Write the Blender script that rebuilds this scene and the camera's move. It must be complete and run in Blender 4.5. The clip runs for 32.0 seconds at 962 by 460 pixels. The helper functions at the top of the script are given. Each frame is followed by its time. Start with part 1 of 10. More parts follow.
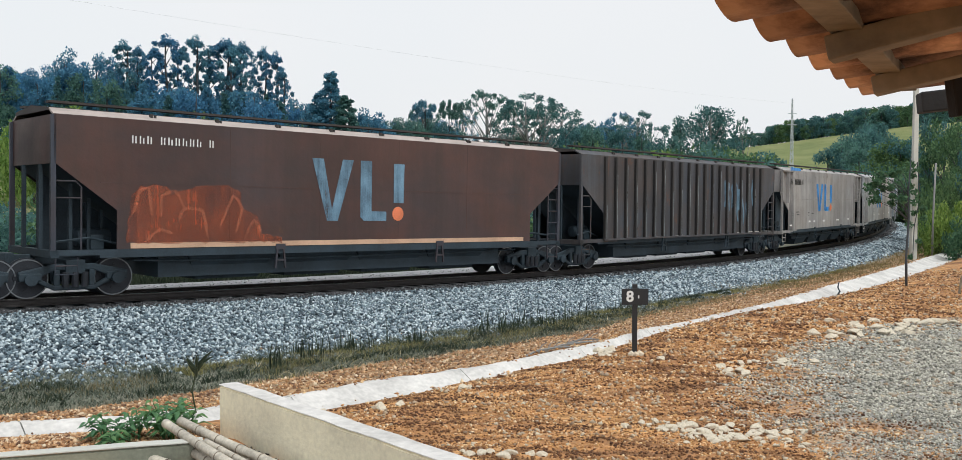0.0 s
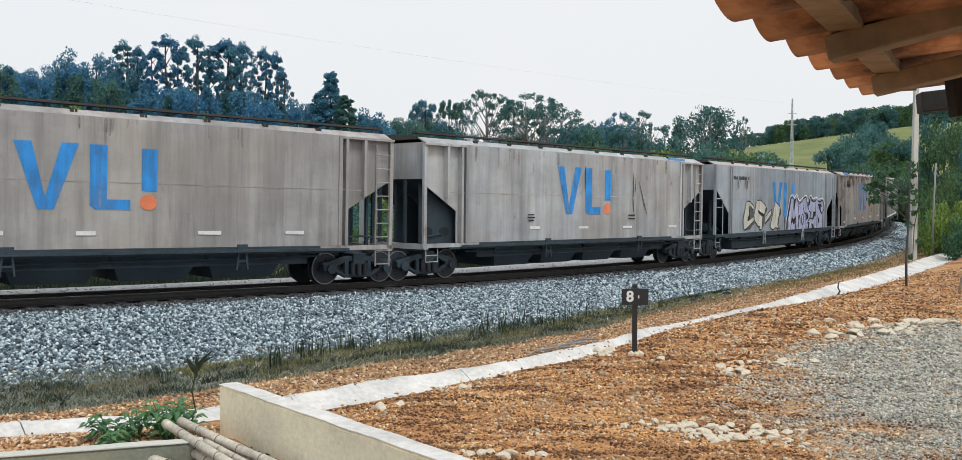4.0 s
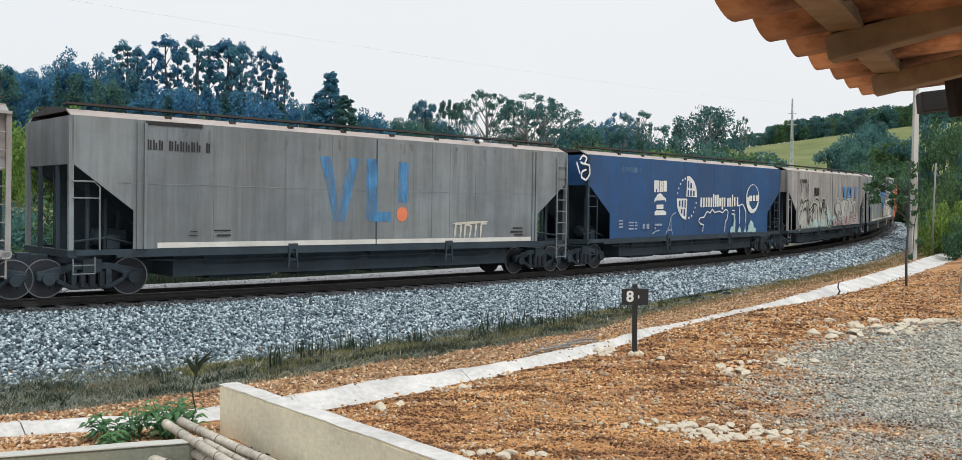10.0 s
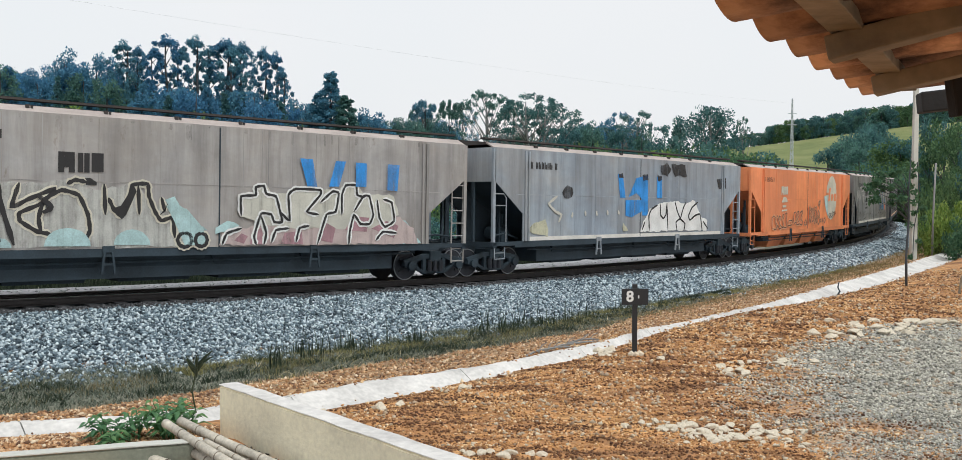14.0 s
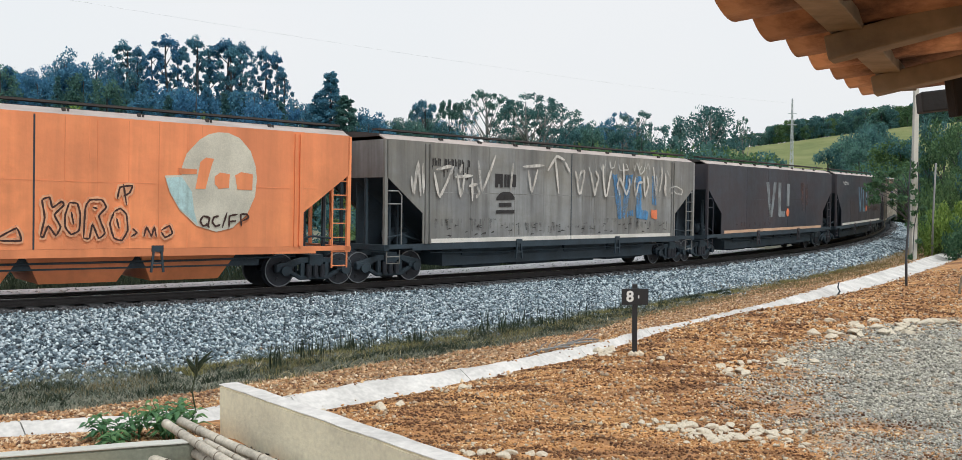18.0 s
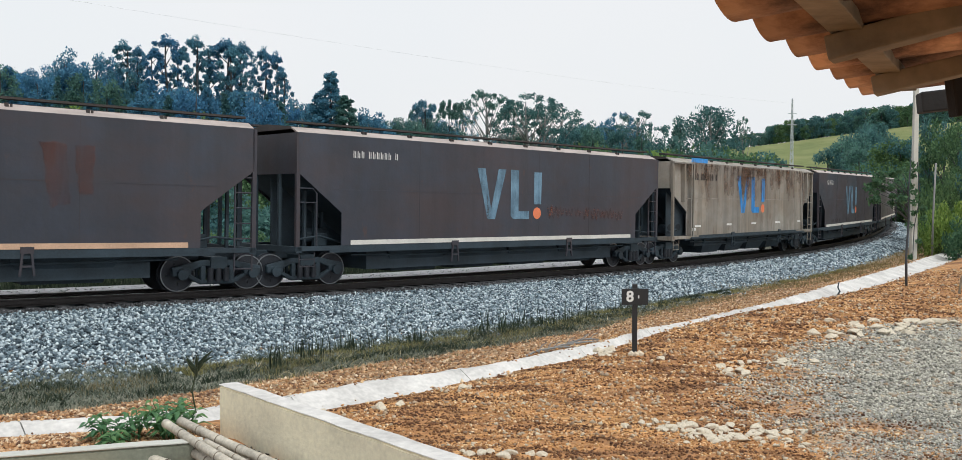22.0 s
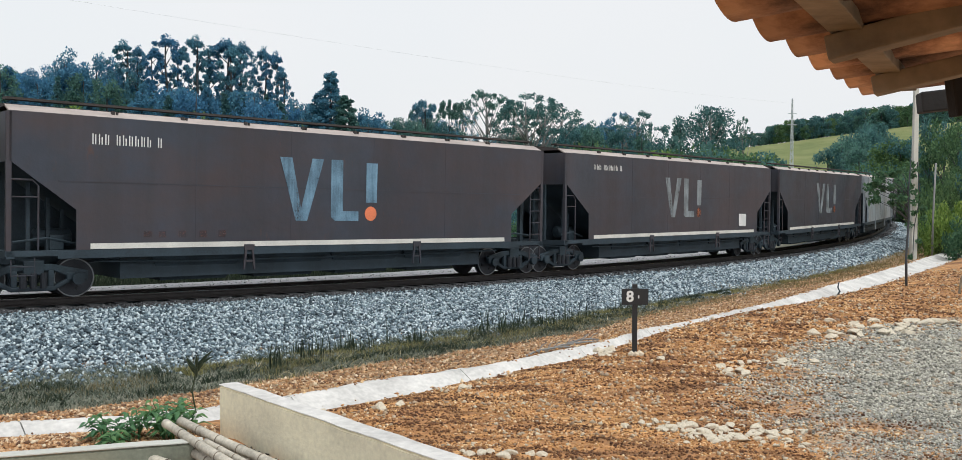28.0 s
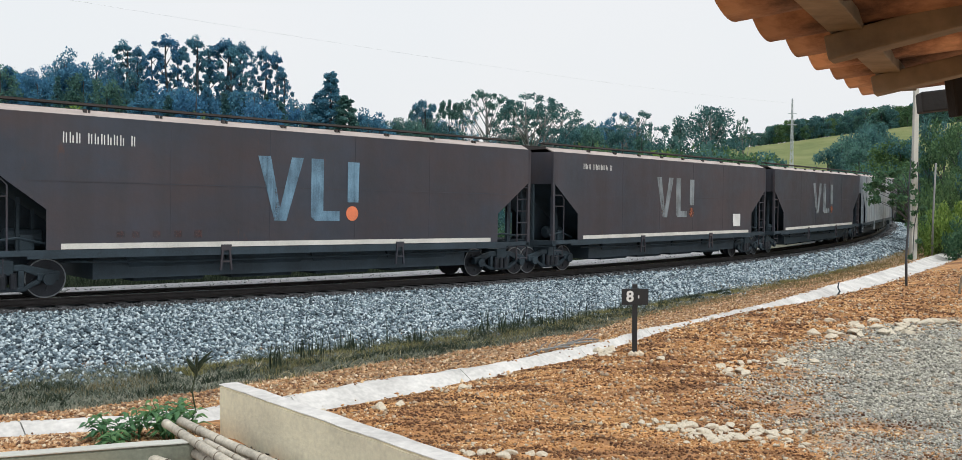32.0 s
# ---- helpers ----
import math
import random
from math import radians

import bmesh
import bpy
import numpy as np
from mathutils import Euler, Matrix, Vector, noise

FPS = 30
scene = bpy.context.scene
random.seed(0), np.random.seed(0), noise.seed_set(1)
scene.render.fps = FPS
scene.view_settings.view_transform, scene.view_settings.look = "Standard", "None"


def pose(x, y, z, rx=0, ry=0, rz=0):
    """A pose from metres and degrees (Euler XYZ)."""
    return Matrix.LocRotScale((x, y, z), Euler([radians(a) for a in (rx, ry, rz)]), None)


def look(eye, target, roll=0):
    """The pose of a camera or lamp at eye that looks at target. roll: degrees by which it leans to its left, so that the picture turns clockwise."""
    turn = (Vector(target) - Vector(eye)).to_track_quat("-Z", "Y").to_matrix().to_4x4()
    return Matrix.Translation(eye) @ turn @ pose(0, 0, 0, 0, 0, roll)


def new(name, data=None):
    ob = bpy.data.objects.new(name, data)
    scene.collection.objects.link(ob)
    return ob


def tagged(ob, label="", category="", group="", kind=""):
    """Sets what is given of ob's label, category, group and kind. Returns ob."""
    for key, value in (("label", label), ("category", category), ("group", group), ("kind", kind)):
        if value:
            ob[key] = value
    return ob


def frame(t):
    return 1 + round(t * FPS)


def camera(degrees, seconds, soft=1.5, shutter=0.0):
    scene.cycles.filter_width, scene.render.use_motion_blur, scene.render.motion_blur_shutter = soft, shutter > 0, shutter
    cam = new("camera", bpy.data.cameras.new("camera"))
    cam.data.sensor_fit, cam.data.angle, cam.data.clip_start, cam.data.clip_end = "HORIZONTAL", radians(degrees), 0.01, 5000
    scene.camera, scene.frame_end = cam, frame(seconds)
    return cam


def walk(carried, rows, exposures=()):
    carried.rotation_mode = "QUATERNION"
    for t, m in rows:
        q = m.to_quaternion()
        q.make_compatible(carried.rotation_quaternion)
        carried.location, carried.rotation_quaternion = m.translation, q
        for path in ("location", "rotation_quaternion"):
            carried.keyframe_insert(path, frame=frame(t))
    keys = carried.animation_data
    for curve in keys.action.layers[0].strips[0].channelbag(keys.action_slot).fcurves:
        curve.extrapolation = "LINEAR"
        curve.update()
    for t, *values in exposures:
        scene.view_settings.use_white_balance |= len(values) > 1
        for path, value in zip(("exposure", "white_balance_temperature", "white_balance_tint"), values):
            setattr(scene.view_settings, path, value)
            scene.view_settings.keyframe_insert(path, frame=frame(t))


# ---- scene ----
# camera: it stands still under the eave of a tiled shelter
cam = camera(55.18, 32.0, soft=0.78)
EYE = (0.0, 0.0, 2.2)
STAND = look(EYE, (0.0, 10.0, 2.2 - 0.37862), 0.094)
walk(cam, [(0.0, STAND), (32.0, STAND)], exposures=[(0.0, 0.0, 6020.0, 2.0), (32.0, 0.0, 6020.0, 2.0)])

# ---- sky, sun ----
world = bpy.data.worlds.new("sky")
scene.world = world
world.use_nodes = True
wn, wl = world.node_tree.nodes, world.node_tree.links
wn.clear()
SUN_EL, SUN_AZ = radians(58), radians(150)
sky = wn.new("ShaderNodeTexSky")
sky.sky_type = "NISHITA"
sky.sun_disc = False
sky.sun_elevation, sky.sun_rotation = SUN_EL, SUN_AZ
sky.dust_density, sky.air_density = 6.0, 1.4
cloud = wn.new("ShaderNodeTexNoise")
cloud.inputs["Scale"].default_value, cloud.inputs["Detail"].default_value = 1.6, 5
ramp = wn.new("ShaderNodeValToRGB")
ramp.color_ramp.elements[0].position, ramp.color_ramp.elements[0].color = 0.32, (10.45, 10.0, 10.1, 1)
ramp.color_ramp.elements[1].position, ramp.color_ramp.elements[1].color = 0.72, (11.5, 10.4, 10.2, 1)
veil = wn.new("ShaderNodeMix")
veil.data_type = "RGBA"
veil.inputs[0].default_value = 0.88
back = wn.new("ShaderNodeBackground")
back.inputs["Strength"].default_value = 0.092
wout = wn.new("ShaderNodeOutputWorld")
wl.new(cloud.outputs["Fac"], ramp.inputs["Fac"])
wl.new(sky.outputs["Color"], veil.inputs[6])
wl.new(ramp.outputs["Color"], veil.inputs[7])
wl.new(veil.outputs[2], back.inputs["Color"])
wl.new(back.outputs["Background"], wout.inputs["Surface"])

sun = new("sun", bpy.data.lights.new("sun", "SUN"))
sun.data.energy, sun.data.angle, sun.data.color = 1.55, radians(14), (1.0, 0.97, 0.93)
sun_from = Vector((math.sin(SUN_AZ) * math.cos(SUN_EL), math.cos(SUN_AZ) * math.cos(SUN_EL), math.sin(SUN_EL)))
sun.matrix_world = look(tuple(sun_from * 50), (0, 0, 0))


# ---- materials ----
def shader(name):
    m = bpy.data.materials.new(name)
    m.use_nodes = True
    nt = m.node_tree
    b = nt.nodes["Principled BSDF"]
    return m, nt.nodes, nt.links, b


def noise_of(n, l, scale, detail=5, stretch=None, rough=0.55, space="Object"):
    tc = n.new("ShaderNodeTexCoord")
    mp = n.new("ShaderNodeMapping")
    mp.inputs["Scale"].default_value = stretch or (1, 1, 1)
    nz = n.new("ShaderNodeTexNoise")
    nz.inputs["Scale"].default_value, nz.inputs["Detail"].default_value = scale, detail
    nz.inputs["Roughness"].default_value = rough
    l.new(tc.outputs[space], mp.inputs["Vector"])
    l.new(mp.outputs["Vector"], nz.inputs["Vector"])
    return nz.outputs["Fac"]


def ramp_of(n, l, fac, stops):
    r = n.new("ShaderNodeValToRGB")
    e = r.color_ramp.elements
    while len(e) < len(stops):
        e.new(0.5)
    for el, (p, c) in zip(e, stops):
        el.position, el.color = p, (*c, 1) if len(c) == 3 else c
    l.new(fac, r.inputs["Fac"])
    return r.outputs["Color"]


def mixed(n, l, fac, a, b, mode="MIX"):
    m = n.new("ShaderNodeMix")
    m.data_type, m.blend_type = "RGBA", mode
    for sock, v in ((m.inputs[0], fac), (m.inputs[6], a), (m.inputs[7], b)):
        if isinstance(v, bpy.types.NodeSocket):
            l.new(v, sock)
        elif isinstance(v, (int, float)):
            sock.default_value = v
        else:
            sock.default_value = (*v, 1)
    return m.outputs[2]


def bumped(n, l, b, fac, strength, dist=0.02):
    bp = n.new("ShaderNodeBump")
    bp.inputs["Strength"].default_value, bp.inputs["Distance"].default_value = strength, dist
    l.new(fac, bp.inputs["Height"])
    l.new(bp.outputs["Normal"], b.inputs["Normal"])


def scaled(c, k):
    return tuple(min(1.0, v * k) for v in c)


def plain(name, c, rough=0.7, metal=0.0, var=0.25, scale=2.0, bump=0.2, fine=30.0, stretch=None, space="Object", worn=None):
    """A surface with variation at two scales and a little relief."""
    m, n, l, b = shader(name)
    big = noise_of(n, l, scale, 4, stretch, space=space)
    small = noise_of(n, l, fine, 4, stretch, space=space)
    col = ramp_of(n, l, big, [(0.3, scaled(c, 1 - var)), (0.7, scaled(c, 1 + var))])
    col = mixed(n, l, 0.35, col, ramp_of(n, l, small, [(0.3, scaled(c, 1 - 1.4 * var)), (0.7, scaled(c, 1 + var))]))
    l.new(col, b.inputs["Base Color"])
    b.inputs["Roughness"].default_value, b.inputs["Metallic"].default_value = rough, metal
    if worn:
        # thin paint: patches where the coat below shows through
        lo, hi, least, most = worn
        thin = mixed(n, l, 0.5, noise_of(n, l, 1.7, 6, (1, 1, 0.6), 0.65), noise_of(n, l, 1.0, 5, (7, 7, 0.45), 0.6))
        l.new(ramp_of(n, l, thin, [(lo, (least,) * 3), (hi, (most,) * 3)]), b.inputs["Alpha"])
    if bump:
        bumped(n, l, b, small, bump, 0.01)
    return m


def wagon_paint(name, c, grime=(0.035, 0.028, 0.024), rust=(0.12, 0.045, 0.02), rust_at=0.62, dirt=0.5, rough=0.55, under=None):
    """Weathered wagon paint: vertical streaks of grime, rust patches, an older coat showing through; no two wagons alike."""
    m, n, l, b = shader(name)
    tc, oi = n.new("ShaderNodeTexCoord"), n.new("ShaderNodeObjectInfo")
    far = n.new("ShaderNodeMath")
    far.operation = "MULTIPLY"
    l.new(oi.outputs["Random"], far.inputs[0])
    far.inputs[1].default_value = 61.0
    move = n.new("ShaderNodeVectorMath")
    l.new(tc.outputs["Object"], move.inputs[0])
    l.new(far.outputs[0], move.inputs[1])

    def fac(scale, detail, stretch, rough_):
        mp = n.new("ShaderNodeMapping")
        mp.inputs["Scale"].default_value = stretch
        nz = n.new("ShaderNodeTexNoise")
        nz.inputs["Scale"].default_value, nz.inputs["Detail"].default_value, nz.inputs["Roughness"].default_value = scale, detail, rough_
        l.new(move.outputs[0], mp.inputs["Vector"])
        l.new(mp.outputs["Vector"], nz.inputs["Vector"])
        return nz.outputs["Fac"]

    def grey(k):
        return (k, k, k)

    blot = fac(0.9, 6, (1, 1, 1), 0.62)
    col = ramp_of(n, l, blot, [(0.25, scaled(c, 0.72)), (0.5, c), (0.8, scaled(c, 1.2))])
    coat = fac(0.3, 7, (1, 1, 1.5), 0.66)
    col = mixed(n, l, ramp_of(n, l, coat, [(0.4, grey(0.0)), (0.62, grey(0.85))]), col, under or tuple(0.7 * q + 0.3 * g for q, g in zip(c, grime)))
    panel = fac(1.0, 2, (0.42, 0.42, 0.05), 0.4)
    col = mixed(n, l, 0.8, col, ramp_of(n, l, panel, [(0.35, (0.8, 0.8, 0.81)), (0.6, (1.12, 1.11, 1.08))]), "MULTIPLY")
    col = mixed(n, l, ramp_of(n, l, fac(1.0, 6, (2.6, 2.6, 0.16), 0.6), [(0.42, grey(0.0)), (0.72, grey(dirt))]), col, grime)
    col = mixed(n, l, ramp_of(n, l, fac(0.42, 8, (1, 1, 1.6), 0.68), [(0.44, grey(0.0)), (0.66, grey(dirt * 0.9))]), col, tuple(0.45 * q + 0.55 * g for q, g in zip(c, grime)))
    col = mixed(n, l, ramp_of(n, l, fac(1.0, 8, (5, 5, 0.42), 0.68), [(0.5, grey(0.0)), (0.74, grey(dirt * 0.7))]), col, scaled(grime, 1.6))
    col = mixed(n, l, ramp_of(n, l, fac(2.4, 8, (1, 1, 0.4), 0.7), [(rust_at, grey(0.0)), (rust_at + 0.12, grey(0.75))]), col, rust)
    l.new(col, b.inputs["Base Color"])
    l.new(ramp_of(n, l, coat, [(0.35, grey(rough - 0.08)), (0.65, grey(rough + 0.15))]), b.inputs["Roughness"])
    bumped(n, l, b, blot, 0.45, 0.05)
    return m


def stony(name, stops, rough=0.9, scale=14.0, space="Object"):
    """Loose stones: each stone its own grey."""
    m, n, l, b = shader(name)
    gi = n.new("ShaderNodeNewGeometry")
    col = ramp_of(n, l, gi.outputs["Random Per Island"], stops)
    nz = noise_of(n, l, scale, 4, space=space)
    col = mixed(n, l, 0.5, col, ramp_of(n, l, nz, [(0.3, (0.3,) * 3), (0.7, (0.9,) * 3)]), "MULTIPLY")
    l.new(col, b.inputs["Base Color"])
    b.inputs["Roughness"].default_value = rough
    return m


def leafy(name, dark, light, scale=0.6, rough=0.6):
    m, n, l, b = shader(name)
    gi = n.new("ShaderNodeNewGeometry")
    a = ramp_of(n, l, gi.outputs["Random Per Island"], [(0.0, dark), (0.6, scaled(tuple((p + q) / 2 for p, q in zip(dark, light)), 1.0)), (1.0, light)])
    oi = n.new("ShaderNodeObjectInfo")
    t = ramp_of(n, l, oi.outputs["Random"], [(0.0, (0.75, 0.85, 0.95)), (1.0, (1.15, 1.08, 0.9))])
    col = mixed(n, l, 1.0, a, t, "MULTIPLY")
    l.new(col, b.inputs["Base Color"])
    b.inputs["Roughness"].default_value = rough
    b.inputs["Specular IOR Level"].default_value = 0.25
    # thin leaves let light through
    tl = n.new("ShaderNodeBsdfTranslucent")
    l.new(col, tl.inputs["Color"])
    mx = n.new("ShaderNodeMixShader")
    mx.inputs[0].default_value = 0.5
    l.new(b.outputs[0], mx.inputs[1])
    l.new(tl.outputs[0], mx.inputs[2])
    l.new(mx.outputs[0], n["Material Output"].inputs["Surface"])
    return m


BROWN = wagon_paint("brown_paint", (0.041, 0.048, 0.069), rust=(0.11, 0.05, 0.03), rust_at=0.63, dirt=0.36, grime=(0.03, 0.028, 0.03), under=(0.069, 0.051, 0.055))
BROWN_RED = wagon_paint("red_brown_paint", (0.092, 0.042, 0.034), rust=(0.13, 0.07, 0.03), rust_at=0.64, dirt=0.4, under=(0.064, 0.047, 0.05))
GREY_WARM = wagon_paint("warm_grey_paint", (0.42, 0.405, 0.405), rust=(0.14, 0.09, 0.05), rust_at=0.62, dirt=0.46, under=(0.37, 0.335, 0.31))
GREY_PALE = wagon_paint("pale_grey_paint", (0.48, 0.5, 0.53), rust=(0.16, 0.09, 0.06), rust_at=0.62, dirt=0.44, under=(0.44, 0.41, 0.385))
GREY_COOL = wagon_paint("cool_grey_paint", (0.355, 0.415, 0.49), rust_at=0.68, dirt=0.42, under=(0.37, 0.37, 0.375))
GREY_RUSTY = wagon_paint("rusty_grey_paint", (0.43, 0.415, 0.425), rust=(0.14, 0.065, 0.04), rust_at=0.56, dirt=0.42, under=(0.37, 0.315, 0.285))
GREY_SLATE = wagon_paint("slate_grey_paint", (0.25, 0.28, 0.305), rust_at=0.66, dirt=0.5, under=(0.235, 0.24, 0.235))
GREY_OLIVE = wagon_paint("stained_olive_grey_paint", (0.37, 0.35, 0.32), rust=(0.13, 0.07, 0.04), rust_at=0.57, dirt=0.5, under=(0.3, 0.25, 0.195))
GREY_DIRTY = wagon_paint("dirty_grey_paint", (0.3, 0.31, 0.318), rust_at=0.66, dirt=0.55, under=(0.245, 0.232, 0.2))
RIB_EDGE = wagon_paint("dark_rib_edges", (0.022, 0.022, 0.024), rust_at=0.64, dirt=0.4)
DARK_RIB = wagon_paint("dark_ribbed_paint", (0.068, 0.08, 0.102), rust=(0.14, 0.06, 0.03), rust_at=0.58, dirt=0.9, under=(0.1, 0.082, 0.078))
BLUE = wagon_paint("blue_paint", (0.009, 0.07, 0.218), grime=(0.045, 0.055, 0.08), rust_at=0.76, dirt=0.46, under=(0.018, 0.078, 0.205))
ORANGE = wagon_paint("orange_paint", (0.86, 0.295, 0.12), rust=(0.28, 0.1, 0.05), grime=(0.25, 0.09, 0.04), rust_at=0.68, dirt=0.24, under=(0.8, 0.27, 0.12))
UNDER = plain("black_underframe", (0.03, 0.046, 0.061), 0.75, var=0.4, scale=1.5, bump=0.2)
DARK_STEEL = plain("dark_bogie_steel", (0.036, 0.054, 0.07), 0.6, 0.2, var=0.4, scale=3)
WHEEL_STEEL = plain("worn_wheel_steel", (0.04, 0.045, 0.056), 0.5, 0.4, var=0.3, scale=4)
TREAD = plain("bright_wheel_rim", (0.24, 0.26, 0.28), 0.4, 0.7, var=0.2)
HOLE = plain("dark_opening", (0.014, 0.02, 0.025), 0.9, var=0.1, bump=0)
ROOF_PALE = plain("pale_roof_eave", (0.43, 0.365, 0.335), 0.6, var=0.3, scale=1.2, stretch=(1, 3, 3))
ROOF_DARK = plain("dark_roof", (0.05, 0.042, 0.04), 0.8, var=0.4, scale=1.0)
STRIPE_W = plain("white_stripe", (0.7, 0.67, 0.62), 0.6, var=0.2, scale=1.5)
STRIPE_O = plain("faded_orange_stripe", (0.62, 0.4, 0.27), 0.6, var=0.25, scale=1.2)
LOGO_BLUE = plain("bright_blue_logo", (0.04, 0.27, 0.7), 0.55, var=0.3, scale=1.6, worn=(0.36, 0.54, 0.42, 1.0))
LOGO_PALE = plain("faded_blue_logo", (0.17, 0.29, 0.4), 0.6, var=0.45, scale=1.6, worn=(0.36, 0.56, 0.35, 0.95))
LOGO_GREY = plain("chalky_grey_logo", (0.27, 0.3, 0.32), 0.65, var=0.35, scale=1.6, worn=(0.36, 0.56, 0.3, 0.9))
LOGO_DULL = plain("dull_orange_logo_dot", (0.3, 0.1, 0.05), 0.6, var=0.3, worn=(0.36, 0.56, 0.2, 0.8))
LOGO_FADED = plain("worn_blue_logo", (0.09, 0.28, 0.55), 0.6, var=0.4, scale=1.6, worn=(0.38, 0.58, 0.1, 0.9))
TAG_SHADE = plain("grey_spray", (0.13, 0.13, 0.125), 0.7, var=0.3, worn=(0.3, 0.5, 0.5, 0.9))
TAG_YELLOW = plain("pale_yellow_spray", (0.55, 0.53, 0.38), 0.7, var=0.3, worn=(0.36, 0.5, 0.3, 0.95))
TAG_DARK = plain("dark_brown_spray", (0.05, 0.02, 0.015), 0.7, var=0.3)
PAINT_SMEAR = plain("smeared_black", (0.03, 0.027, 0.027), 0.7, var=0.3, worn=(0.36, 0.52, 0.25, 0.92))
PAINT_PALEBLUE = plain("pale_blue_marking", (0.35, 0.4, 0.5), 0.65, var=0.25, worn=(0.35, 0.5, 0.4, 0.95))
RUST_STAIN = plain("rust_stain", (0.15, 0.06, 0.04), 0.85, var=0.4, scale=3, worn=(0.42, 0.62, 0.0, 0.75))
RUST_FAINT = plain("faint_rust_stain", (0.17, 0.055, 0.03), 0.85, var=0.4, scale=3, worn=(0.38, 0.6, 0.05, 0.42))
RUST_SOFT = plain("soft_rust_wash", (0.17, 0.1, 0.065), 0.85, var=0.3, scale=3, worn=(0.38, 0.66, 0.0, 0.5))
GRIME_SOFT = plain("soft_grime_wash", (0.05, 0.045, 0.042), 0.8, var=0.3, scale=3, worn=(0.4, 0.66, 0.0, 0.38))
LIT_STONE = stony("sunlit_shoulder_stone", [(0.0, (0.3, 0.3, 0.31)), (0.5, (0.62, 0.62, 0.63)), (1.0, (0.88, 0.87, 0.86))])
LOGO_ORANGE = plain("orange_logo_dot", (0.78, 0.22, 0.1), 0.55, var=0.2)
PAINT_WHITE = plain("white_marking", (0.76, 0.75, 0.73), 0.6, var=0.2)
PAINT_CREAM = plain("cream_marking", (0.6, 0.56, 0.46), 0.6, var=0.25, scale=1.2)
PAINT_BLACK = plain("black_marking", (0.025, 0.023, 0.024), 0.65, var=0.3, worn=(0.28, 0.46, 0.5, 1.0))
TAG_ORANGE = plain("orange_spray", (0.4, 0.1, 0.045), 0.7, var=0.4, scale=1.5, worn=(0.36, 0.6, 0.1, 0.7))
TAG_RED = plain("faint_red_spray", (0.6, 0.19, 0.1), 0.7, var=0.3, scale=2, worn=(0.36, 0.6, 0.05, 0.6))
TAG_MINT = plain("mint_spray", (0.44, 0.6, 0.6), 0.7, var=0.3, worn=(0.3, 0.48, 0.5, 1.0))
TAG_LILAC = plain("lilac_spray", (0.4, 0.42, 0.6), 0.7, var=0.3, scale=1.5, worn=(0.3, 0.48, 0.5, 1.0))
TAG_PEACH = plain("pale_orange_spray", (0.8, 0.42, 0.24), 0.7, var=0.2, scale=2, worn=(0.32, 0.52, 0.3, 0.9))
TAG_THIN = plain("thin_pale_spray", (0.58, 0.57, 0.53), 0.7, var=0.25, scale=1.5, worn=(0.32, 0.54, 0.15, 0.85))
TAG_CHALK = plain("chalky_white_spray", (0.66, 0.62, 0.57), 0.7, var=0.2, scale=2, worn=(0.34, 0.54, 0.15, 0.95))
TAG_ROSE = plain("rose_spray", (0.42, 0.24, 0.27), 0.7, var=0.35, scale=2, worn=(0.32, 0.5, 0.3, 0.9))
TAG_PINK = plain("pink_spray", (0.5, 0.4, 0.38), 0.7, var=0.25, scale=1.5, worn=(0.3, 0.48, 0.5, 1.0))
TAG_WHITE = plain("thin_white_spray", (0.62, 0.63, 0.72), 0.7, var=0.2, scale=2, worn=(0.34, 0.56, 0.1, 0.9))
TAG_PALE = plain("pale_spray", (0.56, 0.54, 0.47), 0.7, var=0.25, scale=1.5, worn=(0.3, 0.48, 0.5, 1.0))

RAIL = plain("rusty_rail", (0.042, 0.038, 0.038), 0.6, 0.4, var=0.3, scale=6)
RAIL_TOP = plain("polished_rail_head", (0.4, 0.39, 0.38), 0.25, 1.0, var=0.15)
SLEEPER = plain("dark_sleeper", (0.042, 0.042, 0.045), 0.85, var=0.35, scale=4)
BALLAST = stony("ballast_stone", [(0.0, (0.022, 0.036, 0.05)), (0.5, (0.225, 0.3, 0.35)), (1.0, (0.84, 0.93, 0.97))])
# dark copy of the ballast: paints the train's shadow band beside the rail
SHADE_BALLAST = stony("shaded_ballast_stone", [(0.0, (0.03, 0.03, 0.032)), (0.6, (0.075, 0.075, 0.08)), (1.0, (0.2, 0.2, 0.21))])
BALLAST_BED = plain("ballast_bed", (0.05, 0.06, 0.07), 0.95, var=0.45, scale=9, bump=0.8, fine=22)
# ballast beyond the track, its sunlight put into a near-white colour
LIT_BALLAST = plain("sunlit_ballast_bed", (0.74, 0.73, 0.74), 0.95, var=0.3, scale=6, bump=0.6, fine=18)
LIME = plain("whitewashed_concrete", (0.62, 0.59, 0.56), 0.85, var=0.3, scale=1.6, bump=0.35, fine=16)
CREAM_WALL = plain("cream_render", (0.84, 0.77, 0.58), 0.85, var=0.2, scale=2.2, bump=0.3, fine=24)
GREY_WALL = plain("grey_render", (0.25, 0.26, 0.2), 0.9, var=0.3, scale=2.0, bump=0.25, fine=30)
POLE_CONC = plain("pale_concrete_pole", (0.55, 0.54, 0.49), 0.85, var=0.12, scale=1.5, bump=0.15)
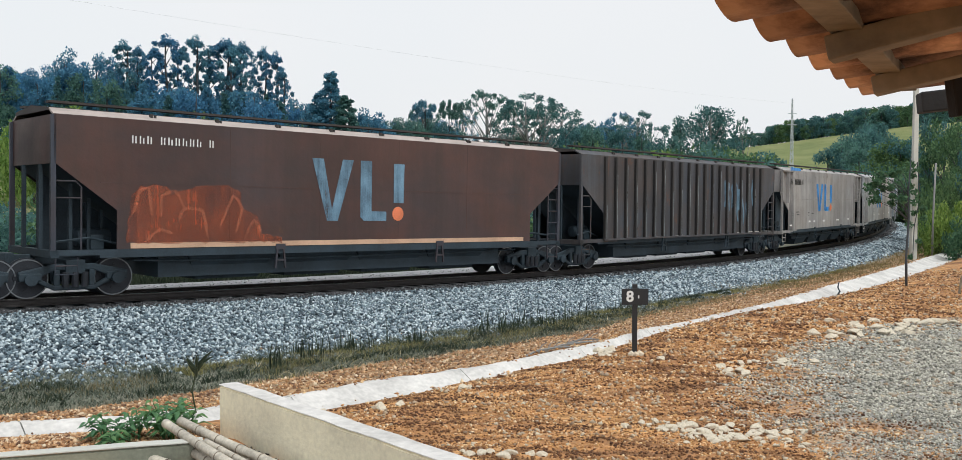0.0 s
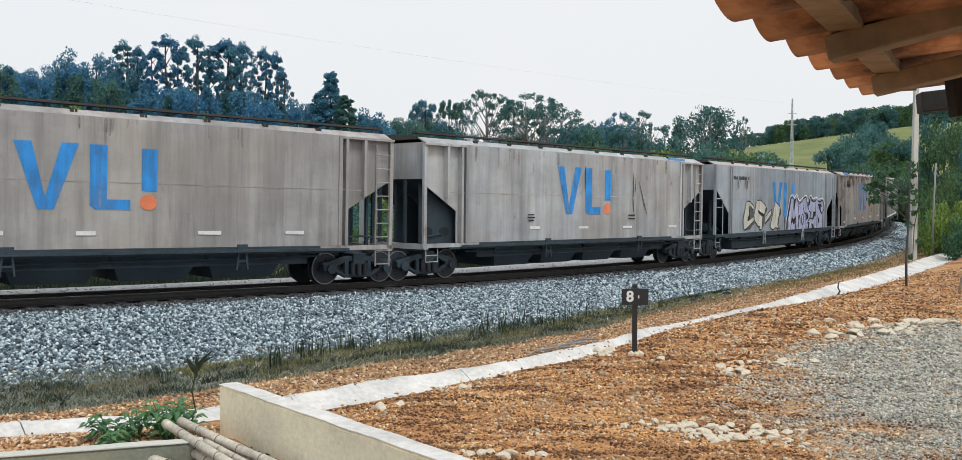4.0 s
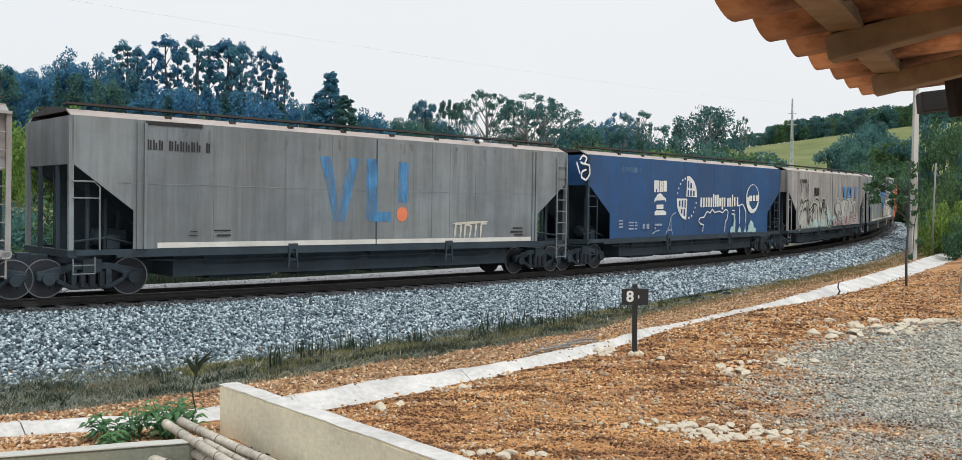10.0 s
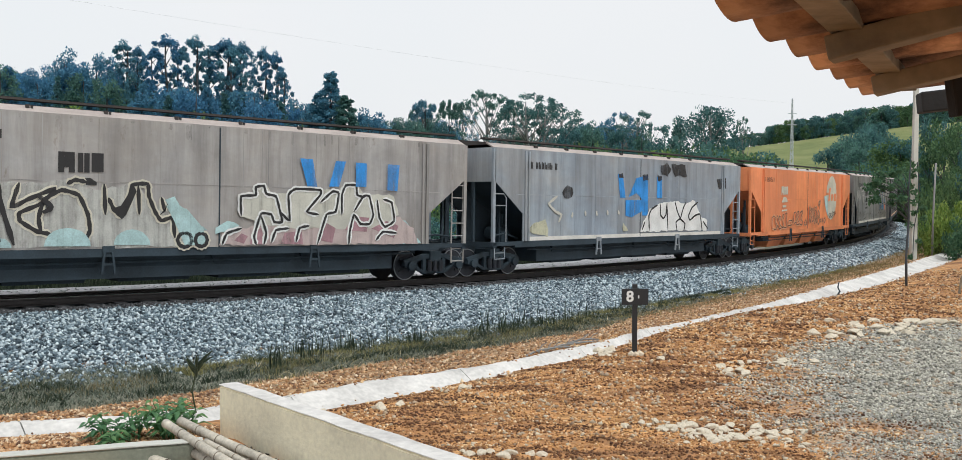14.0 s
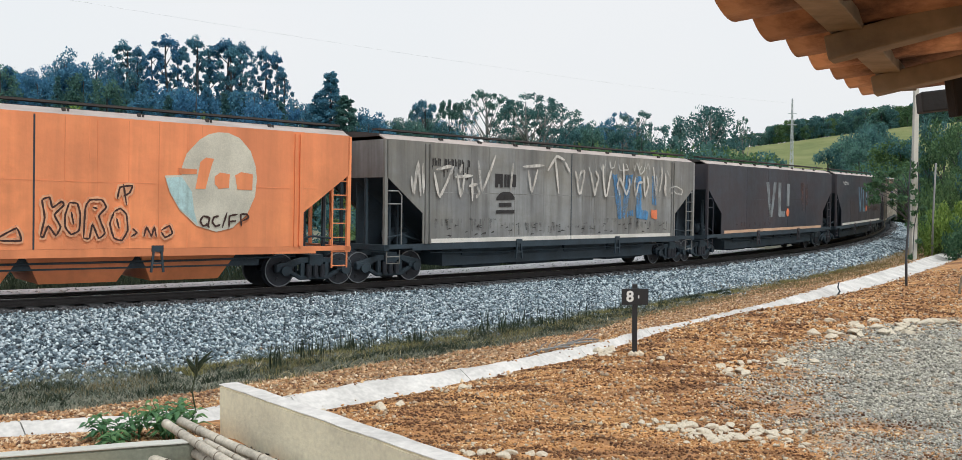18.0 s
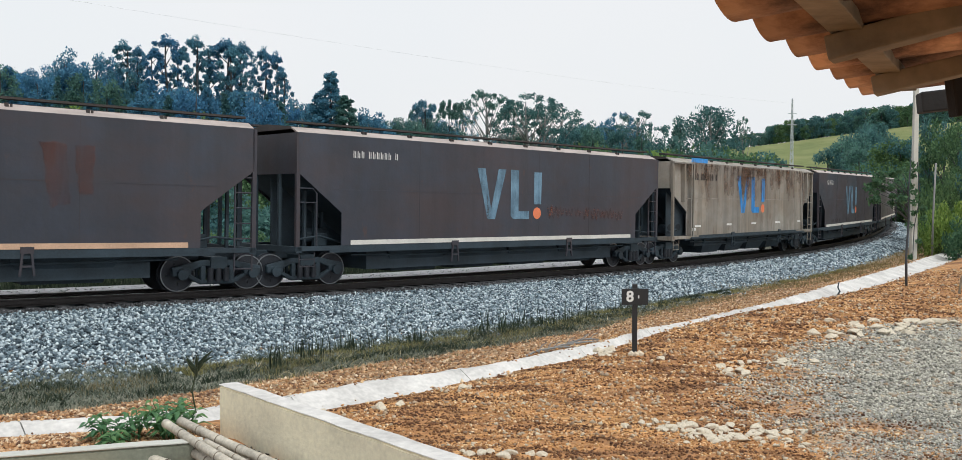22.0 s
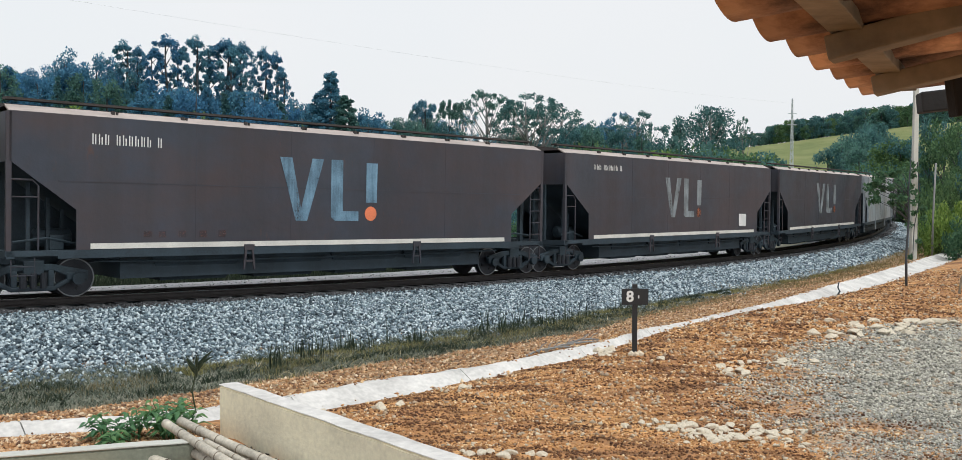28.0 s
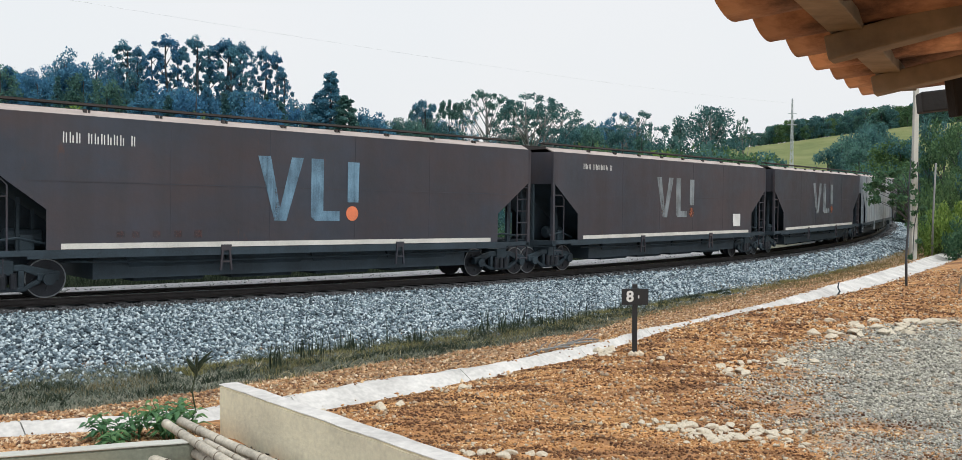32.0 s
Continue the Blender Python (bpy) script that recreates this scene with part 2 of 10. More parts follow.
SIGN_BLACK = plain("black_sign_paint", (0.02, 0.02, 0.022), 0.5, var=0.2)
SIGN_WHITE = plain("white_sign_paint", (0.75, 0.75, 0.73), 0.5, var=0.05)
BAMBOO = plain("dry_bamboo", (0.5, 0.45, 0.37), 0.55, var=0.55, scale=3, stretch=(1, 1, 1), bump=0.15)
BAMBOO_NODE = plain("bamboo_node", (0.2, 0.16, 0.12), 0.7, var=0.3)
PEBBLE = stony("pale_pebbles", [(0.0, (0.3, 0.2, 0.13)), (0.5, (0.5, 0.39, 0.27)), (1.0, (0.74, 0.65, 0.5))])
CLOD = stony("red_clods", [(0.0, (0.12, 0.046, 0.018)), (0.4, (0.49, 0.236, 0.088)), (0.75, (0.8, 0.46, 0.188)), (1.0, (1.0, 0.82, 0.56))])
BANK_CLOD = stony("dull_bank_clods", [(0.0, (0.14, 0.07, 0.042)), (0.45, (0.53, 0.285, 0.13)), (0.8, (0.78, 0.5, 0.28)), (1.0, (0.92, 0.76, 0.55))])
# dark soil crumbs that paint the shade lying in the furrows
SHADE_CLOD = stony("furrow_shade_clods", [(0.0, (0.08, 0.034, 0.016)), (0.6, (0.235, 0.104, 0.043)), (1.0, (0.47, 0.255, 0.108))])
GRAVEL = stony("grey_gravel", [(0.0, (0.14, 0.132, 0.11)), (0.5, (0.41, 0.385, 0.32)), (1.0, (0.78, 0.74, 0.63))])
PALE_GRAVEL = stony("pale_sandy_gravel", [(0.0, (0.26, 0.24, 0.19)), (0.5, (0.55, 0.51, 0.42)), (1.0, (0.88, 0.84, 0.73))])
# near-black tones for the shade painted under the bamboo
BED_SHADE = stony("bed_shade_bits", [(0.0, (0.025, 0.022, 0.018)), (0.6, (0.08, 0.07, 0.055)), (1.0, (0.2, 0.17, 0.13))])
ROCK = plain("pale_rock", (0.64, 0.56, 0.44), 0.85, var=0.25, scale=4, bump=0.5, fine=12)


def tile_clay():
    """Fired clay, each tile burnt a little differently."""
    m, n, l, b = shader("terracotta_tile")
    col = ramp_of(n, l, noise_of(n, l, 7.0, 6, rough=0.65), [(0.36, (0.1, 0.06, 0.048)), (0.5, (0.36, 0.22, 0.155)), (0.66, (0.68, 0.46, 0.33))])
    oi = n.new("ShaderNodeObjectInfo")
    col = mixed(n, l, 1.0, col, ramp_of(n, l, oi.outputs["Random"], [(0.0, (0.62, 0.56, 0.52)), (0.5, (1.0, 0.95, 0.9)), (1.0, (1.3, 1.18, 1.05))]), "MULTIPLY")
    l.new(col, b.inputs["Base Color"])
    b.inputs["Roughness"].default_value = 0.88
    bumped(n, l, b, noise_of(n, l, 26.0, 5), 0.4, 0.01)
    return m


TILE = tile_clay()
# tie beam and strut timber, the shade under the roof put into its colour
SHADE_TIMBER = plain("shaded_timber", (0.012, 0.011, 0.011), 0.8, var=0.3, scale=3, bump=0.3)
TIMBER = plain("dark_roof_timber", (0.24, 0.2, 0.145), 0.75, var=0.45, scale=4, stretch=(1, 1, 1), bump=0.3, fine=24)
STEEL_GALV = plain("galvanised_steel", (0.5, 0.53, 0.56), 0.5, 0.2, var=0.15)
WIRE = plain("dull_wire", (0.8, 0.8, 0.82), 0.6, 0.0, var=0.05, bump=0)
BARK = plain("grey_bark", (0.065, 0.07, 0.078), 0.9, var=0.35, scale=1.5, stretch=(3, 3, 0.4), bump=0.5, fine=10)
PALE_BARK = plain("pale_smooth_bark", (0.25, 0.25, 0.245), 0.8, var=0.3, scale=1.0, stretch=(3, 3, 0.5), bump=0.2, fine=8)
# far blue-green leaves, with the bluish haze of distance mixed into their colour
LEAF_HAZE = leafy("hazed_blue_leaves", (0.068, 0.178, 0.28), (0.15, 0.365, 0.55))
LEAF_DEEP = leafy("deep_green_leaves", (0.066, 0.145, 0.155), (0.15, 0.3, 0.275))
LEAF_MID = leafy("mid_green_leaves", (0.06, 0.125, 0.065), (0.18, 0.29, 0.14))
LEAF_LIGHT = leafy("light_green_leaves", (0.13, 0.23, 0.06), (0.33, 0.45, 0.14))
LEAF_WEED = leafy("weed_leaves", (0.065, 0.16, 0.075), (0.18, 0.34, 0.16))
GRASS = leafy("weed_grass", (0.055, 0.07, 0.048), (0.46, 0.45, 0.34))
GRASS_DRY = leafy("dry_grass", (0.16, 0.12, 0.06), (0.42, 0.34, 0.18))
GRASS_YELLOW = leafy("yellow_grass_blades", (0.12, 0.12, 0.045), (0.5, 0.44, 0.2))
STRAW = leafy("pale_dead_straw", (0.42, 0.38, 0.27), (0.75, 0.7, 0.55))
STALK = leafy("dark_weed_stalks", (0.026, 0.04, 0.026), (0.105, 0.125, 0.075))


def ground_material():
    m, n, l, b = shader("red_soil_and_fields")
    # which surface where: two attributes carry how much weed, gravel and pasture there is
    big = noise_of(n, l, 0.7, 6, rough=0.6)
    small = noise_of(n, l, 9.0, 6, rough=0.65)
    tiny = noise_of(n, l, 38.0, 4, rough=0.7)
    soil = ramp_of(n, l, big, [(0.3, (0.32, 0.138, 0.056)), (0.55, (0.66, 0.342, 0.132)), (0.75, (0.87, 0.55, 0.24))])
    soil = mixed(n, l, 0.6, soil, ramp_of(n, l, small, [(0.34, (0.3, 0.26, 0.24)), (0.62, (1.0, 1.0, 1.0))]), "MULTIPLY")
    # stretched dark streaks: furrow shade multiplied into the soil colour
    streak = noise_of(n, l, 3.2, 6, (0.5, 2.4, 1), 0.66)
    soil = mixed(n, l, 0.9, soil, ramp_of(n, l, streak, [(0.36, (0.3, 0.26, 0.24)), (0.5, (0.85, 0.83, 0.82)), (0.64, (1.25, 1.25, 1.2))]), "MULTIPLY")
    grit = ramp_of(n, l, tiny, [(0.56, (0, 0, 0)), (0.7, (0.8,) * 3)])
    soil = mixed(n, l, grit, soil, (0.5, 0.35, 0.22))
    gravel = ramp_of(n, l, small, [(0.3, (0.2, 0.19, 0.17)), (0.7, (0.46, 0.44, 0.4))])
    grass = ramp_of(n, l, small, [(0.3, (0.105, 0.112, 0.085)), (0.7, (0.31, 0.295, 0.215))])
    pasture = ramp_of(n, l, noise_of(n, l, 0.05, 6, rough=0.65), [(0.3, (0.09, 0.125, 0.035)), (0.5, (0.16, 0.185, 0.06)), (0.75, (0.26, 0.255, 0.11))])
    att = n.new("ShaderNodeAttribute")
    att.attribute_name = "cover"
    sep = n.new("ShaderNodeSeparateColor")
    l.new(att.outputs["Color"], sep.inputs["Color"])
    for sock, c, k in (("Red", grass, 0.5), ("Green", gravel, 0.6), ("Blue", pasture, 0.2)):
        mm = n.new("ShaderNodeMath")
        mm.operation = "MULTIPLY_ADD"
        mm.use_clamp = True
        wob = n.new("ShaderNodeMath")
        wob.operation = "MULTIPLY_ADD"
        l.new(small, wob.inputs[0])
        wob.inputs[1].default_value, wob.inputs[2].default_value = k * 2, -k
        l.new(sep.outputs[sock], mm.inputs[0])
        mm.inputs[1].default_value = 1.0 + k
        l.new(wob.outputs[0], mm.inputs[2])
        gate = n.new("ShaderNodeMath")
        gate.operation = "MULTIPLY"
        gate.use_clamp = True
        l.new(mm.outputs[0], gate.inputs[0])
        st = n.new("ShaderNodeMapRange")
        st.inputs["From Max"].default_value = 0.25
        l.new(sep.outputs[sock], st.inputs["Value"])
        l.new(st.outputs["Result"], gate.inputs[1])
        soil = mixed(n, l, gate.outputs[0], soil, c)
    l.new(soil, b.inputs["Base Color"])
    b.inputs["Roughness"].default_value = 0.95
    bumped(n, l, b, mixed(n, l, 0.5, small, streak), 0.9, 0.09)
    return m


GROUND = ground_material()


# ---- mesh helpers ----
def geom():
    return ([], [])


def put(g, vs, fs):
    o = len(g[0])
    g[0].extend(vs)
    g[1].extend([tuple(o + i for i in f) for f in fs])


BOX_F = [(0, 3, 2, 1), (4, 5, 6, 7), (0, 1, 5, 4), (1, 2, 6, 5), (2, 3, 7, 6), (3, 0, 4, 7)]


def box(g, x0, x1, y0, y1, z0, z1, m=None):
    vs = [(x0, y0, z0), (x1, y0, z0), (x1, y1, z0), (x0, y1, z0), (x0, y0, z1), (x1, y0, z1), (x1, y1, z1), (x0, y1, z1)]
    put(g, [tuple(m @ Vector(v)) for v in vs] if m else vs, BOX_F)


def prism(g, outline, y0, y1):
    """An outline in x, z pulled along y; counter-clockwise as seen from -y."""
    k = len(outline)
    put(g, [(x, y0, z) for x, z in outline] + [(x, y1, z) for x, z in outline],
        [tuple(range(k)), tuple(reversed(range(k, 2 * k)))] + [(i + k, (i + 1) % k + k, (i + 1) % k, i) for i in range(k)])


def bar(g, a, b, w, h=None, up=(0, 0, 1)):
    """A square bar from a to b."""
    a, b = Vector(a), Vector(b)
    d = (b - a).normalized()
    s = d.cross(Vector(up))
    s = (s if s.length > 1e-3 else d.cross(Vector((1, 0, 0)))).normalized()
    u = s.cross(d)
    h = w if h is None else h
    vs = [tuple(p + s * (w / 2 * i) + u * (h / 2 * j)) for p in (a, b) for i, j in ((-1, -1), (1, -1), (1, 1), (-1, 1))]
    put(g, vs, [(0, 1, 2, 3), (7, 6, 5, 4), (0, 4, 5, 1), (1, 5, 6, 2), (2, 6, 7, 3), (3, 7, 4, 0)])


def tube(g, pts, r, n=6):
    """A round pipe along points; r may be one radius or one for each point."""
    pts = [Vector(p) for p in pts]
    rs = r if isinstance(r, (list, tuple)) else [r] * len(pts)
    vs = []
    for i, p in enumerate(pts):
        d = (pts[min(i + 1, len(pts) - 1)] - pts[max(i - 1, 0)]).normalized()
        s = d.cross(Vector((0.13, 0.31, 0.94))).normalized()
        u = s.cross(d)
        vs += [tuple(p + (s * math.cos(a) + u * math.sin(a)) * rs[i]) for a in (2 * math.pi * j / n for j in range(n))]
    fs = [(i * n + j, i * n + (j + 1) % n, (i + 1) * n + (j + 1) % n, (i + 1) * n + j) for i in range(len(pts) - 1) for j in range(n)]
    put(g, vs, fs + [tuple(reversed(range(n))), tuple(range((len(pts) - 1) * n, len(pts) * n))])


def disc(g, c, r, y0, y1, n=20, hole=0.0):
    """A round plate in the x, z plane between y0 and y1."""
    ring = [(math.cos(2 * math.pi * i / n), math.sin(2 * math.pi * i / n)) for i in range(n)]
    if not hole:
        prism(g, [(c[0] + r * a, c[1] + r * b) for a, b in ring], y0, y1)
        return
    vs = [(c[0] + q * a, y, c[1] + q * b) for y in (y0, y1) for q in (r, hole) for a, b in ring]
    fs = []
    for i in range(n):
        j = (i + 1) % n
        fs += [(i, j, n + j, n + i), (3 * n + i, 3 * n + j, 2 * n + j, 2 * n + i), (2 * n + i, 2 * n + j, j, i), (n + i, n + j, 3 * n + j, 3 * n + i)]
    put(g, vs, fs)


def data_of(name, g, smooth=False, bevel=0.0):
    me = bpy.data.meshes.new(name)
    me.from_pydata(g[0], [], g[1])
    if bevel:
        bm = bmesh.new()
        bm.from_mesh(me)
        bmesh.ops.bevel(bm, geom=[e for e in bm.edges if len(e.link_faces) == 2 and e.calc_face_angle() > 0.5], offset=bevel, segments=2, affect="EDGES", profile=0.6)
        bm.to_mesh(me)
        bm.free()
    if smooth:
        me.shade_smooth()
    me.update()
    return me


def dress(ob, material):
    """The material sits on the object, so that alike pieces can share one mesh."""
    if not ob.data.materials:
        ob.data.materials.append(None)
    ob.material_slots[0].link = "OBJECT"
    ob.material_slots[0].material = material
    return ob


def part(name, g, material, parent=None, label="", smooth=False, bevel=0.0):
    me = g if isinstance(g, bpy.types.Mesh) else data_of(name, g, smooth, bevel)
    ob = dress(new(name, me), material)
    if parent:
        ob.parent = parent
    return tagged(ob, label)


def thing(name, label, category, group="", m=None, kind=""):
    ob = new(name)
    ob.empty_display_size = 0.2
    if m is not None:
        ob.matrix_world = m
    return tagged(ob, label, category, group, kind)


def fast_mesh(name, verts, faces_n, idx):
    """A mesh from arrays: all faces have faces_n corners."""
    me = bpy.data.meshes.new(name)
    nf = len(idx) // faces_n
    me.vertices.add(len(verts))
    me.vertices.foreach_set("co", np.asarray(verts, np.float32).ravel())
    me.loops.add(len(idx))
    me.loops.foreach_set("vertex_index", np.asarray(idx, np.int32))
    me.polygons.add(nf)
    me.polygons.foreach_set("loop_start", np.arange(nf, dtype=np.int32) * faces_n)
    me.update(calc_edges=True)
    me.validate()
    return me


# ---- the line of the track: the near side of the wagons, by length along it ----
LINE_S = np.linspace(-60, 220, 2241)
_kap = np.interp(LINE_S, [0, 27.5, 66], [0.005865, 0.006759, 0.004961])
_ang = np.concatenate([[0], np.cumsum((_kap[1:] + _kap[:-1]) / 2 * 0.125)])
LINE_A = _ang - np.interp(0, LINE_S, _ang) + 0.697164
_cx = np.concatenate([[0], np.cumsum((np.cos(LINE_A)[1:] + np.cos(LINE_A)[:-1]) / 2 * 0.125)])
_cy = np.concatenate([[0], np.cumsum((np.sin(LINE_A)[1:] + np.sin(LINE_A)[:-1]) / 2 * 0.125)])
LINE_X = _cx - np.interp(0, LINE_S, _cx) - 9.2154
LINE_Y = _cy - np.interp(0, LINE_S, _cy) + 18.6162
HALF_W = 1.42


def rail_z(s):
    s = np.clip(s, -14, 78)
    return -0.023015 * s + 0.00025921 * s * s


def on_line(s, off=0.0, z=0.0):
    """A point off metres to the camera's side of the line, z above the rail head."""
    a = np.interp(s, LINE_S, LINE_A)
    return (float(np.interp(s, LINE_S, LINE_X) + off * math.sin(a)), float(np.interp(s, LINE_S, LINE_Y) - off * math.cos(a)), float(rail_z(s) + z))


def line_of(x, y):
    """Length along the line and distance from it (positive on the camera's side), for arrays."""
    x, y = np.ravel(x), np.ravel(y)
    s, o = np.empty(len(x)), np.empty(len(x))
    lx, ly, la, ls = LINE_X[::8], LINE_Y[::8], LINE_A[::8], LINE_S[::8]
    for i in range(0, len(x), 4000):
        px, py = x[i:i + 4000], y[i:i + 4000]
        k = np.argmin((px[:, None] - lx) ** 2 + (py[:, None] - ly) ** 2, axis=1)
        a = la[k]
        along = (px - lx[k]) * np.cos(a) + (py - ly[k]) * np.sin(a)
        s[i:i + 4000] = ls[k] + along
        o[i:i + 4000] = (px - lx[k]) * np.sin(a) - (py - ly[k]) * np.cos(a)
    return s, o


def toe(s):
    return np.interp(s, [-14, 0, 6, 13, 20, 38, 55], [4.8, 5.9, 5.5, 4.6, 3.8, 2.5, 2.0])


def weed_reach(s):
    """How far the weeds spread from the foot of the ballast."""
    return np.interp(s, [-10, -2, 0, 4, 8, 12, 20], [3.9, 3.6, 2.9, 2.4, 2.3, 1.3, 0.5])


def ditch_far(s):
    return np.interp(s, [-12, -4, -2.5, -2.2, -1.65, -0.8, 0.3, 1.2, 2.8, 3.8, 4.5, 5.2, 6.3, 7.5, 8.4, 9.65, 11.5, 13.4, 15.8, 19.1, 22.7, 27.8, 34.9, 45, 60],
                     [10.2, 10.45, 10.68, 10.85, 11.03, 11.15, 11.05, 10.85, 10.84, 10.67, 10.53, 10.45, 10.1, 9.7, 9.62, 9.38, 9.02, 8.7, 8.2, 7.54, 7.02, 6.36, 5.75, 5.6, 5.3])


def ditch_near(s):
    return np.interp(s, [-12, -2.8, -2.48, -1.93, -1.1, -0.5, 1.1, 2.5, 3.7, 4.6, 5.8, 7.2, 8.5, 10.1, 11.1, 12.3, 14.1, 16.5, 19.4, 23.8, 30.3, 45, 60],
                     [11.5, 11.72, 11.92, 12.08, 12.22, 12.42, 12.15, 11.86, 11.65, 11.36, 10.95, 10.48, 10.22, 9.92, 9.84, 9.84, 9.6, 9.3, 8.92, 8.3, 7.62, 6.8, 6.5])


def gravel_at(x, y):
    """How much of the yard's surface is grey gravel."""
    edge = np.interp(y, [5.5, 7.3, 8.6, 9.65, 12.4, 14.1, 15.5, 16.5, 18, 24], [3.4, 3.1, 2.8, 3.0, 4.2, 5.5, 7.0, 8.7, 12, 30])
    wob = 0.22 * np.sin(x * 3.1 + 1.3 * np.sin(y * 2.3)) + 0.16 * np.sin(y * 5.3 + 2.1 * np.sin(x * 4.7)) + 0.12 * np.sin(x * 11.3 + y * 9.1)
    bare = np.exp(-((x - 3.5) / 0.6) ** 2 - ((y - 8.1) / 0.3) ** 2) * 0.75
    return np.clip((x - edge + wob) / 1.5 + 0.3, 0, 1) * (1 - bare)


def hills(x, y):
    def bell(cx, cy, sx, sy, h):
        return h * np.exp(-((x - cx) / sx) ** 2 - ((y - cy) / sy) ** 2)
    return (bell(-58, 135, 55, 45, 12) + bell(250, 430, 170, 120, 38)
            + bell(-200, 500, 260, 160, 30) + bell(44, 70, 9, 22, 4.5) + bell(40, 34, 9, 12, 2.5) + bell(70, 60, 22, 45, 9))


def ground_z(x, y):
    """Height of the ground sheet; it runs under the ballast, the ditch and the walls."""
    shape = np.shape(x)
    s, o = line_of(x, y)
    r = rail_z(s)
    t, f, n = toe(s), ditch_far(s), ditch_near(s)
    yard = 0.2 + r * 0.95
    z = np.where(o < -5.2, r - 0.45,
        np.where(o < t, r - 0.55,
        np.where(o < f, r - 0.55 + 0.45 * np.clip((o - t) / (f - t), 0, 1) ** 1.4,
        np.where(o < n, r - 0.42, np.minimum(yard, r + 0.1 + np.clip(o - n, 0, 1.5) * 0.12)))))
    x, y = np.ravel(x), np.ravel(y)
    far = np.clip((np.hypot(x, y) - 14) / 10, 0, 1)
    z = z + hills(x, y) * np.where(np.abs(o) < 4, 0, np.clip((np.abs(o) - 4) / 10, 0, 1)) * far
    return z.reshape(shape)


GROUND_X, GROUND_Y, GROUND_Z = [], [], []


def resting_all(x, y):
    """The same for arrays."""
    gx, gy, gz = GROUND_X[0], GROUND_Y[0], GROUND_Z[0]
    i = np.clip(np.searchsorted(gx, x) - 1, 0, len(gx) - 2)
    j = np.clip(np.searchsorted(gy, y) - 1, 0, len(gy) - 2)
    u, v = (x - gx[i]) / (gx[i + 1] - gx[i]), (y - gy[j]) / (gy[j + 1] - gy[j])
    return (gz[j, i] * (1 - u) + gz[j, i + 1] * u) * (1 - v) + (gz[j + 1, i] * (1 - u) + gz[j + 1, i + 1] * u) * v


def resting(x, y):
    """Height of the ground sheet as built, between its corners."""
    gx, gy, gz = GROUND_X[0], GROUND_Y[0], GROUND_Z[0]
    i = min(max(int(np.searchsorted(gx, x)) - 1, 0), len(gx) - 2)
    j = min(max(int(np.searchsorted(gy, y)) - 1, 0), len(gy) - 2)
    u, v = (x - gx[i]) / (gx[i + 1] - gx[i]), (y - gy[j]) / (gy[j + 1] - gy[j])
    return float((gz[j, i] * (1 - u) + gz[j, i + 1] * u) * (1 - v) + (gz[j + 1, i] * (1 - u) + gz[j + 1, i + 1] * u) * v)


# ---- ground: one sheet to the horizon ----
def spread(a, b, step, reach):
    mid = list(np.arange(a, b + 1e-6, step))
    lo, hi, d = [a], [b], step
    while hi[-1] < reach:
        d *= 1.22
        hi.append(hi[-1] + d)
    d = step
    while lo[-1] > -reach:
        d *= 1.22
        lo.append(lo[-1] - d)
    return np.array(lo[:0:-1] + mid + hi[1:])


def make_ground():
    gx, gy = spread(-12, 22, 0.2, 2600), spread(3, 40, 0.2, 2600)
    xx, yy = np.meshgrid(gx, gy)
    zz = ground_z(xx, yy)
    near = (np.hypot(xx, yy) < 60)
    rough = np.array([noise.noise((x * 0.9, y * 0.9, 3.1)) * 0.05 + noise.noise((x * 2.6, y * 3.4, 7.7)) * 0.035 if k else 0.0 for x, y, k in zip(xx.ravel(), yy.ravel(), near.ravel())]).reshape(xx.shape)
    s, o = line_of(xx, yy)
    s, o = s.reshape(xx.shape), o.reshape(xx.shape)
    zz = zz + rough * np.where((o > ditch_far(s) - 0.2) & (o < ditch_near(s) + 0.25), 0.0, 1.0)
    GROUND_X.append(gx), GROUND_Y.append(gy), GROUND_Z.append(zz)
    ny, nx = xx.shape
    idx = np.arange(ny * nx).reshape(ny, nx)
    quads = np.stack([idx[:-1, :-1], idx[:-1, 1:], idx[1:, 1:], idx[1:, :-1]], -1).ravel()
    me = fast_mesh("ground", np.stack([xx, yy, zz], -1).reshape(-1, 3), 4, quads)
    me.shade_smooth()
    t, f = toe(s), ditch_far(s)
    # weeds beside the ballast, gravel on the yard, pasture far off
    reach = weed_reach(s)
    weed = np.clip((reach - (o - t)) / 0.8, 0, 1) * (o > t - 0.6)
    weed = np.maximum(np.minimum(weed * 1.5, 1.3), (o < -3.4) * 1.2)
    weed = np.maximum(weed, ((o > t) & (o < ditch_near(s))) * 0.28)
    grav = gravel_at(xx, yy) * (np.hypot(xx, yy) < 60)
    past = np.clip((np.hypot(xx, yy) - 60) / 40, 0, 1)
    col = np.stack([weed * (1 - past), grav, past, np.ones_like(past)], -1).reshape(-1, 4)
    at = me.color_attributes.new("cover", "FLOAT_COLOR", "POINT")
    at.data.foreach_set("color", col.astype(np.float32).ravel())
    ob = dress(new("ground", me), GROUND)
    tagged(ob, "bare red soil yard with grey gravel, weeds and far green pasture", "ground", kind="structure")


make_ground()


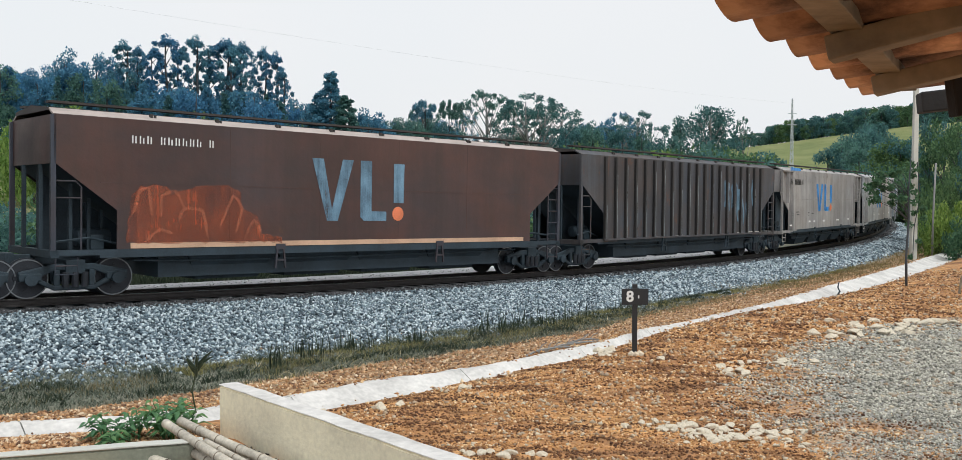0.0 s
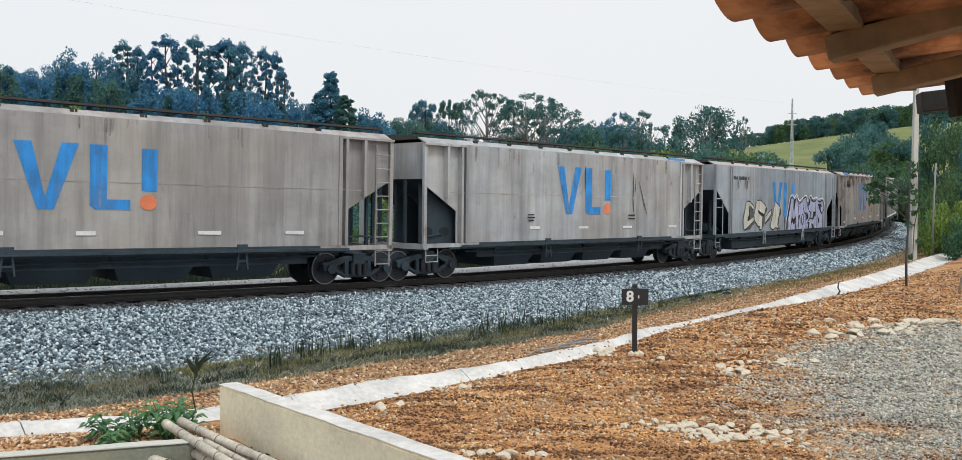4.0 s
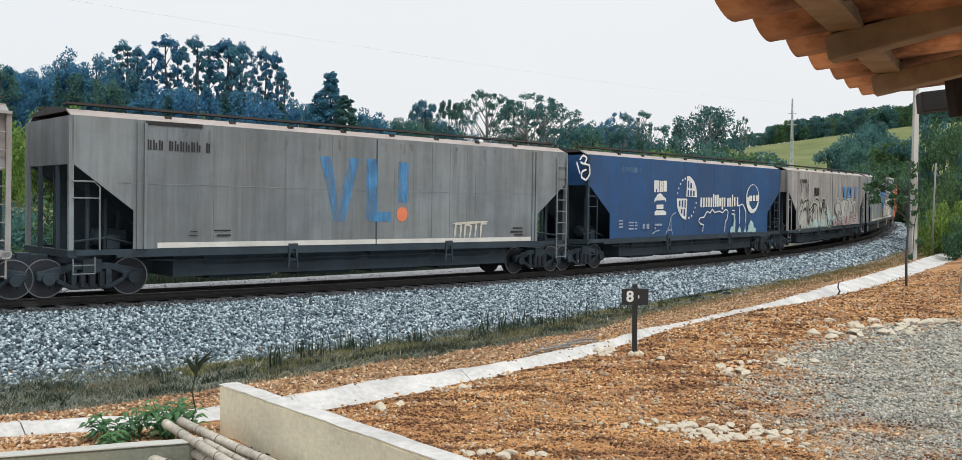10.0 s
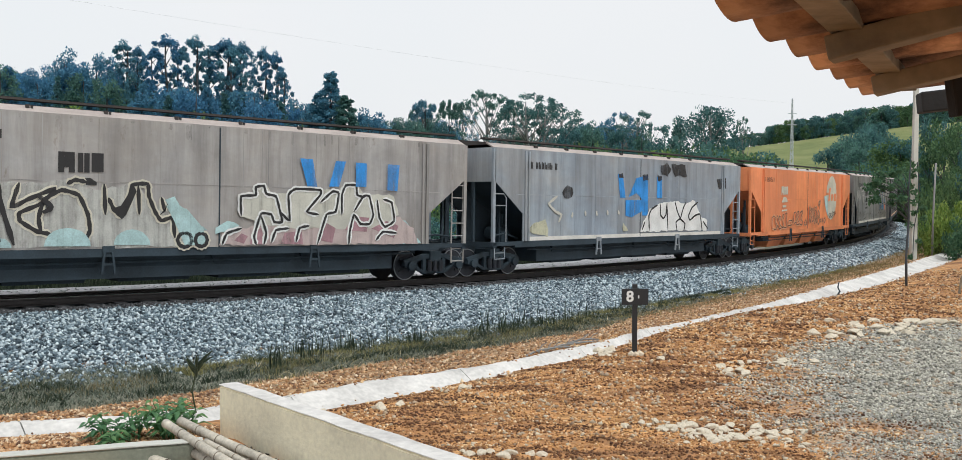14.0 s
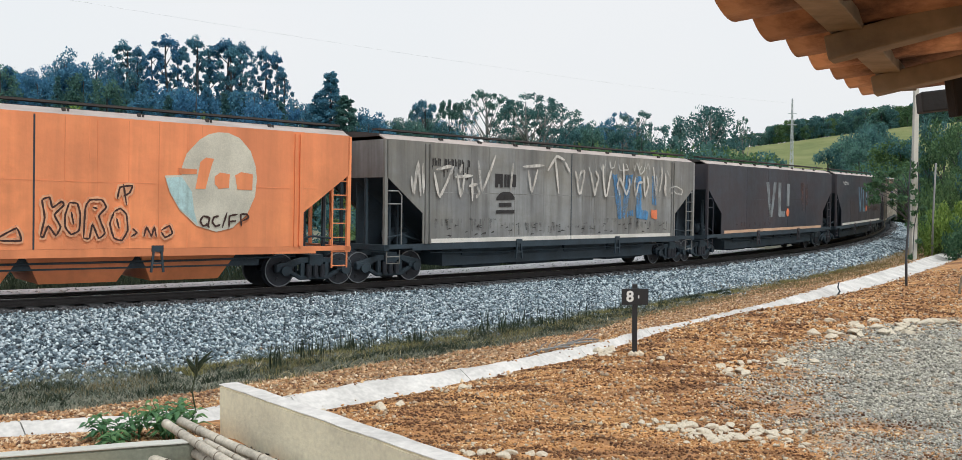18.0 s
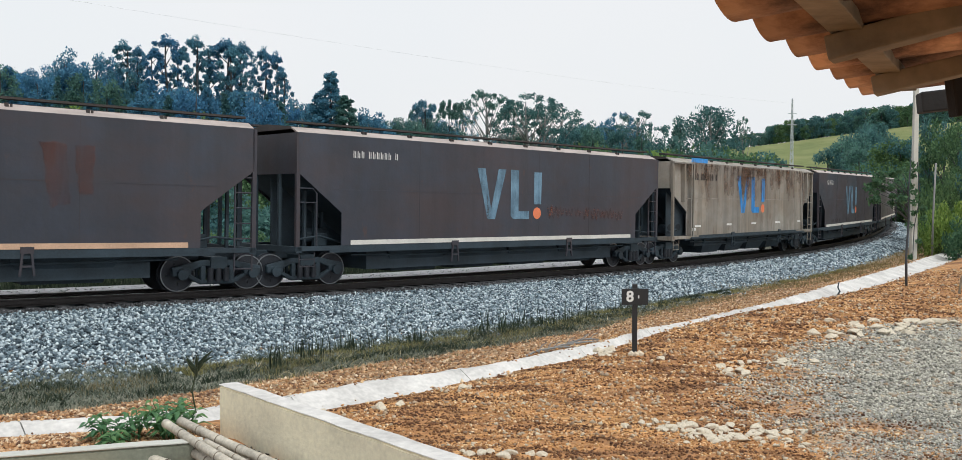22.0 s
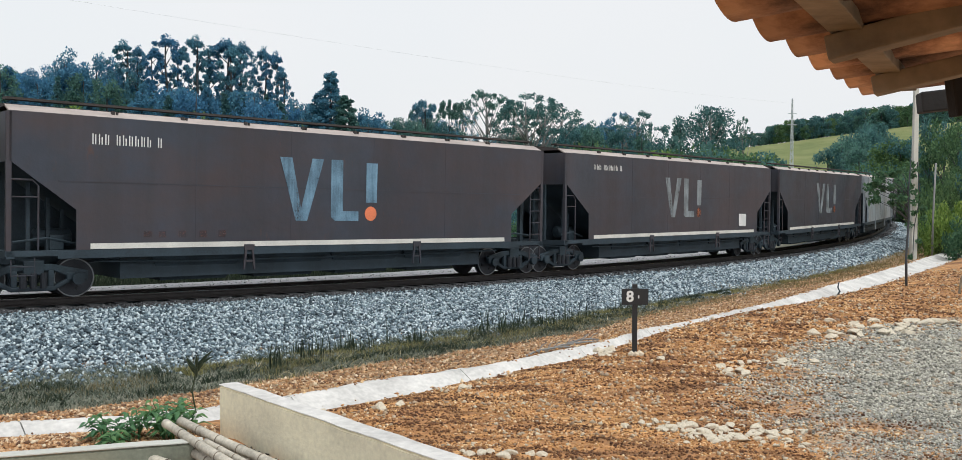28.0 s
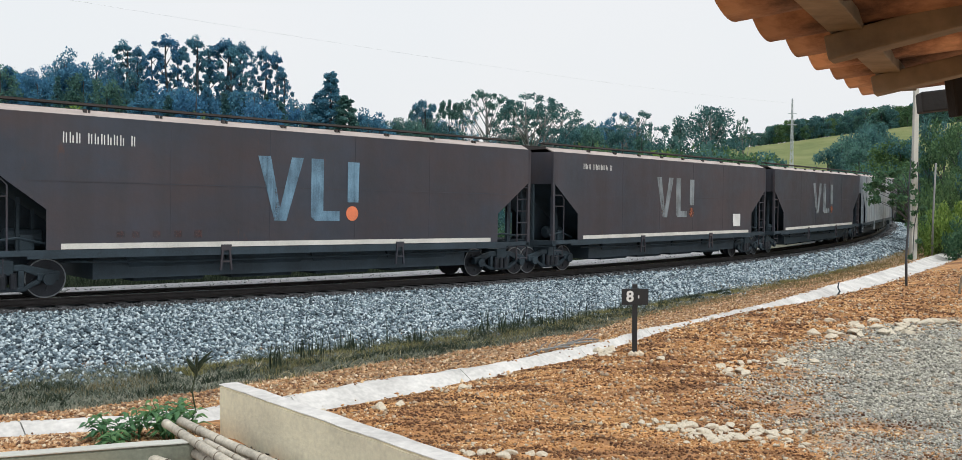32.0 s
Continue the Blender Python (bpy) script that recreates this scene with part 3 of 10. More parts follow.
def swept(name, section, s0, s1, step, material, label, category, kind="structure", closed=True, parent=None):
    """A section of (off, z) pulled along the line; off may be a function of s."""
    ss = np.arange(s0, s1 + 1e-6, step)
    k = len(section)
    vs, fs = [], []
    for s in ss:
        for o, z in section:
            vs.append(on_line(s, o(s) if callable(o) else o, z(s) if callable(z) else z))
    for i in range(len(ss) - 1):
        for j in range(k if closed else k - 1):
            a, b = i * k + j, i * k + (j + 1) % k
            fs.append((a, b, b + k, a + k))
    if closed:
        fs += [tuple(range(k)), tuple(range((len(ss) - 1) * k, len(ss) * k))]
    me = data_of(name, (vs, fs))
    bm = bmesh.new()
    bm.from_mesh(me)
    bmesh.ops.recalc_face_normals(bm, faces=bm.faces)
    bm.to_mesh(me)
    bm.free()
    ob = dress(new(name, me), material)
    if parent:
        ob.parent = parent
        return tagged(ob, label)
    return tagged(ob, label, category, kind=kind)


def ballast_top(s, o):
    """Height of the ballast over the rail head at distance o from the line."""
    t = toe(s)
    w = np.clip((o + 0.2) / (t + 0.2), 0, 1)
    return -0.2 - 0.36 * w ** 1.15


swept("ballast_bed", [(-4.9, -0.6), (-3.6, -0.3), (-2.4, -0.24), (-0.2, -0.205), (lambda s: toe(s) * 0.33, lambda s: ballast_top(s, toe(s) * 0.33) - 0.03),
      (lambda s: toe(s) * 0.66, lambda s: ballast_top(s, toe(s) * 0.66) - 0.03), (lambda s: toe(s) * 1.03, -0.74), (0, -0.95)], -40, 170, 1.5, BALLAST_BED,
      "bed of grey crushed stone under the track", "ballast")


def shoulder(s):
    return float(np.interp(s, [-10, 4, 12, 25, 36, 44, 60], [3.3, 3.35, 3.7, 4.3, 4.4, 3.4, 3.0]))


# far ballast shoulder, coloured near white to look sunlit past the train
swept("service_strip", [(lambda s: -shoulder(s) - 0.3, -0.2), (lambda s: -shoulder(s), -0.02), (-2.5, -0.05), (-2.35, -0.5), (lambda s: -shoulder(s) - 0.3, -0.7)], -40, 38, 2.0, LIT_BALLAST, "crushed stone shoulder beyond the track, coloured pale as if sunlit", "ballast")


def stone_field(name, points, sizes, material, label, category, flat=0.75, seed=1):
    """Many loose stones in one mesh: each a lopsided octahedron."""
    rng = np.random.default_rng(seed)
    n = len(points)
    base = np.array([(1, 0, 0), (0, 1, 0), (-1, 0, 0), (0, -1, 0), (0, 0, 1), (0, 0, -1)], float)
    tris = np.array([(0, 1, 4), (1, 2, 4), (2, 3, 4), (3, 0, 4), (1, 0, 5), (2, 1, 5), (3, 2, 5), (0, 3, 5)])
    v = base[None] * rng.uniform(0.65, 1.35, (n, 6, 1)) + rng.normal(0, 0.16, (n, 6, 3))
    v[:, :, 2] *= flat
    a = rng.uniform(0, 2 * np.pi, n)
    tilt = rng.normal(0, 0.5, n)
    c, s_ = np.cos(tilt), np.sin(tilt)
    y2, z2 = v[:, :, 1] * c[:, None] - v[:, :, 2] * s_[:, None], v[:, :, 1] * s_[:, None] + v[:, :, 2] * c[:, None]
    ca, sa = np.cos(a)[:, None], np.sin(a)[:, None]
    v = np.stack([v[:, :, 0] * ca - y2 * sa, v[:, :, 0] * sa + y2 * ca, z2], -1) * np.asarray(sizes)[:, None, None]
    v = (v + np.asarray(points)[:, None, :]).reshape(-1, 3)
    idx = (tris[None] + 6 * np.arange(n)[:, None, None]).ravel()
    ob = dress(new(name, fast_mesh(name, v, 3, idx)), material)
    return tagged(ob, label, category, kind="stuff")


def line_points(s, o):
    a = np.interp(s, LINE_S, LINE_A)
    return np.interp(s, LINE_S, LINE_X) + o * np.sin(a), np.interp(s, LINE_S, LINE_Y) - o * np.cos(a)


def scatter_ballast():
    rng = np.random.default_rng(4)
    pts, size, shaded = [], [], []
    for s0, s1, n, r in ((-8, 4, 34000, 0.036), (4, 16, 30000, 0.037), (16, 32, 16000, 0.05), (32, 62, 10000, 0.072), (62, 96, 7000, 0.1)):
        s = rng.uniform(s0, s1, n)
        w = rng.uniform(0, 1, n)
        o = -0.45 + w * (toe(s) + 0.45 + rng.normal(0, 0.12, n))
        x, y = line_points(s, o)
        pts.append(np.stack([x, y, rail_z(s) + ballast_top(s, o) + rng.uniform(-0.03, 0.025, n)], -1))
        size.append(r * rng.uniform(0.6, 1.35, n))
        # stones this close to the rail take the painted shadow colour
        shaded.append(o + rng.normal(0, 0.12, n) < 0.1)
    pts, size, shaded = np.concatenate(pts), np.concatenate(size), np.concatenate(shaded)
    stone_field("ballast_stones", pts[~shaded], size[~shaded], BALLAST, "loose grey crushed stones of the railway ballast", "ballast", 0.8)
    stone_field("shaded_stones", pts[shaded], size[shaded], SHADE_BALLAST, "ballast stones beside the rail, darkened as the train's shadow", "ballast", 0.8, 2)
    # stones lying about on the shoulder, in the same painted sunlit tone
    n = 1200
    s = rng.uniform(-10, 37, n)
    o = -2.45 - rng.uniform(0, 1, n) ** 0.8 * (np.interp(s, [-10, 4, 12, 25, 40, 52], [3.2, 3.2, 3.5, 4.2, 3.9, 3.0]) - 2.4)
    x, y = line_points(s, o)
    stone_field("shoulder_stones", np.stack([x, y, rail_z(s) - 0.03], -1), rng.uniform(0.01, 0.028, n), LIT_STONE, "loose stones on the far shoulder, coloured pale as if sunlit", "ballast", 0.7, 6)
    # stray stones that rolled into the weeds
    n = 1500
    s = rng.uniform(-8, 20, n)
    o = toe(s) + np.abs(rng.normal(0, 0.45, n))
    x, y = line_points(s, o)
    stone_field("stray_stones", np.stack([x, y, resting_all(x, y) + 0.02], -1), rng.uniform(0.02, 0.045, n), BALLAST, "stray grey stones among the weeds", "stones", 0.8, 5)


scatter_ballast()


def make_track():
    tr = thing("railway_track", "metre-gauge track with rusty rails on dark sleepers", "railway track", kind="structure")
    for o in (-0.89, -1.95):
        for nm, sec, m in (("rail", [(-0.055, -0.16), (0.055, -0.16), (0.055, -0.145), (0.012, -0.12), (0.012, -0.045), (0.034, -0.035), (0.034, -0.004), (-0.034, -0.004), (-0.034, -0.035), (-0.012, -0.045), (-0.012, -0.12), (-0.055, -0.145)], RAIL),
                           ("rail_head", [(-0.026, -0.004), (0.026, -0.004), (0.026, 0.0), (-0.026, 0.0)], RAIL_TOP)):
            swept(nm, [(o + q, z) for q, z in sec], -40, 150, 1.5, m, "", "", parent=tr)
    g = geom()
    box(g, -0.11, 0.11, -1.0, 1.0, -0.30, -0.165)
    me = data_of("sleeper", g, bevel=0.012)
    for s in np.arange(-14, 58, 0.62):
        p = on_line(s, -HALF_W)
        ob = dress(new("sleeper", me), SLEEPER)
        ob.parent = tr
        ob.matrix_basis = pose(*p, 0, 0, math.degrees(np.interp(s, LINE_S, LINE_A)))


# ---- the whitewashed drain ----
def make_ditch():
    ss = np.arange(-14, 60, 0.5)
    lim = [-14, *[q for q in np.arange(-12.5, 58, 2.5)]]
    dr = thing("drain", "whitewashed concrete drain channel along the yard", "drain", kind="structure")
    rng = random.Random(3)
    for a, b in zip(lim[:-1], lim[1:]):
        vs, fs = [], []
        sub = np.linspace(a + 0.006, b - 0.006, 15)
        for s in sub:
            f, n = float(ditch_far(s)), float(ditch_near(s))
            w = n - f
            wob = noise.noise((s * 0.7, 1.0, 2.0)) * 0.05
            f += noise.noise((s * 2.2, 5.0, 1.0)) * 0.07 + noise.noise((s * 6.5, 2.0, 1.0)) * 0.04
            n += noise.noise((s * 1.9, 8.0, 1.0)) * 0.1 + noise.noise((s * 7.0, 3.0, 1.0)) * 0.05
            for o, z in ((f - 0.14, -0.2), (f - 0.14 + wob, -0.05), (f, -0.04), (f + w * 0.3, -0.2), (f + w * 0.62, -0.21), (n - 0.05, 0.06 + wob), (n + 0.1, 0.06), (n + 0.1, -0.4), (f, -0.4)):
                vs.append(on_line(s, o, z))
        for i in range(len(sub) - 1):
            for j in range(9):
                p, q = i * 9 + j, i * 9 + (j + 1) % 9
                fs.append((p, p + 9, q + 9, q))
        fs += [tuple(reversed(range(9))), tuple(range(126, 135))]
        part("drain_section", (vs, fs), LIME, dr)


make_track()
make_ditch()


# ---- walls of the planting bed, bamboo ----
def wall_between(name, a, b, thick, z0, z1, material, label, bevel=0.012):
    a, b = Vector((*a, 0)), Vector((*b, 0))
    d = (b - a).normalized()
    n = Vector((-d.y, d.x, 0)) * thick
    g = geom()
    k = 40
    vs = []
    for i in range(k + 1):
        p = a.lerp(b, i / k)
        w = noise.noise((i * 0.35, 0, 4)) * 0.007 + noise.noise((i * 1.3, 3, 4)) * 0.004
        vs += [(p.x, p.y, z0), (p.x, p.y, z1 + w), (p.x + n.x, p.y + n.y, z1 + w), (p.x + n.x, p.y + n.y, z0)]
    fs = [(i * 4 + j, i * 4 + (j + 1) % 4, i * 4 + 4 + (j + 1) % 4, i * 4 + 4 + j) for i in range(k) for j in range(4)] + [(3, 2, 1, 0), (k * 4, k * 4 + 1, k * 4 + 2, k * 4 + 3)]
    put(g, vs, fs)
    me = data_of(name, g)
    bm = bmesh.new()
    bm.from_mesh(me)
    bmesh.ops.recalc_face_normals(bm, faces=bm.faces)
    bmesh.ops.bevel(bm, geom=[e for e in bm.edges if e.calc_face_angle() > 0.6], offset=bevel, segments=2, affect="EDGES")
    bm.to_mesh(me)
    bm.free()
    return tagged(dress(new(name, me), material), label, "wall", kind="structure")


wall_between("cream_garden_wall", (-2.13, 7.44), (1.0, 3.88), 0.155, -0.05, 0.65, CREAM_WALL, "low cream rendered wall with a pale worn top")
# thin paler layer: the worn top, with its brighter light painted in
wall_between("wall_coping", (-2.136, 7.446), (1.0, 3.886), 0.163, 0.652, 0.658, LIME, "thin skim on the wall's top, pale from wear and as if lit", 0.0025)
wall_between("kerb_coping", (-6.5, 5.276), (-2.046, 6.716), 0.128, 0.376, 0.387, POLE_CONC, "pale worn mortar skim on the kerb wall's top", 0.004)
wall_between("grey_kerb_wall", (-6.5, 5.28), (-2.05, 6.72), 0.12, -0.15, 0.375, GREY_WALL, "low grey concrete wall of a planting bed")


def make_bamboo():
    rng = random.Random(8)
    runs = [((-2.45, 7.1, 0.42), (-1.02, 5.43, 0.34), 0.034), ((-2.36, 7.18, 0.42), (-0.92, 5.83, 0.32), 0.036), ((-2.02, 6.7, 0.37), (-1.0, 5.7, 0.31), 0.026),
            ((-2.1, 6.71, 0.3), (-1.2, 5.82, 0.22), 0.036), ((-2.4, 6.64, 0.28), (-1.4, 6.07, 0.22), 0.036), ((-1.75, 6.6, 0.3), (-0.7, 5.6, 0.25), 0.028), ((-1.5, 6.5, 0.25), (-0.6, 5.5, 0.2), 0.03)]
    for a, b, r in runs:
        a, b = Vector(a), Vector(b)
        bamboo = thing("bamboo_pole", "dry grey-tan bamboo pole lying in the planting bed", "bamboo pole", "bamboo poles")
        n = 7
        g, h = geom(), geom()
        pts, rad = [], []
        for i in range(n * 4 + 1):
            f = i / (n * 4)
            p = a.lerp(b, f) + Vector((0, 0, 0.02 * math.sin(f * 3 + r * 90)))
            pts.append(p)
            rad.append(r * (1.0 if i % 4 else 1.06))
        tube(g, pts, rad, 12)
        part("culm", g, BAMBOO, bamboo, smooth=True)
        for i in range(1, n):
            p, q = pts[i * 4], (b - a).normalized()
            gg = geom()
            tube(gg, [p - q * 0.008, p - q * 0.004, p + q * 0.004, p + q * 0.008], [r * 1.03, r * 1.12, r * 1.12, r * 1.03], 12)
            part("node", gg, BAMBOO_NODE, bamboo, smooth=True)


make_bamboo()


# ---- number post ----
def make_sign():
    sg = thing("marker_sign", "small black marker plate with a white figure on a post", "sign", m=pose(1.98, 11.8, 0.16, 0, 0, 2))
    g = geom()
    box(g, -0.032, 0.032, -0.02, 0.02, -0.25, 0.9)
    part("post", g, SIGN_BLACK, sg, bevel=0.006)
    g = geom()
    box(g, -0.175, 0.17, -0.036, -0.021, 0.635, 0.845)
    part("plate", g, SIGN_BLACK, sg, bevel=0.005)
    cu = bpy.data.curves.new("figure", "FONT")
    cu.body, cu.size, cu.extrude = "8", 0.19, 0.0015
    cu.align_x, cu.align_y = "CENTER", "CENTER"
    cu.offset = 0.006
    tmp = new("figure_text", cu)
    bpy.context.view_layer.update()
    me = bpy.data.meshes.new_from_object(tmp.evaluated_get(bpy.context.evaluated_depsgraph_get()))
    bpy.data.objects.remove(tmp)
    me.materials.clear()
    fig = part("figure", me, SIGN_WHITE, sg, "white figure 8")
    fig.matrix_basis = pose(-0.07, -0.039, 0.74, 90, 0, 0)
    g = geom()
    box(g, 0.035, 0.05, -0.041, -0.036, 0.72, 0.76)
    part("mark", g, SIGN_WHITE, sg)
    g = geom()
    for dx, dy, dz, r in ((-0.05, -0.06, 0, 0.045), (0.06, -0.05, 0, 0.05), (0.0, -0.09, 0, 0.04)):
        tube(g, [(dx - r, dy, dz), (dx, dy, dz + 0.01), (dx + r, dy, dz)], [r * 0.3, r, r * 0.3], 7)
    part("footing", g, ROCK, sg, "pale stones round the foot")


make_sign()


# ---- poles, tower, wires ----
def make_poles():
    x, y = 18.9, 40.2
    z = resting(x, y)
    p = thing("utility_pole", "pale square concrete utility pole with creepers on it", "utility pole", m=pose(x, y, z - 0.3))
    g = geom()
    put(g, [(a * w, b * w, h) for h, w in ((0, 0.13), (9.5, 0.085)) for a, b in ((-1, -1), (1, -1), (1, 1), (-1, 1))], BOX_F)
    part("shaft", g, POLE_CONC, p, bevel=0.02)
    g = geom()
    box(g, -0.7, 0.7, -0.17, -0.08, 9.2, 9.3)
    part("crossarm", g, TIMBER, p)
    x2, y2 = 21.4, 43.6
    z2 = resting(x2, y2)
    q = thing("thin_post", "thin grey weathered post among the bushes", "post", m=pose(x2, y2, z2 - 0.2))
    g = geom()
    tube(g, [(0, 0, 0), (0.02, 0, 2.2), (0.1, 0, 4.6)], [0.05, 0.045, 0.04], 8)
    part("shaft", g, PALE_BARK, q, smooth=True)
    # lattice tower on the far pasture
    x3, y3 = 87.5, 260.0
    z3 = resting(x3, y3)
    top = 2.2 + 0.105 * 260
    t = thing("lattice_tower", "far grey steel lattice tower on the pasture", "tower", m=pose(x3, y3, z3))
    hgt = top - z3
    legs = []
    for a, b in ((-1, -1), (1, -1), (1, 1), (-1, 1)):
        g = geom()
        bar(g, (a * 0.5, b * 0.5, -0.5), (a * 0.12, b * 0.12, hgt), 0.09)
        part("leg", g, STEEL_GALV, t)
    g = geom()
    n = 9
    for i in range(n):
        z0_, z1_ = hgt * i / n, hgt * (i + 1) / n
        w0, w1 = 0.5 - 0.38 * i / n, 0.5 - 0.38 * (i + 1) / n
        for (a, b), (c, d) in (((-1, -1), (1, -1)), ((1, -1), (1, 1)), ((1, 1), (-1, 1)), ((-1, 1), (-1, -1))):
            bar(g, (a * w0, b * w0, z0_), (c * w1, d * w1, z1_), 0.07)
            bar(g, (c * w0, d * w0, z0_), (a * w1, b * w1, z1_), 0.07)
    part("bracing", g, STEEL_GALV, t)
    for k in (0.72, 0.84):
        g = geom()
        bar(g, (-1.3, 0, hgt * k), (1.3, 0, hgt * k), 0.16)
        part("crossarm", g, STEEL_GALV, t)
    # one long wire over the valley
    g = geom()
    a, b = Vector((-39, 85, 2.2 + 318 / 1500 * 85)), Vector((86, 255, 2.2 + 0.1 * 255))
    pts = []
    for i in range(41):
        f = i / 40
        q_ = a.lerp(b, f)
        q_.z -= 4.0 * 1.1 * f * (1 - f)
        pts.append(q_)
    tube(g, pts, 0.011, 5)
    w = part("overhead_wire", g, WIRE)
    tagged(w, "thin overhead wire across the pale sky", "wire", kind="structure")


make_poles()


# ---- the tiled shelter over the camera ----
EAVE_P = Vector((0.328, 1.284, 2.495))
EAVE_D = Vector((0.4965, 0.868, 0.0))
EAVE_N = Vector((0.868, -0.4965, 0.0))
PITCH = 0.2


def eave(a, t, h=0.0):
    """A point a metres along the eave, t metres in under the roof, h above the tiles' foot."""
    return EAVE_P + EAVE_D * a + EAVE_N * t + Vector((0, 0, PITCH * t + h))


def make_shelter():
    rf = thing("shelter_roof", "shelter roof of curved terracotta tiles on dark timber rafters", "roof", kind="structure")
    pitch = 0.239
    # one barrel tile, hollow side down
    def tile_mesh(r0, r1, length, thick, up, deep=1.0):
        vs, fs = [], []
        n = 17
        for k, (r, t) in enumerate(((r0, 0.0), (r1, length))):
            for q in (r, r - thick):
                for i in range(n):
                    a = math.pi * (0.04 + 0.92 * i / (n - 1))
                    vs.append((math.cos(a) * q, t, (math.sin(a) * q if up else -math.sin(a) * q) * deep))
        for i in range(n - 1):
            fs += [(i, i + 1, 2 * n + i + 1, 2 * n + i), (n + i, 3 * n + i, 3 * n + i + 1, n + i + 1), (i, n + i, n + i + 1, i + 1), (2 * n + i, 2 * n + i + 1, 3 * n + i + 1, 3 * n + i)]
        fs += [(0, 2 * n, 3 * n, n), (n - 1, 2 * n - 1, 4 * n - 1, 3 * n - 1)]
        me = data_of("tile", (vs, fs), smooth=True)
        me.set_sharp_from_angle(angle=0.9)
        return me
    cover, pan = tile_mesh(0.085, 0.07, 0.46, 0.014, True), tile_mesh(0.117, 0.12, 0.46, 0.014, False, 0.55)
    side = Matrix((tuple(EAVE_D), tuple(EAVE_N + Vector((0, 0, PITCH))), (0, 0, 1))).transposed().to_4x4()
    rng = random.Random(5)
    for row in range(5):
        for i in range(-7, 8):
            a = 1.305 + (i - 6) * pitch
            for me, da, h in ((pan, 0.0, 0.047), (cover, pitch / 2, 0.07)):
                if me is cover and i > 5:
                    continue
                p = eave(a + da, -0.02 + row * 0.37 + (0.03 if me is cover else 0.0) + rng.uniform(-0.002, 0.002), h + row * 0.006 + 0.016 * (a - 0.75))
                ob = part("tile", me, TILE, rf)
                ob.matrix_basis = Matrix.Translation(p) @ side @ pose(0, 0, 0, rng.uniform(-0.6, 0.6), 0, rng.uniform(-0.5, 0.5))
    for t in (0.115, 0.46, 0.83, 1.2, 1.57):
        g = geom()
        bar(g, eave(-1.6, t, -0.034), eave(1.36, t, -0.034), 0.055, 0.024)
        part("batten", g, TIMBER, rf, bevel=0.003)
    for a in (-1.43, -0.83, -0.23, 0.37, 0.97):
        g = geom()
        bar(g, eave(a, 0.085, -0.067), eave(a, 2.0, -0.067), 0.055, 0.042)
        part("rafter", g, TIMBER, rf, bevel=0.004)
    g = geom()
    bar(g, (1.515, 3.2, 2.52), (2.3, 3.02, 2.6), 0.09, 0.07)
    bar(g, (2.3, 3.02, 2.6), (2.66, 2.96, 2.6), 0.089, 0.069)
    part("tie_beam", g, SHADE_TIMBER, rf, bevel=0.006)
    g = geom()
    bar(g, (1.235, 2.36, 2.405), (1.2, 2.36, 2.64), 0.05, 0.06)
    part("strut", g, SHADE_TIMBER, rf, bevel=0.006)
    g = geom()
    bar(g, eave(-1.6, 1.1, -0.17), eave(2.75, 1.1, -0.17), 0.09, 0.11)
    part("beam", g, TIMBER, rf, bevel=0.006)
    g = geom()
    q = eave(0.4, 1.1, -0.22)
    box(g, q.x - 0.06, q.x + 0.06, q.y - 0.06, q.y + 0.06, 0.0, q.z)
    part("post", g, TIMBER, rf, bevel=0.008)


make_shelter()


# ---- trees ----
def leaf_mesh(name, centres, radii, per, size, seed, droop=0.0, flat=0.8, hollow=0.0):
    """Clumps of small leaves: two-triangle leaves filling each clump; hollow keeps them to its skin."""
    rng = np.random.default_rng(seed)
    c = np.repeat(np.asarray(centres, float), per, axis=0)
    r = np.repeat(np.asarray(radii, float), per)
    n = len(c)
    d = rng.normal(0, 1, (n, 3))
    d /= np.linalg.norm(d, axis=1)[:, None]
    d[:, 2] *= flat
    reach = (hollow + (1 - hollow) * rng.uniform(0, 1, n) ** 0.5) * rng.uniform(0.85, 1.15, n)
    p = c + d * (r * reach)[:, None]
    p[:, 2] -= droop * r * rng.uniform(0, 1, n)
    u = rng.normal(0, 1, (n, 3))
    u /= np.linalg.norm(u, axis=1)[:, None]
    w = np.cross(u, rng.normal(0, 1, (n, 3)))
    w /= np.linalg.norm(w, axis=1)[:, None] + 1e-9
    ln = (size * rng.uniform(0.6, 1.5, n))[:, None]
    a, b, e, f = p - u * ln, p + w * ln * 0.5, p + u * ln, p - w * ln * 0.5
    v = np.stack([a, b, e, f], 1).reshape(-1, 3)
    return fast_mesh(name, v, 4, np.arange(4 * n))


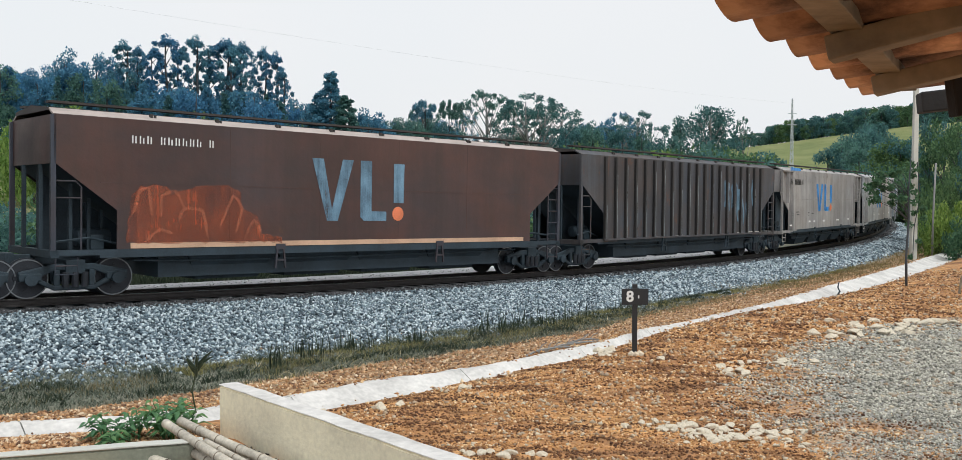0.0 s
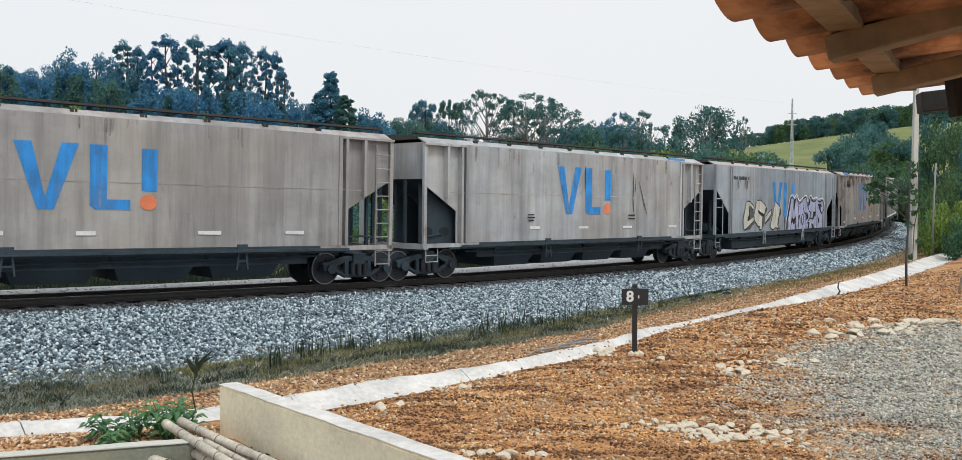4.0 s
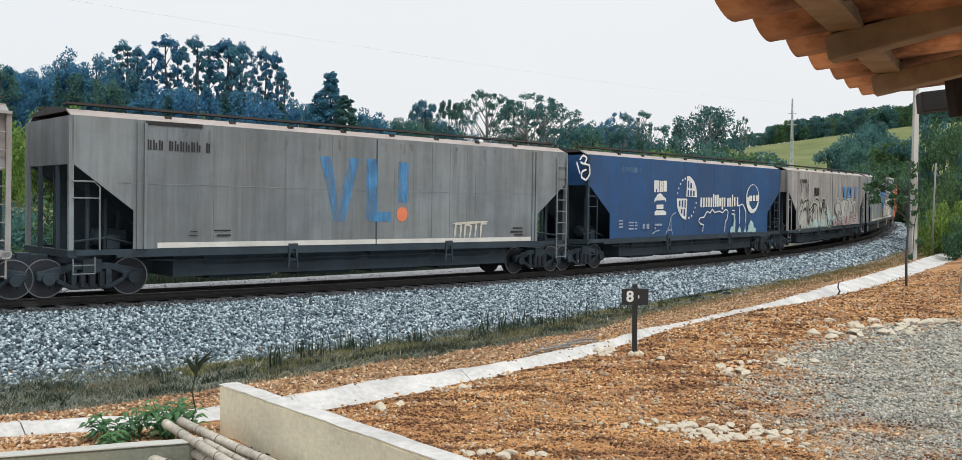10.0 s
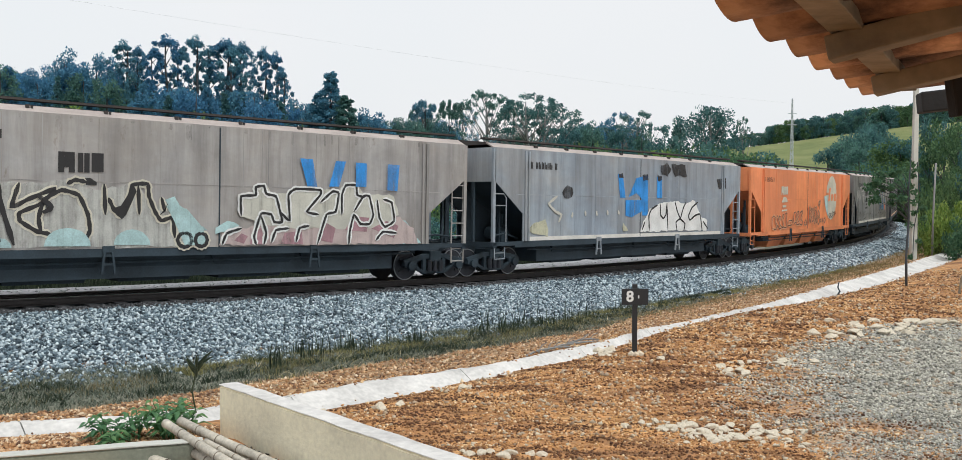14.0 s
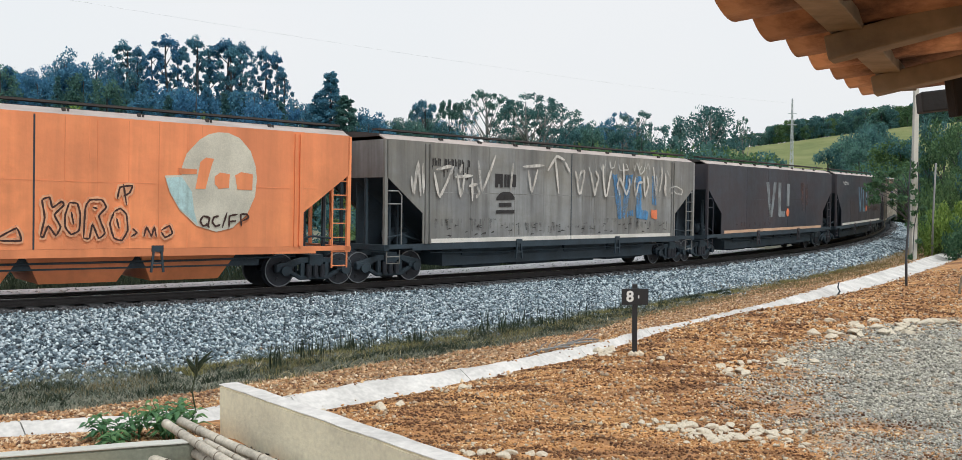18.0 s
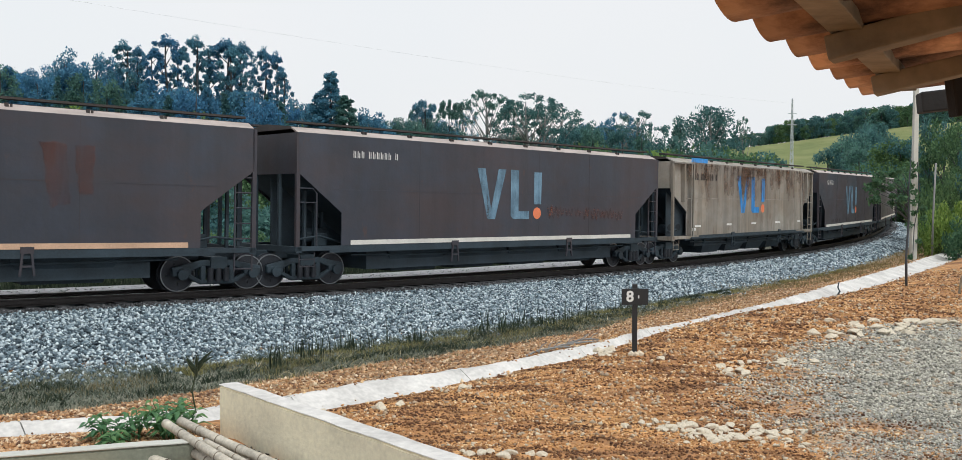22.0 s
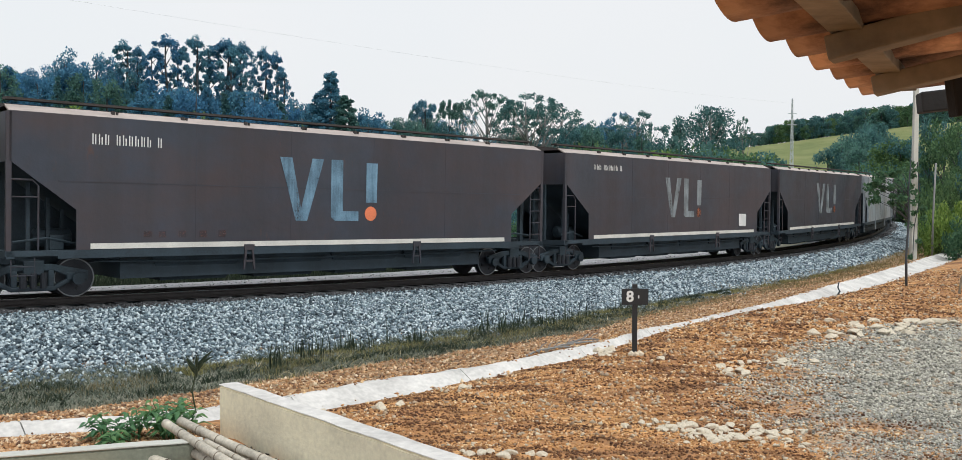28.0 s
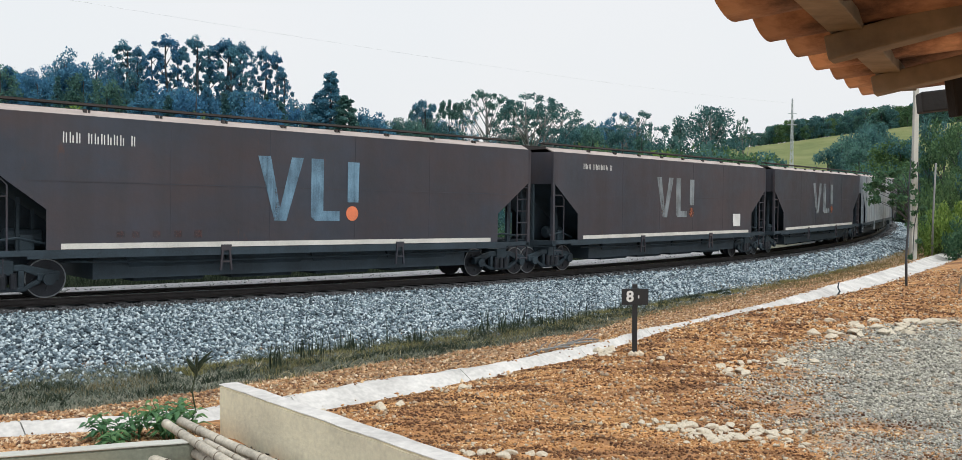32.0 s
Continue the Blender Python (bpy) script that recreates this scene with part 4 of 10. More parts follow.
def crown_plan(kind, rng):
    """Clump centres and radii for a tree of height 1, and its limbs."""
    cs, rs, limbs = [], [], []

    def clump(q, a, z, r):
        cs.append((math.cos(a) * q, math.sin(a) * q, z))
        rs.append(r)

    if kind == "eucalypt":
        # rounded tufts on rising limbs, with sky between them, closing towards the foot
        clump(0.01, 0, 0.95, 0.045)
        for i in range(6):
            clump(0.045, i * 1.05, 0.915 + rng.uniform(-0.015, 0.01), 0.034)
        for i in range(46):
            z = 0.89 - 0.64 * (i / 46) + rng.uniform(-0.015, 0.015)
            wide = 0.05 + 0.115 * math.sin(math.pi * min(1.0, (1.0 - z) / 0.8))
            clump(wide * rng.uniform(0.5, 1.1), i * 2.4 + rng.uniform(-0.5, 0.5), z, rng.uniform(0.022, 0.038))
    elif kind == "round":
        for i in range(34):
            z = rng.uniform(0.22, 0.9)
            q = 0.3 * math.sqrt(max(0.02, 1 - ((z - 0.54) / 0.44) ** 2)) * rng.uniform(0.35, 1.0)
            clump(q, rng.uniform(0, 2 * math.pi), z, rng.uniform(0.08, 0.13))
    elif kind == "open":
        for i in range(46):
            z = rng.uniform(0.3, 0.93)
            q = 0.36 * math.sqrt(max(0.02, 1 - ((z - 0.58) / 0.42) ** 2)) * rng.uniform(0.5, 1.0)
            clump(q, rng.uniform(0, 2 * math.pi), z, rng.uniform(0.045, 0.08))
    elif kind == "low":
        for i in range(40):
            z = rng.uniform(0.08, 0.9)
            q = 0.33 * math.sqrt(max(0.05, 1 - ((z - 0.45) / 0.5) ** 2)) * rng.uniform(0.3, 1.0)
            clump(q, rng.uniform(0, 2 * math.pi), z, rng.uniform(0.09, 0.15))
    elif kind == "pine":
        for i in range(44):
            z = 0.15 + 0.83 * (i / 44) ** 0.9
            q = 0.17 * (1.02 - z) ** 0.75 * rng.uniform(0.45, 1.15)
            clump(q, i * 2.4, z, 0.024 + 0.058 * (1 - z))
    elif kind == "thin":
        # lacy dome of small tufts at the ends of forked limbs
        for i in range(58):
            q = 0.36 * math.sqrt(rng.uniform(0.02, 1))
            z = 0.955 - 0.3 * (q / 0.36) ** 2 * rng.uniform(0.6, 1.1) - (0.22 * rng.random() if i % 3 == 0 else 0.0)
            clump(q, rng.uniform(0, 2 * math.pi), z, rng.uniform(0.024, 0.046))
    elif kind == "umbrella":
        for i in range(30):
            q = 0.25 * math.sqrt(rng.uniform(0, 1))
            clump(q, rng.uniform(0, 2 * math.pi), rng.uniform(0.8, 0.94) - q * 0.1, rng.uniform(0.04, 0.06))
    elif kind == "bush":
        for i in range(30):
            q = 0.6 * math.sqrt(rng.uniform(0, 1))
            clump(q, rng.uniform(0, 2 * math.pi), rng.uniform(0.1, 0.8) * (1.05 - q * 0.7), rng.uniform(0.12, 0.22))
    for c in cs[:: 2 if kind in ("thin", "open") else 3]:
        limbs.append(c)
    return cs, rs, limbs


TREES = {}
SPEC = {"eucalypt": (75, 0.011, 0.35), "round": (135, 0.0175, 0.15), "open": (70, 0.0125, 0.15), "low": (135, 0.0175, 0.15), "pine": (100, 0.0135, 0.4), "thin": (55, 0.0095, 0.1), "umbrella": (110, 0.0125, 0.0), "bush": (130, 0.028, 0.1)}


def tree_data(kind, i, far=False):
    if (kind, i, far) not in TREES:
        rng = random.Random(hash_of(kind) + i * 17)
        cs, rs, limbs = crown_plan(kind, rng)
        per, size, droop = SPEC[kind]
        if far:
            per, size = per // 4, size * 2
        crown = leaf_mesh("crown", cs, rs, per, size, hash_of(kind) + i, droop, 0.75, 0.25)
        g = geom()
        lean = (rng.uniform(-0.02, 0.02), rng.uniform(-0.02, 0.02))
        top = 0.15 if kind == "bush" else 0.9
        r0 = 0.03 if kind == "bush" else (0.017 if kind in ("eucalypt", "pine", "umbrella") else 0.022)
        pts = [(lean[0] * z * 3 + 0.008 * math.sin(z * 9 + i), lean[1] * z * 3, z * top) for z in (-0.03, 0.0, 0.2, 0.4, 0.6, 0.8, 1.0)]
        tube(g, pts, [r0 * 1.5, r0 * 1.25, r0, r0 * 0.85, r0 * 0.65, r0 * 0.45, r0 * 0.15], 7)
        for c in limbs:
            q = math.hypot(c[0], c[1])
            z0 = max(0.12 if kind != "bush" else 0.02, c[2] - q * (0.7 if kind != "thin" else 1.2) - 0.05)
            z0 = min(z0, top * 0.95)
            b = (lean[0] * z0 / top * 3, lean[1] * z0 / top * 3, z0)
            mid = ((b[0] + c[0]) * 0.5, (b[1] + c[1]) * 0.5, (z0 + c[2]) * 0.5 - q * 0.06)
            tube(g, [b, mid, c], [r0 * 0.3, r0 * 0.18, r0 * 0.06], 5)
        TREES[kind, i, far] = (data_of("trunk", g, smooth=True), crown)
    return TREES[kind, i, far]


def hash_of(w):
    return sum(ord(ch) * (k + 3) for k, ch in enumerate(w))


TREE_WORDS = {"eucalypt": "tall blue-green eucalyptus with clumped open crown", "round": "broad-crowned dark green tree", "open": "broad tree with an open lobed crown", "low": "dark tree with leaves down to the ground", "pine": "dark pointed conifer behind the railway",
              "thin": "sparse tree with thin spreading branches", "umbrella": "flat-topped araucaria with bare trunk", "bush": "dense leafy green bush beyond the track"}


def plant(kind, i, x, y, height, leaf, wide=1.0, word="", base=None, name=None):
    trunk, crown = tree_data(kind, i, y > 200)
    z = resting(x, y) if base is None else base
    t = thing(name or ("bush" if kind == "bush" else "tree"), (word + " " if word else "") + TREE_WORDS[kind], "bush" if kind == "bush" else "tree", "trees behind the railway")
    t.matrix_world = pose(x, y, z - 0.05, 0, 0, (x * 37 + y * 91) % 360) @ Matrix.Diagonal((height * wide, height * wide, height, 1))
    part("trunk", trunk, PALE_BARK if kind in ("thin", "open") else BARK, t)
    part("crown", crown, leaf, t)
    return t


def seen_tree(kind, i, px, top, d, leaf, wide=1.0, word=""):
    """A tree at bearing px (hundredths of the distance) whose top stands top hundredths of the distance over the eye."""
    x, y = px * d, d
    z = resting(x, y)
    return plant(kind, i, x, y, 2.2 + top * d - z + 0.3, leaf, wide, word, z)


def bearing(u):
    return (u - 784) / 1500


def rise(v):
    return (318 - v) / 1500


def make_woods():
    rng = random.Random(21)
    # tall eucalypts on the slope behind the train: open crowns over a dense lower wood
    for u, v, d, k, w in ((28, 108, 128, "round", 0.75), (62, 106, 124, "round", 0.75), (110, 81, 116, "round", 0.66), (124, 98, 120, "round", 0.66), (162, 84, 116, "round", 0.62), (182, 92, 118, "round", 0.5),
                          (204, 68, 112, "eucalypt", 1.0), (217, 86, 114, "round", 0.6), (228, 76, 113, "eucalypt", 0.7),
                          (256, 80, 110, "eucalypt", 0.85), (276, 58, 108, "eucalypt", 0.95), (300, 82, 112, "eucalypt", 0.85), (319, 58, 109, "eucalypt", 0.85), (344, 76, 112, "eucalypt", 0.8), (368, 64, 111, "eucalypt", 1.15), (382, 74, 108, "eucalypt", 0.9),
                          (398, 68, 112, "eucalypt", 0.8), (430, 78, 110, "eucalypt", 0.7), (449, 84, 109, "eucalypt", 0.7), (460, 112, 108, "eucalypt", 0.7)):
        seen_tree(k, rng.randrange(4), bearing(u), rise(v - 1), d, LEAF_HAZE, w)
    for i in range(34):
        u = -60 + i * 9 + rng.uniform(-4, 4)
        seen_tree(rng.choice(("round", "round", "pine")), rng.randrange(4), bearing(u), rise(rng.uniform(108, 128) + (8 if u > 120 else 0)), rng.uniform(104, 132), rng.choice((LEAF_HAZE, LEAF_HAZE, LEAF_DEEP)), rng.uniform(0.6, 0.85))
    for i in range(40):
        u = 225 + i * 6.2 + rng.uniform(-4, 4)
        v = rng.uniform(134, 160) + max(0, u - 420) * 0.75
        seen_tree(rng.choice(("round", "round", "pine")), rng.randrange(4), bearing(u), rise(v), rng.uniform(88, 122), rng.choice((LEAF_HAZE, LEAF_HAZE, LEAF_DEEP)), rng.uniform(0.65, 0.9))
    # light shrubs before the wood
    for u, v, w in ((62, 152, 0.5), (84, 147, 0.55), (108, 154, 0.5), (135, 156, 0.5), (158, 158, 0.5), (142, 140, 0.5), (300, 158, 0.6), (325, 150, 0.6), (480, 176, 0.5)):
        seen_tree("bush", rng.randrange(4), bearing(u), rise(v), rng.uniform(78, 84), LEAF_LIGHT if v > 145 and u < 200 else LEAF_MID, w)
    # conifer and its neighbours
    seen_tree("pine", 1, bearing(540), rise(119), 100, LEAF_HAZE, 1.25)
    seen_tree("pine", 2, bearing(563), rise(158), 98, LEAF_DEEP, 1.5)
    seen_tree("pine", 3, bearing(520), rise(152), 101, LEAF_HAZE, 1.4)
    for u, v in ((470, 168), (478, 172), (490, 158), (503, 172), (585, 188), (600, 178), (614, 190), (630, 192)):
        seen_tree("round", rng.randrange(4), bearing(u), rise(v), rng.uniform(96, 108), rng.choice((LEAF_HAZE, LEAF_DEEP)), 0.7)
    # lower, sparser trees in the middle
    seen_tree("umbrella", 0, bearing(735), rise(160), 108, LEAF_DEEP, 0.45)
    seen_tree("umbrella", 1, bearing(690), rise(163), 109, LEAF_HAZE, 0.5)
    seen_tree("thin", 1, bearing(692), rise(165), 116, LEAF_DEEP, 0.6)
    seen_tree("thin", 2, bearing(680), rise(176), 118, LEAF_HAZE, 0.5)
    seen_tree("thin", 0, bearing(792), rise(145), 108, LEAF_DEEP, 0.85)
    seen_tree("thin", 1, bearing(756), rise(166), 114, LEAF_HAZE, 0.45)
    seen_tree("thin", 2, bearing(868), rise(152), 106, LEAF_DEEP, 1.2)
    seen_tree("open", 2, bearing(880), rise(162), 107, LEAF_DEEP, 0.95)
    seen_tree("open", 3, bearing(908), rise(168), 110, LEAF_DEEP, 0.9)
    seen_tree("thin", 0, bearing(838), rise(164), 112, LEAF_DEEP, 0.7)
    seen_tree("thin", 1, bearing(1038), rise(179), 112, LEAF_DEEP, 0.9)
    seen_tree("thin", 2, bearing(1008), rise(181), 115, LEAF_HAZE, 0.7)
    for u, v in ((640, 190), (655, 188), (672, 194), (690, 196), (708, 192), (724, 196), (750, 218), (822, 214), (842, 212), (905, 212), (926, 202), (945, 202), (962, 204), (980, 208), (1010, 206), (1045, 210), (1070, 222)):
        seen_tree("round", rng.randrange(4), bearing(u), rise(v), rng.uniform(100, 120), rng.choice((LEAF_DEEP, LEAF_DEEP)), 0.6)
    for u, v in ((940, 202), (965, 206), (985, 212), (1000, 220), (850, 218), (1030, 224)):
        seen_tree("bush", rng.randrange(4), bearing(u), rise(v), rng.uniform(84, 92), LEAF_MID, 0.7)
    # broad open tree over the shrubs on the right of the valley
    seen_tree("open", 0, bearing(1152), rise(164), 105, LEAF_DEEP, 0.85)
    seen_tree("round", 1, bearing(1112), rise(184), 107, LEAF_DEEP, 0.5)
    seen_tree("round", 2, bearing(1160), rise(172), 106, LEAF_DEEP, 0.5)
    seen_tree("thin", 3, bearing(1208), rise(188), 108, LEAF_DEEP, 0.35)
    for i in range(16):
        u = 1085 + i * 11.5 + rng.uniform(-3, 3)
        seen_tree("bush", rng.randrange(4), bearing(u), rise(rng.uniform(206, 224) + max(0, u - 1225) * 0.6), rng.uniform(80, 95), rng.choice((LEAF_MID, LEAF_DEEP)), rng.uniform(0.6, 0.8))
    for i in range(24):
        u = rng.uniform(600, 1150)
        v = rng.uniform(222, 240) + max(0, (u - 900) * 0.02)
        seen_tree("bush", rng.randrange(4), bearing(u), rise(v), rng.uniform(70, 92), rng.choice((LEAF_MID, LEAF_MID, LEAF_DEEP, LEAF_LIGHT)), rng.uniform(0.8, 1.2))
    for i in range(18):
        u = rng.uniform(180, 640)
        v = rng.uniform(160, 188) + max(0, u * 0.03)
        seen_tree("bush", rng.randrange(4), bearing(u), rise(v), rng.uniform(66, 84), rng.choice((LEAF_MID, LEAF_DEEP, LEAF_DEEP)), rng.uniform(0.5, 0.8))
    # ridge wood over the pasture
    for i in range(175):
        u = 1180 + i * 2.25 + rng.uniform(-3, 3)
        ridge = np.interp(u, [1180, 1235, 1250, 1285, 1330, 1400, 1480, 1570], [225, 213, 206, 196, 190, 176, 168, 160])
        d = rng.uniform(398, 450)
        seen_tree("low", rng.randrange(4), bearing(u), rise(ridge + rng.uniform(-3, 14)), d, rng.choice((LEAF_DEEP, LEAF_DEEP, LEAF_MID)), rng.uniform(0.8, 1.1), "distant")
    for i in range(44):
        u = 590 + i * 11.5 + rng.uniform(-4, 4)
        seen_tree("round", rng.randrange(4), bearing(u), rise(rng.uniform(194, 206) + max(0, u - 960) * 0.1 + (22 if 745 < u < 920 or 1055 < u < 1092 else 0)), rng.uniform(120, 135), rng.choice((LEAF_HAZE, LEAF_DEEP)), 0.6)
    # dark clumps on the pasture, hedge at its foot
    for u, v, d, k, lf, w in ((1352, 232, 150, "low", LEAF_DEEP, 0.8), (1370, 224, 150, "low", LEAF_DEEP, 0.8), (1388, 210, 160, "low", LEAF_DEEP, 0.8), (1408, 200, 165, "low", LEAF_DEEP, 0.8), (1425, 196, 170, "low", LEAF_DEEP, 0.8), (1448, 206, 168, "low", LEAF_DEEP, 0.8),
                              (1400, 236, 130, "low", LEAF_DEEP, 0.9), (1432, 228, 130, "low", LEAF_DEEP, 0.9), (1452, 226, 120, "low", LEAF_MID, 0.9), (1470, 216, 120, "low", LEAF_DEEP, 0.9),
                              (1282, 260, 110, "bush", LEAF_MID, 0.7), (1305, 262, 110, "bush", LEAF_DEEP, 0.8), (1330, 262, 108, "bush", LEAF_MID, 0.8), (1360, 262, 105, "bush", LEAF_DEEP, 0.8), (1392, 258, 100, "bush", LEAF_MID, 0.8), (1425, 256, 98, "bush", LEAF_DEEP, 0.8), (1455, 252, 95, "bush", LEAF_MID, 0.8), (1480, 246, 92, "bush", LEAF_MID, 0.8)):
        seen_tree(k, rng.randrange(4), bearing(u), rise(v), d, lf, w)
    # scrub close behind the track
    for i in range(54):
        q = -34 + i * 1.6 + rng.uniform(-0.6, 0.6)
        x, y = (float(v) for v in line_points(q, -rng.uniform(9.5, 13.5)))
        plant("bush", rng.randrange(4), x, y, rng.uniform(1.9, 3.0), rng.choice((LEAF_MID, LEAF_DEEP)), rng.uniform(0.8, 1.1), "rank")
    for i in range(50):
        q = -44 + i * 2.1 + rng.uniform(-0.8, 0.8)
        x, y = (float(v) for v in line_points(q, -rng.uniform(15, 21)))
        plant("bush", rng.randrange(4), x, y, rng.uniform(2.8, 3.9), rng.choice((LEAF_MID, LEAF_DEEP)), rng.uniform(0.8, 1.0), "rank")
    # scrub beyond the pole
    for u, v, d, k, lf, w in ((1515, 190, 62, "round", LEAF_DEEP, 0.5), (1535, 186, 60, "round", LEAF_MID, 0.5), (1565, 180, 56, "round", LEAF_MID, 0.6), (1600, 185, 50, "round", LEAF_DEEP, 0.6),
                              (1515, 262, 54, "bush", LEAF_MID, 0.4), (1540, 258, 50, "bush", LEAF_MID, 0.45), (1566, 292, 44, "bush", LEAF_LIGHT, 0.5), (1532, 308, 46, "bush", LEAF_LIGHT, 0.5), (1580, 330, 41, "bush", LEAF_MID, 0.6), (1540, 352, 44, "bush", LEAF_LIGHT, 0.7), (1514, 345, 47, "bush", LEAF_MID, 0.5), (1610, 250, 44, "round", LEAF_MID, 0.6)):
        seen_tree(k, rng.randrange(4), bearing(u), rise(v), d, lf, w)


make_woods()


# ---- wagons ----
WAGON_DATA = {}


def cached(key, make, smooth=False, bevel=0.0):
    if key not in WAGON_DATA:
        g = geom()
        make(g)
        WAGON_DATA[key] = data_of(key[0] if isinstance(key, tuple) else key, g, smooth, bevel)
    return WAGON_DATA[key]


def side_outline(L, kind):
    h = L / 2
    z2, z1 = (2.88, 1.9) if kind != "frame" else (2.74, 1.97)
    i = 1.36
    return [(-h + i, 1.06), (h - i, 1.06), (h - i, z1), (h - 0.06, z2), (h - 0.06, 3.88), (-h + 0.06, 3.88), (-h + 0.06, z2), (-h + i, z1)]


def make_bogie(wagon, x, key):
    """Two wheelsets in cast side frames; it turns under its wagon."""
    bg = new("bogie")
    bg.parent = wagon
    bg.matrix_basis = pose(x, 0, 0)

    def frame_side(y):
        def f(g):
            a, b = y - 0.06, y + 0.06
            prism(g, [(-1.12, 0.5), (-0.72, 0.46), (-0.4, 0.6), (0.4, 0.6), (0.72, 0.46), (1.12, 0.5), (1.12, 0.58), (0.75, 0.66), (0.4, 0.74), (-0.4, 0.74), (-0.75, 0.66), (-1.12, 0.58)], a, b)
            prism(g, [(-0.74, 0.34), (-0.42, 0.17), (0.42, 0.17), (0.74, 0.34), (0.74, 0.45), (0.4, 0.27), (-0.4, 0.27), (-0.74, 0.45)], a, b)
            for q in (-0.36, 0.36):
                box(g, q - 0.06, q + 0.06, a, b, 0.26, 0.61)
            for q in (-0.89, 0.89):
                box(g, q - 0.22, q + 0.22, a - 0.02, b + 0.02, 0.38, 0.55)
        return f

    for y in (-0.78, 0.78):
        part("side_frame", cached(("side_frame", y), frame_side(y), bevel=0.025), DARK_STEEL, bg)
        for dx in (-0.2, 0.0, 0.2):
            def spring(g, dx=dx, y=y):
                for k in range(5):
                    tube(g, [(dx, y - 0.1, 0.27 + k * 0.06), (dx, y + 0.1 if y > 0 else y - 0.1, 0.285 + k * 0.06), (dx, y, 0.3 + k * 0.06)], 0.02, 5)
                tube(g, [(dx, y - 0.085 if y < 0 else y + 0.085, 0.24), (dx, y - 0.085 if y < 0 else y + 0.085, 0.56)], 0.075, 10)
            part("spring", cached(("spring", y, dx), spring), WHEEL_STEEL, bg)
        for dx in (-0.89, 0.89):
            def cap(g, dx=dx, y=y):
                s_ = -1 if y < 0 else 1
                disc(g, (dx, 0.42), 0.13, min(y + s_ * 0.05, y + s_ * 0.16), max(y + s_ * 0.05, y + s_ * 0.16), 12)
            part("axle_box", cached(("axle_box", y, dx), cap), DARK_STEEL, bg)
    part("bolster", cached("bolster", lambda g: box(g, -0.2, 0.2, -0.9, 0.9, 0.52, 0.82), bevel=0.02), DARK_STEEL, bg)

    def wheels(g):
        for y in (-0.53, 0.53):
            disc(g, (0, 0), 0.42, y - 0.06, y + 0.06, 28)
            s_ = 1 if y < 0 else -1
            disc(g, (0, 0), 0.45, min(y + s_ * 0.06, y + s_ * 0.085), max(y + s_ * 0.06, y + s_ * 0.085), 28)
        tube(g, [(0, -0.78, 0), (0, 0.78, 0)], 0.07, 10)
        for y in (-0.6, 0.6):
            for k in range(4):
                a = k * math.pi / 2
                disc(g, (math.cos(a) * 0.24, math.sin(a) * 0.24), 0.05, y - 0.012, y + 0.012, 8)

    def rims(g):
        for y in (-0.6, 0.6):
            disc(g, (0, 0), 0.42, y - 0.006, y + 0.006, 28, 0.395)

    sets = []
    for dx in (-0.4, 0.4):
        for y in (-0.53, 0.53):
            def shoe(g):
                s_ = 1 if dx > 0 else -1
                box(g, dx - 0.03, dx + 0.03, y - 0.05, y + 0.05, 0.3, 0.56)
                bar(g, (dx, y, 0.5), (dx - s_ * 0.16, y, 0.7), 0.04)
            part("brake_shoe", cached(("brake_shoe", dx, y), shoe), DARK_STEEL, bg)
    for dx in (-0.89, 0.89):
        rim = part("wheel_rim", cached("wheel_rim", rims), TREAD, bg)
        rim.matrix_basis = pose(dx, 0, 0.42)
        w = part("wheelset", cached("wheelset", wheels), WHEEL_STEEL, bg)
        w.matrix_basis = pose(dx, 0, 0.42)
        sets.append(w)
    return bg, sets


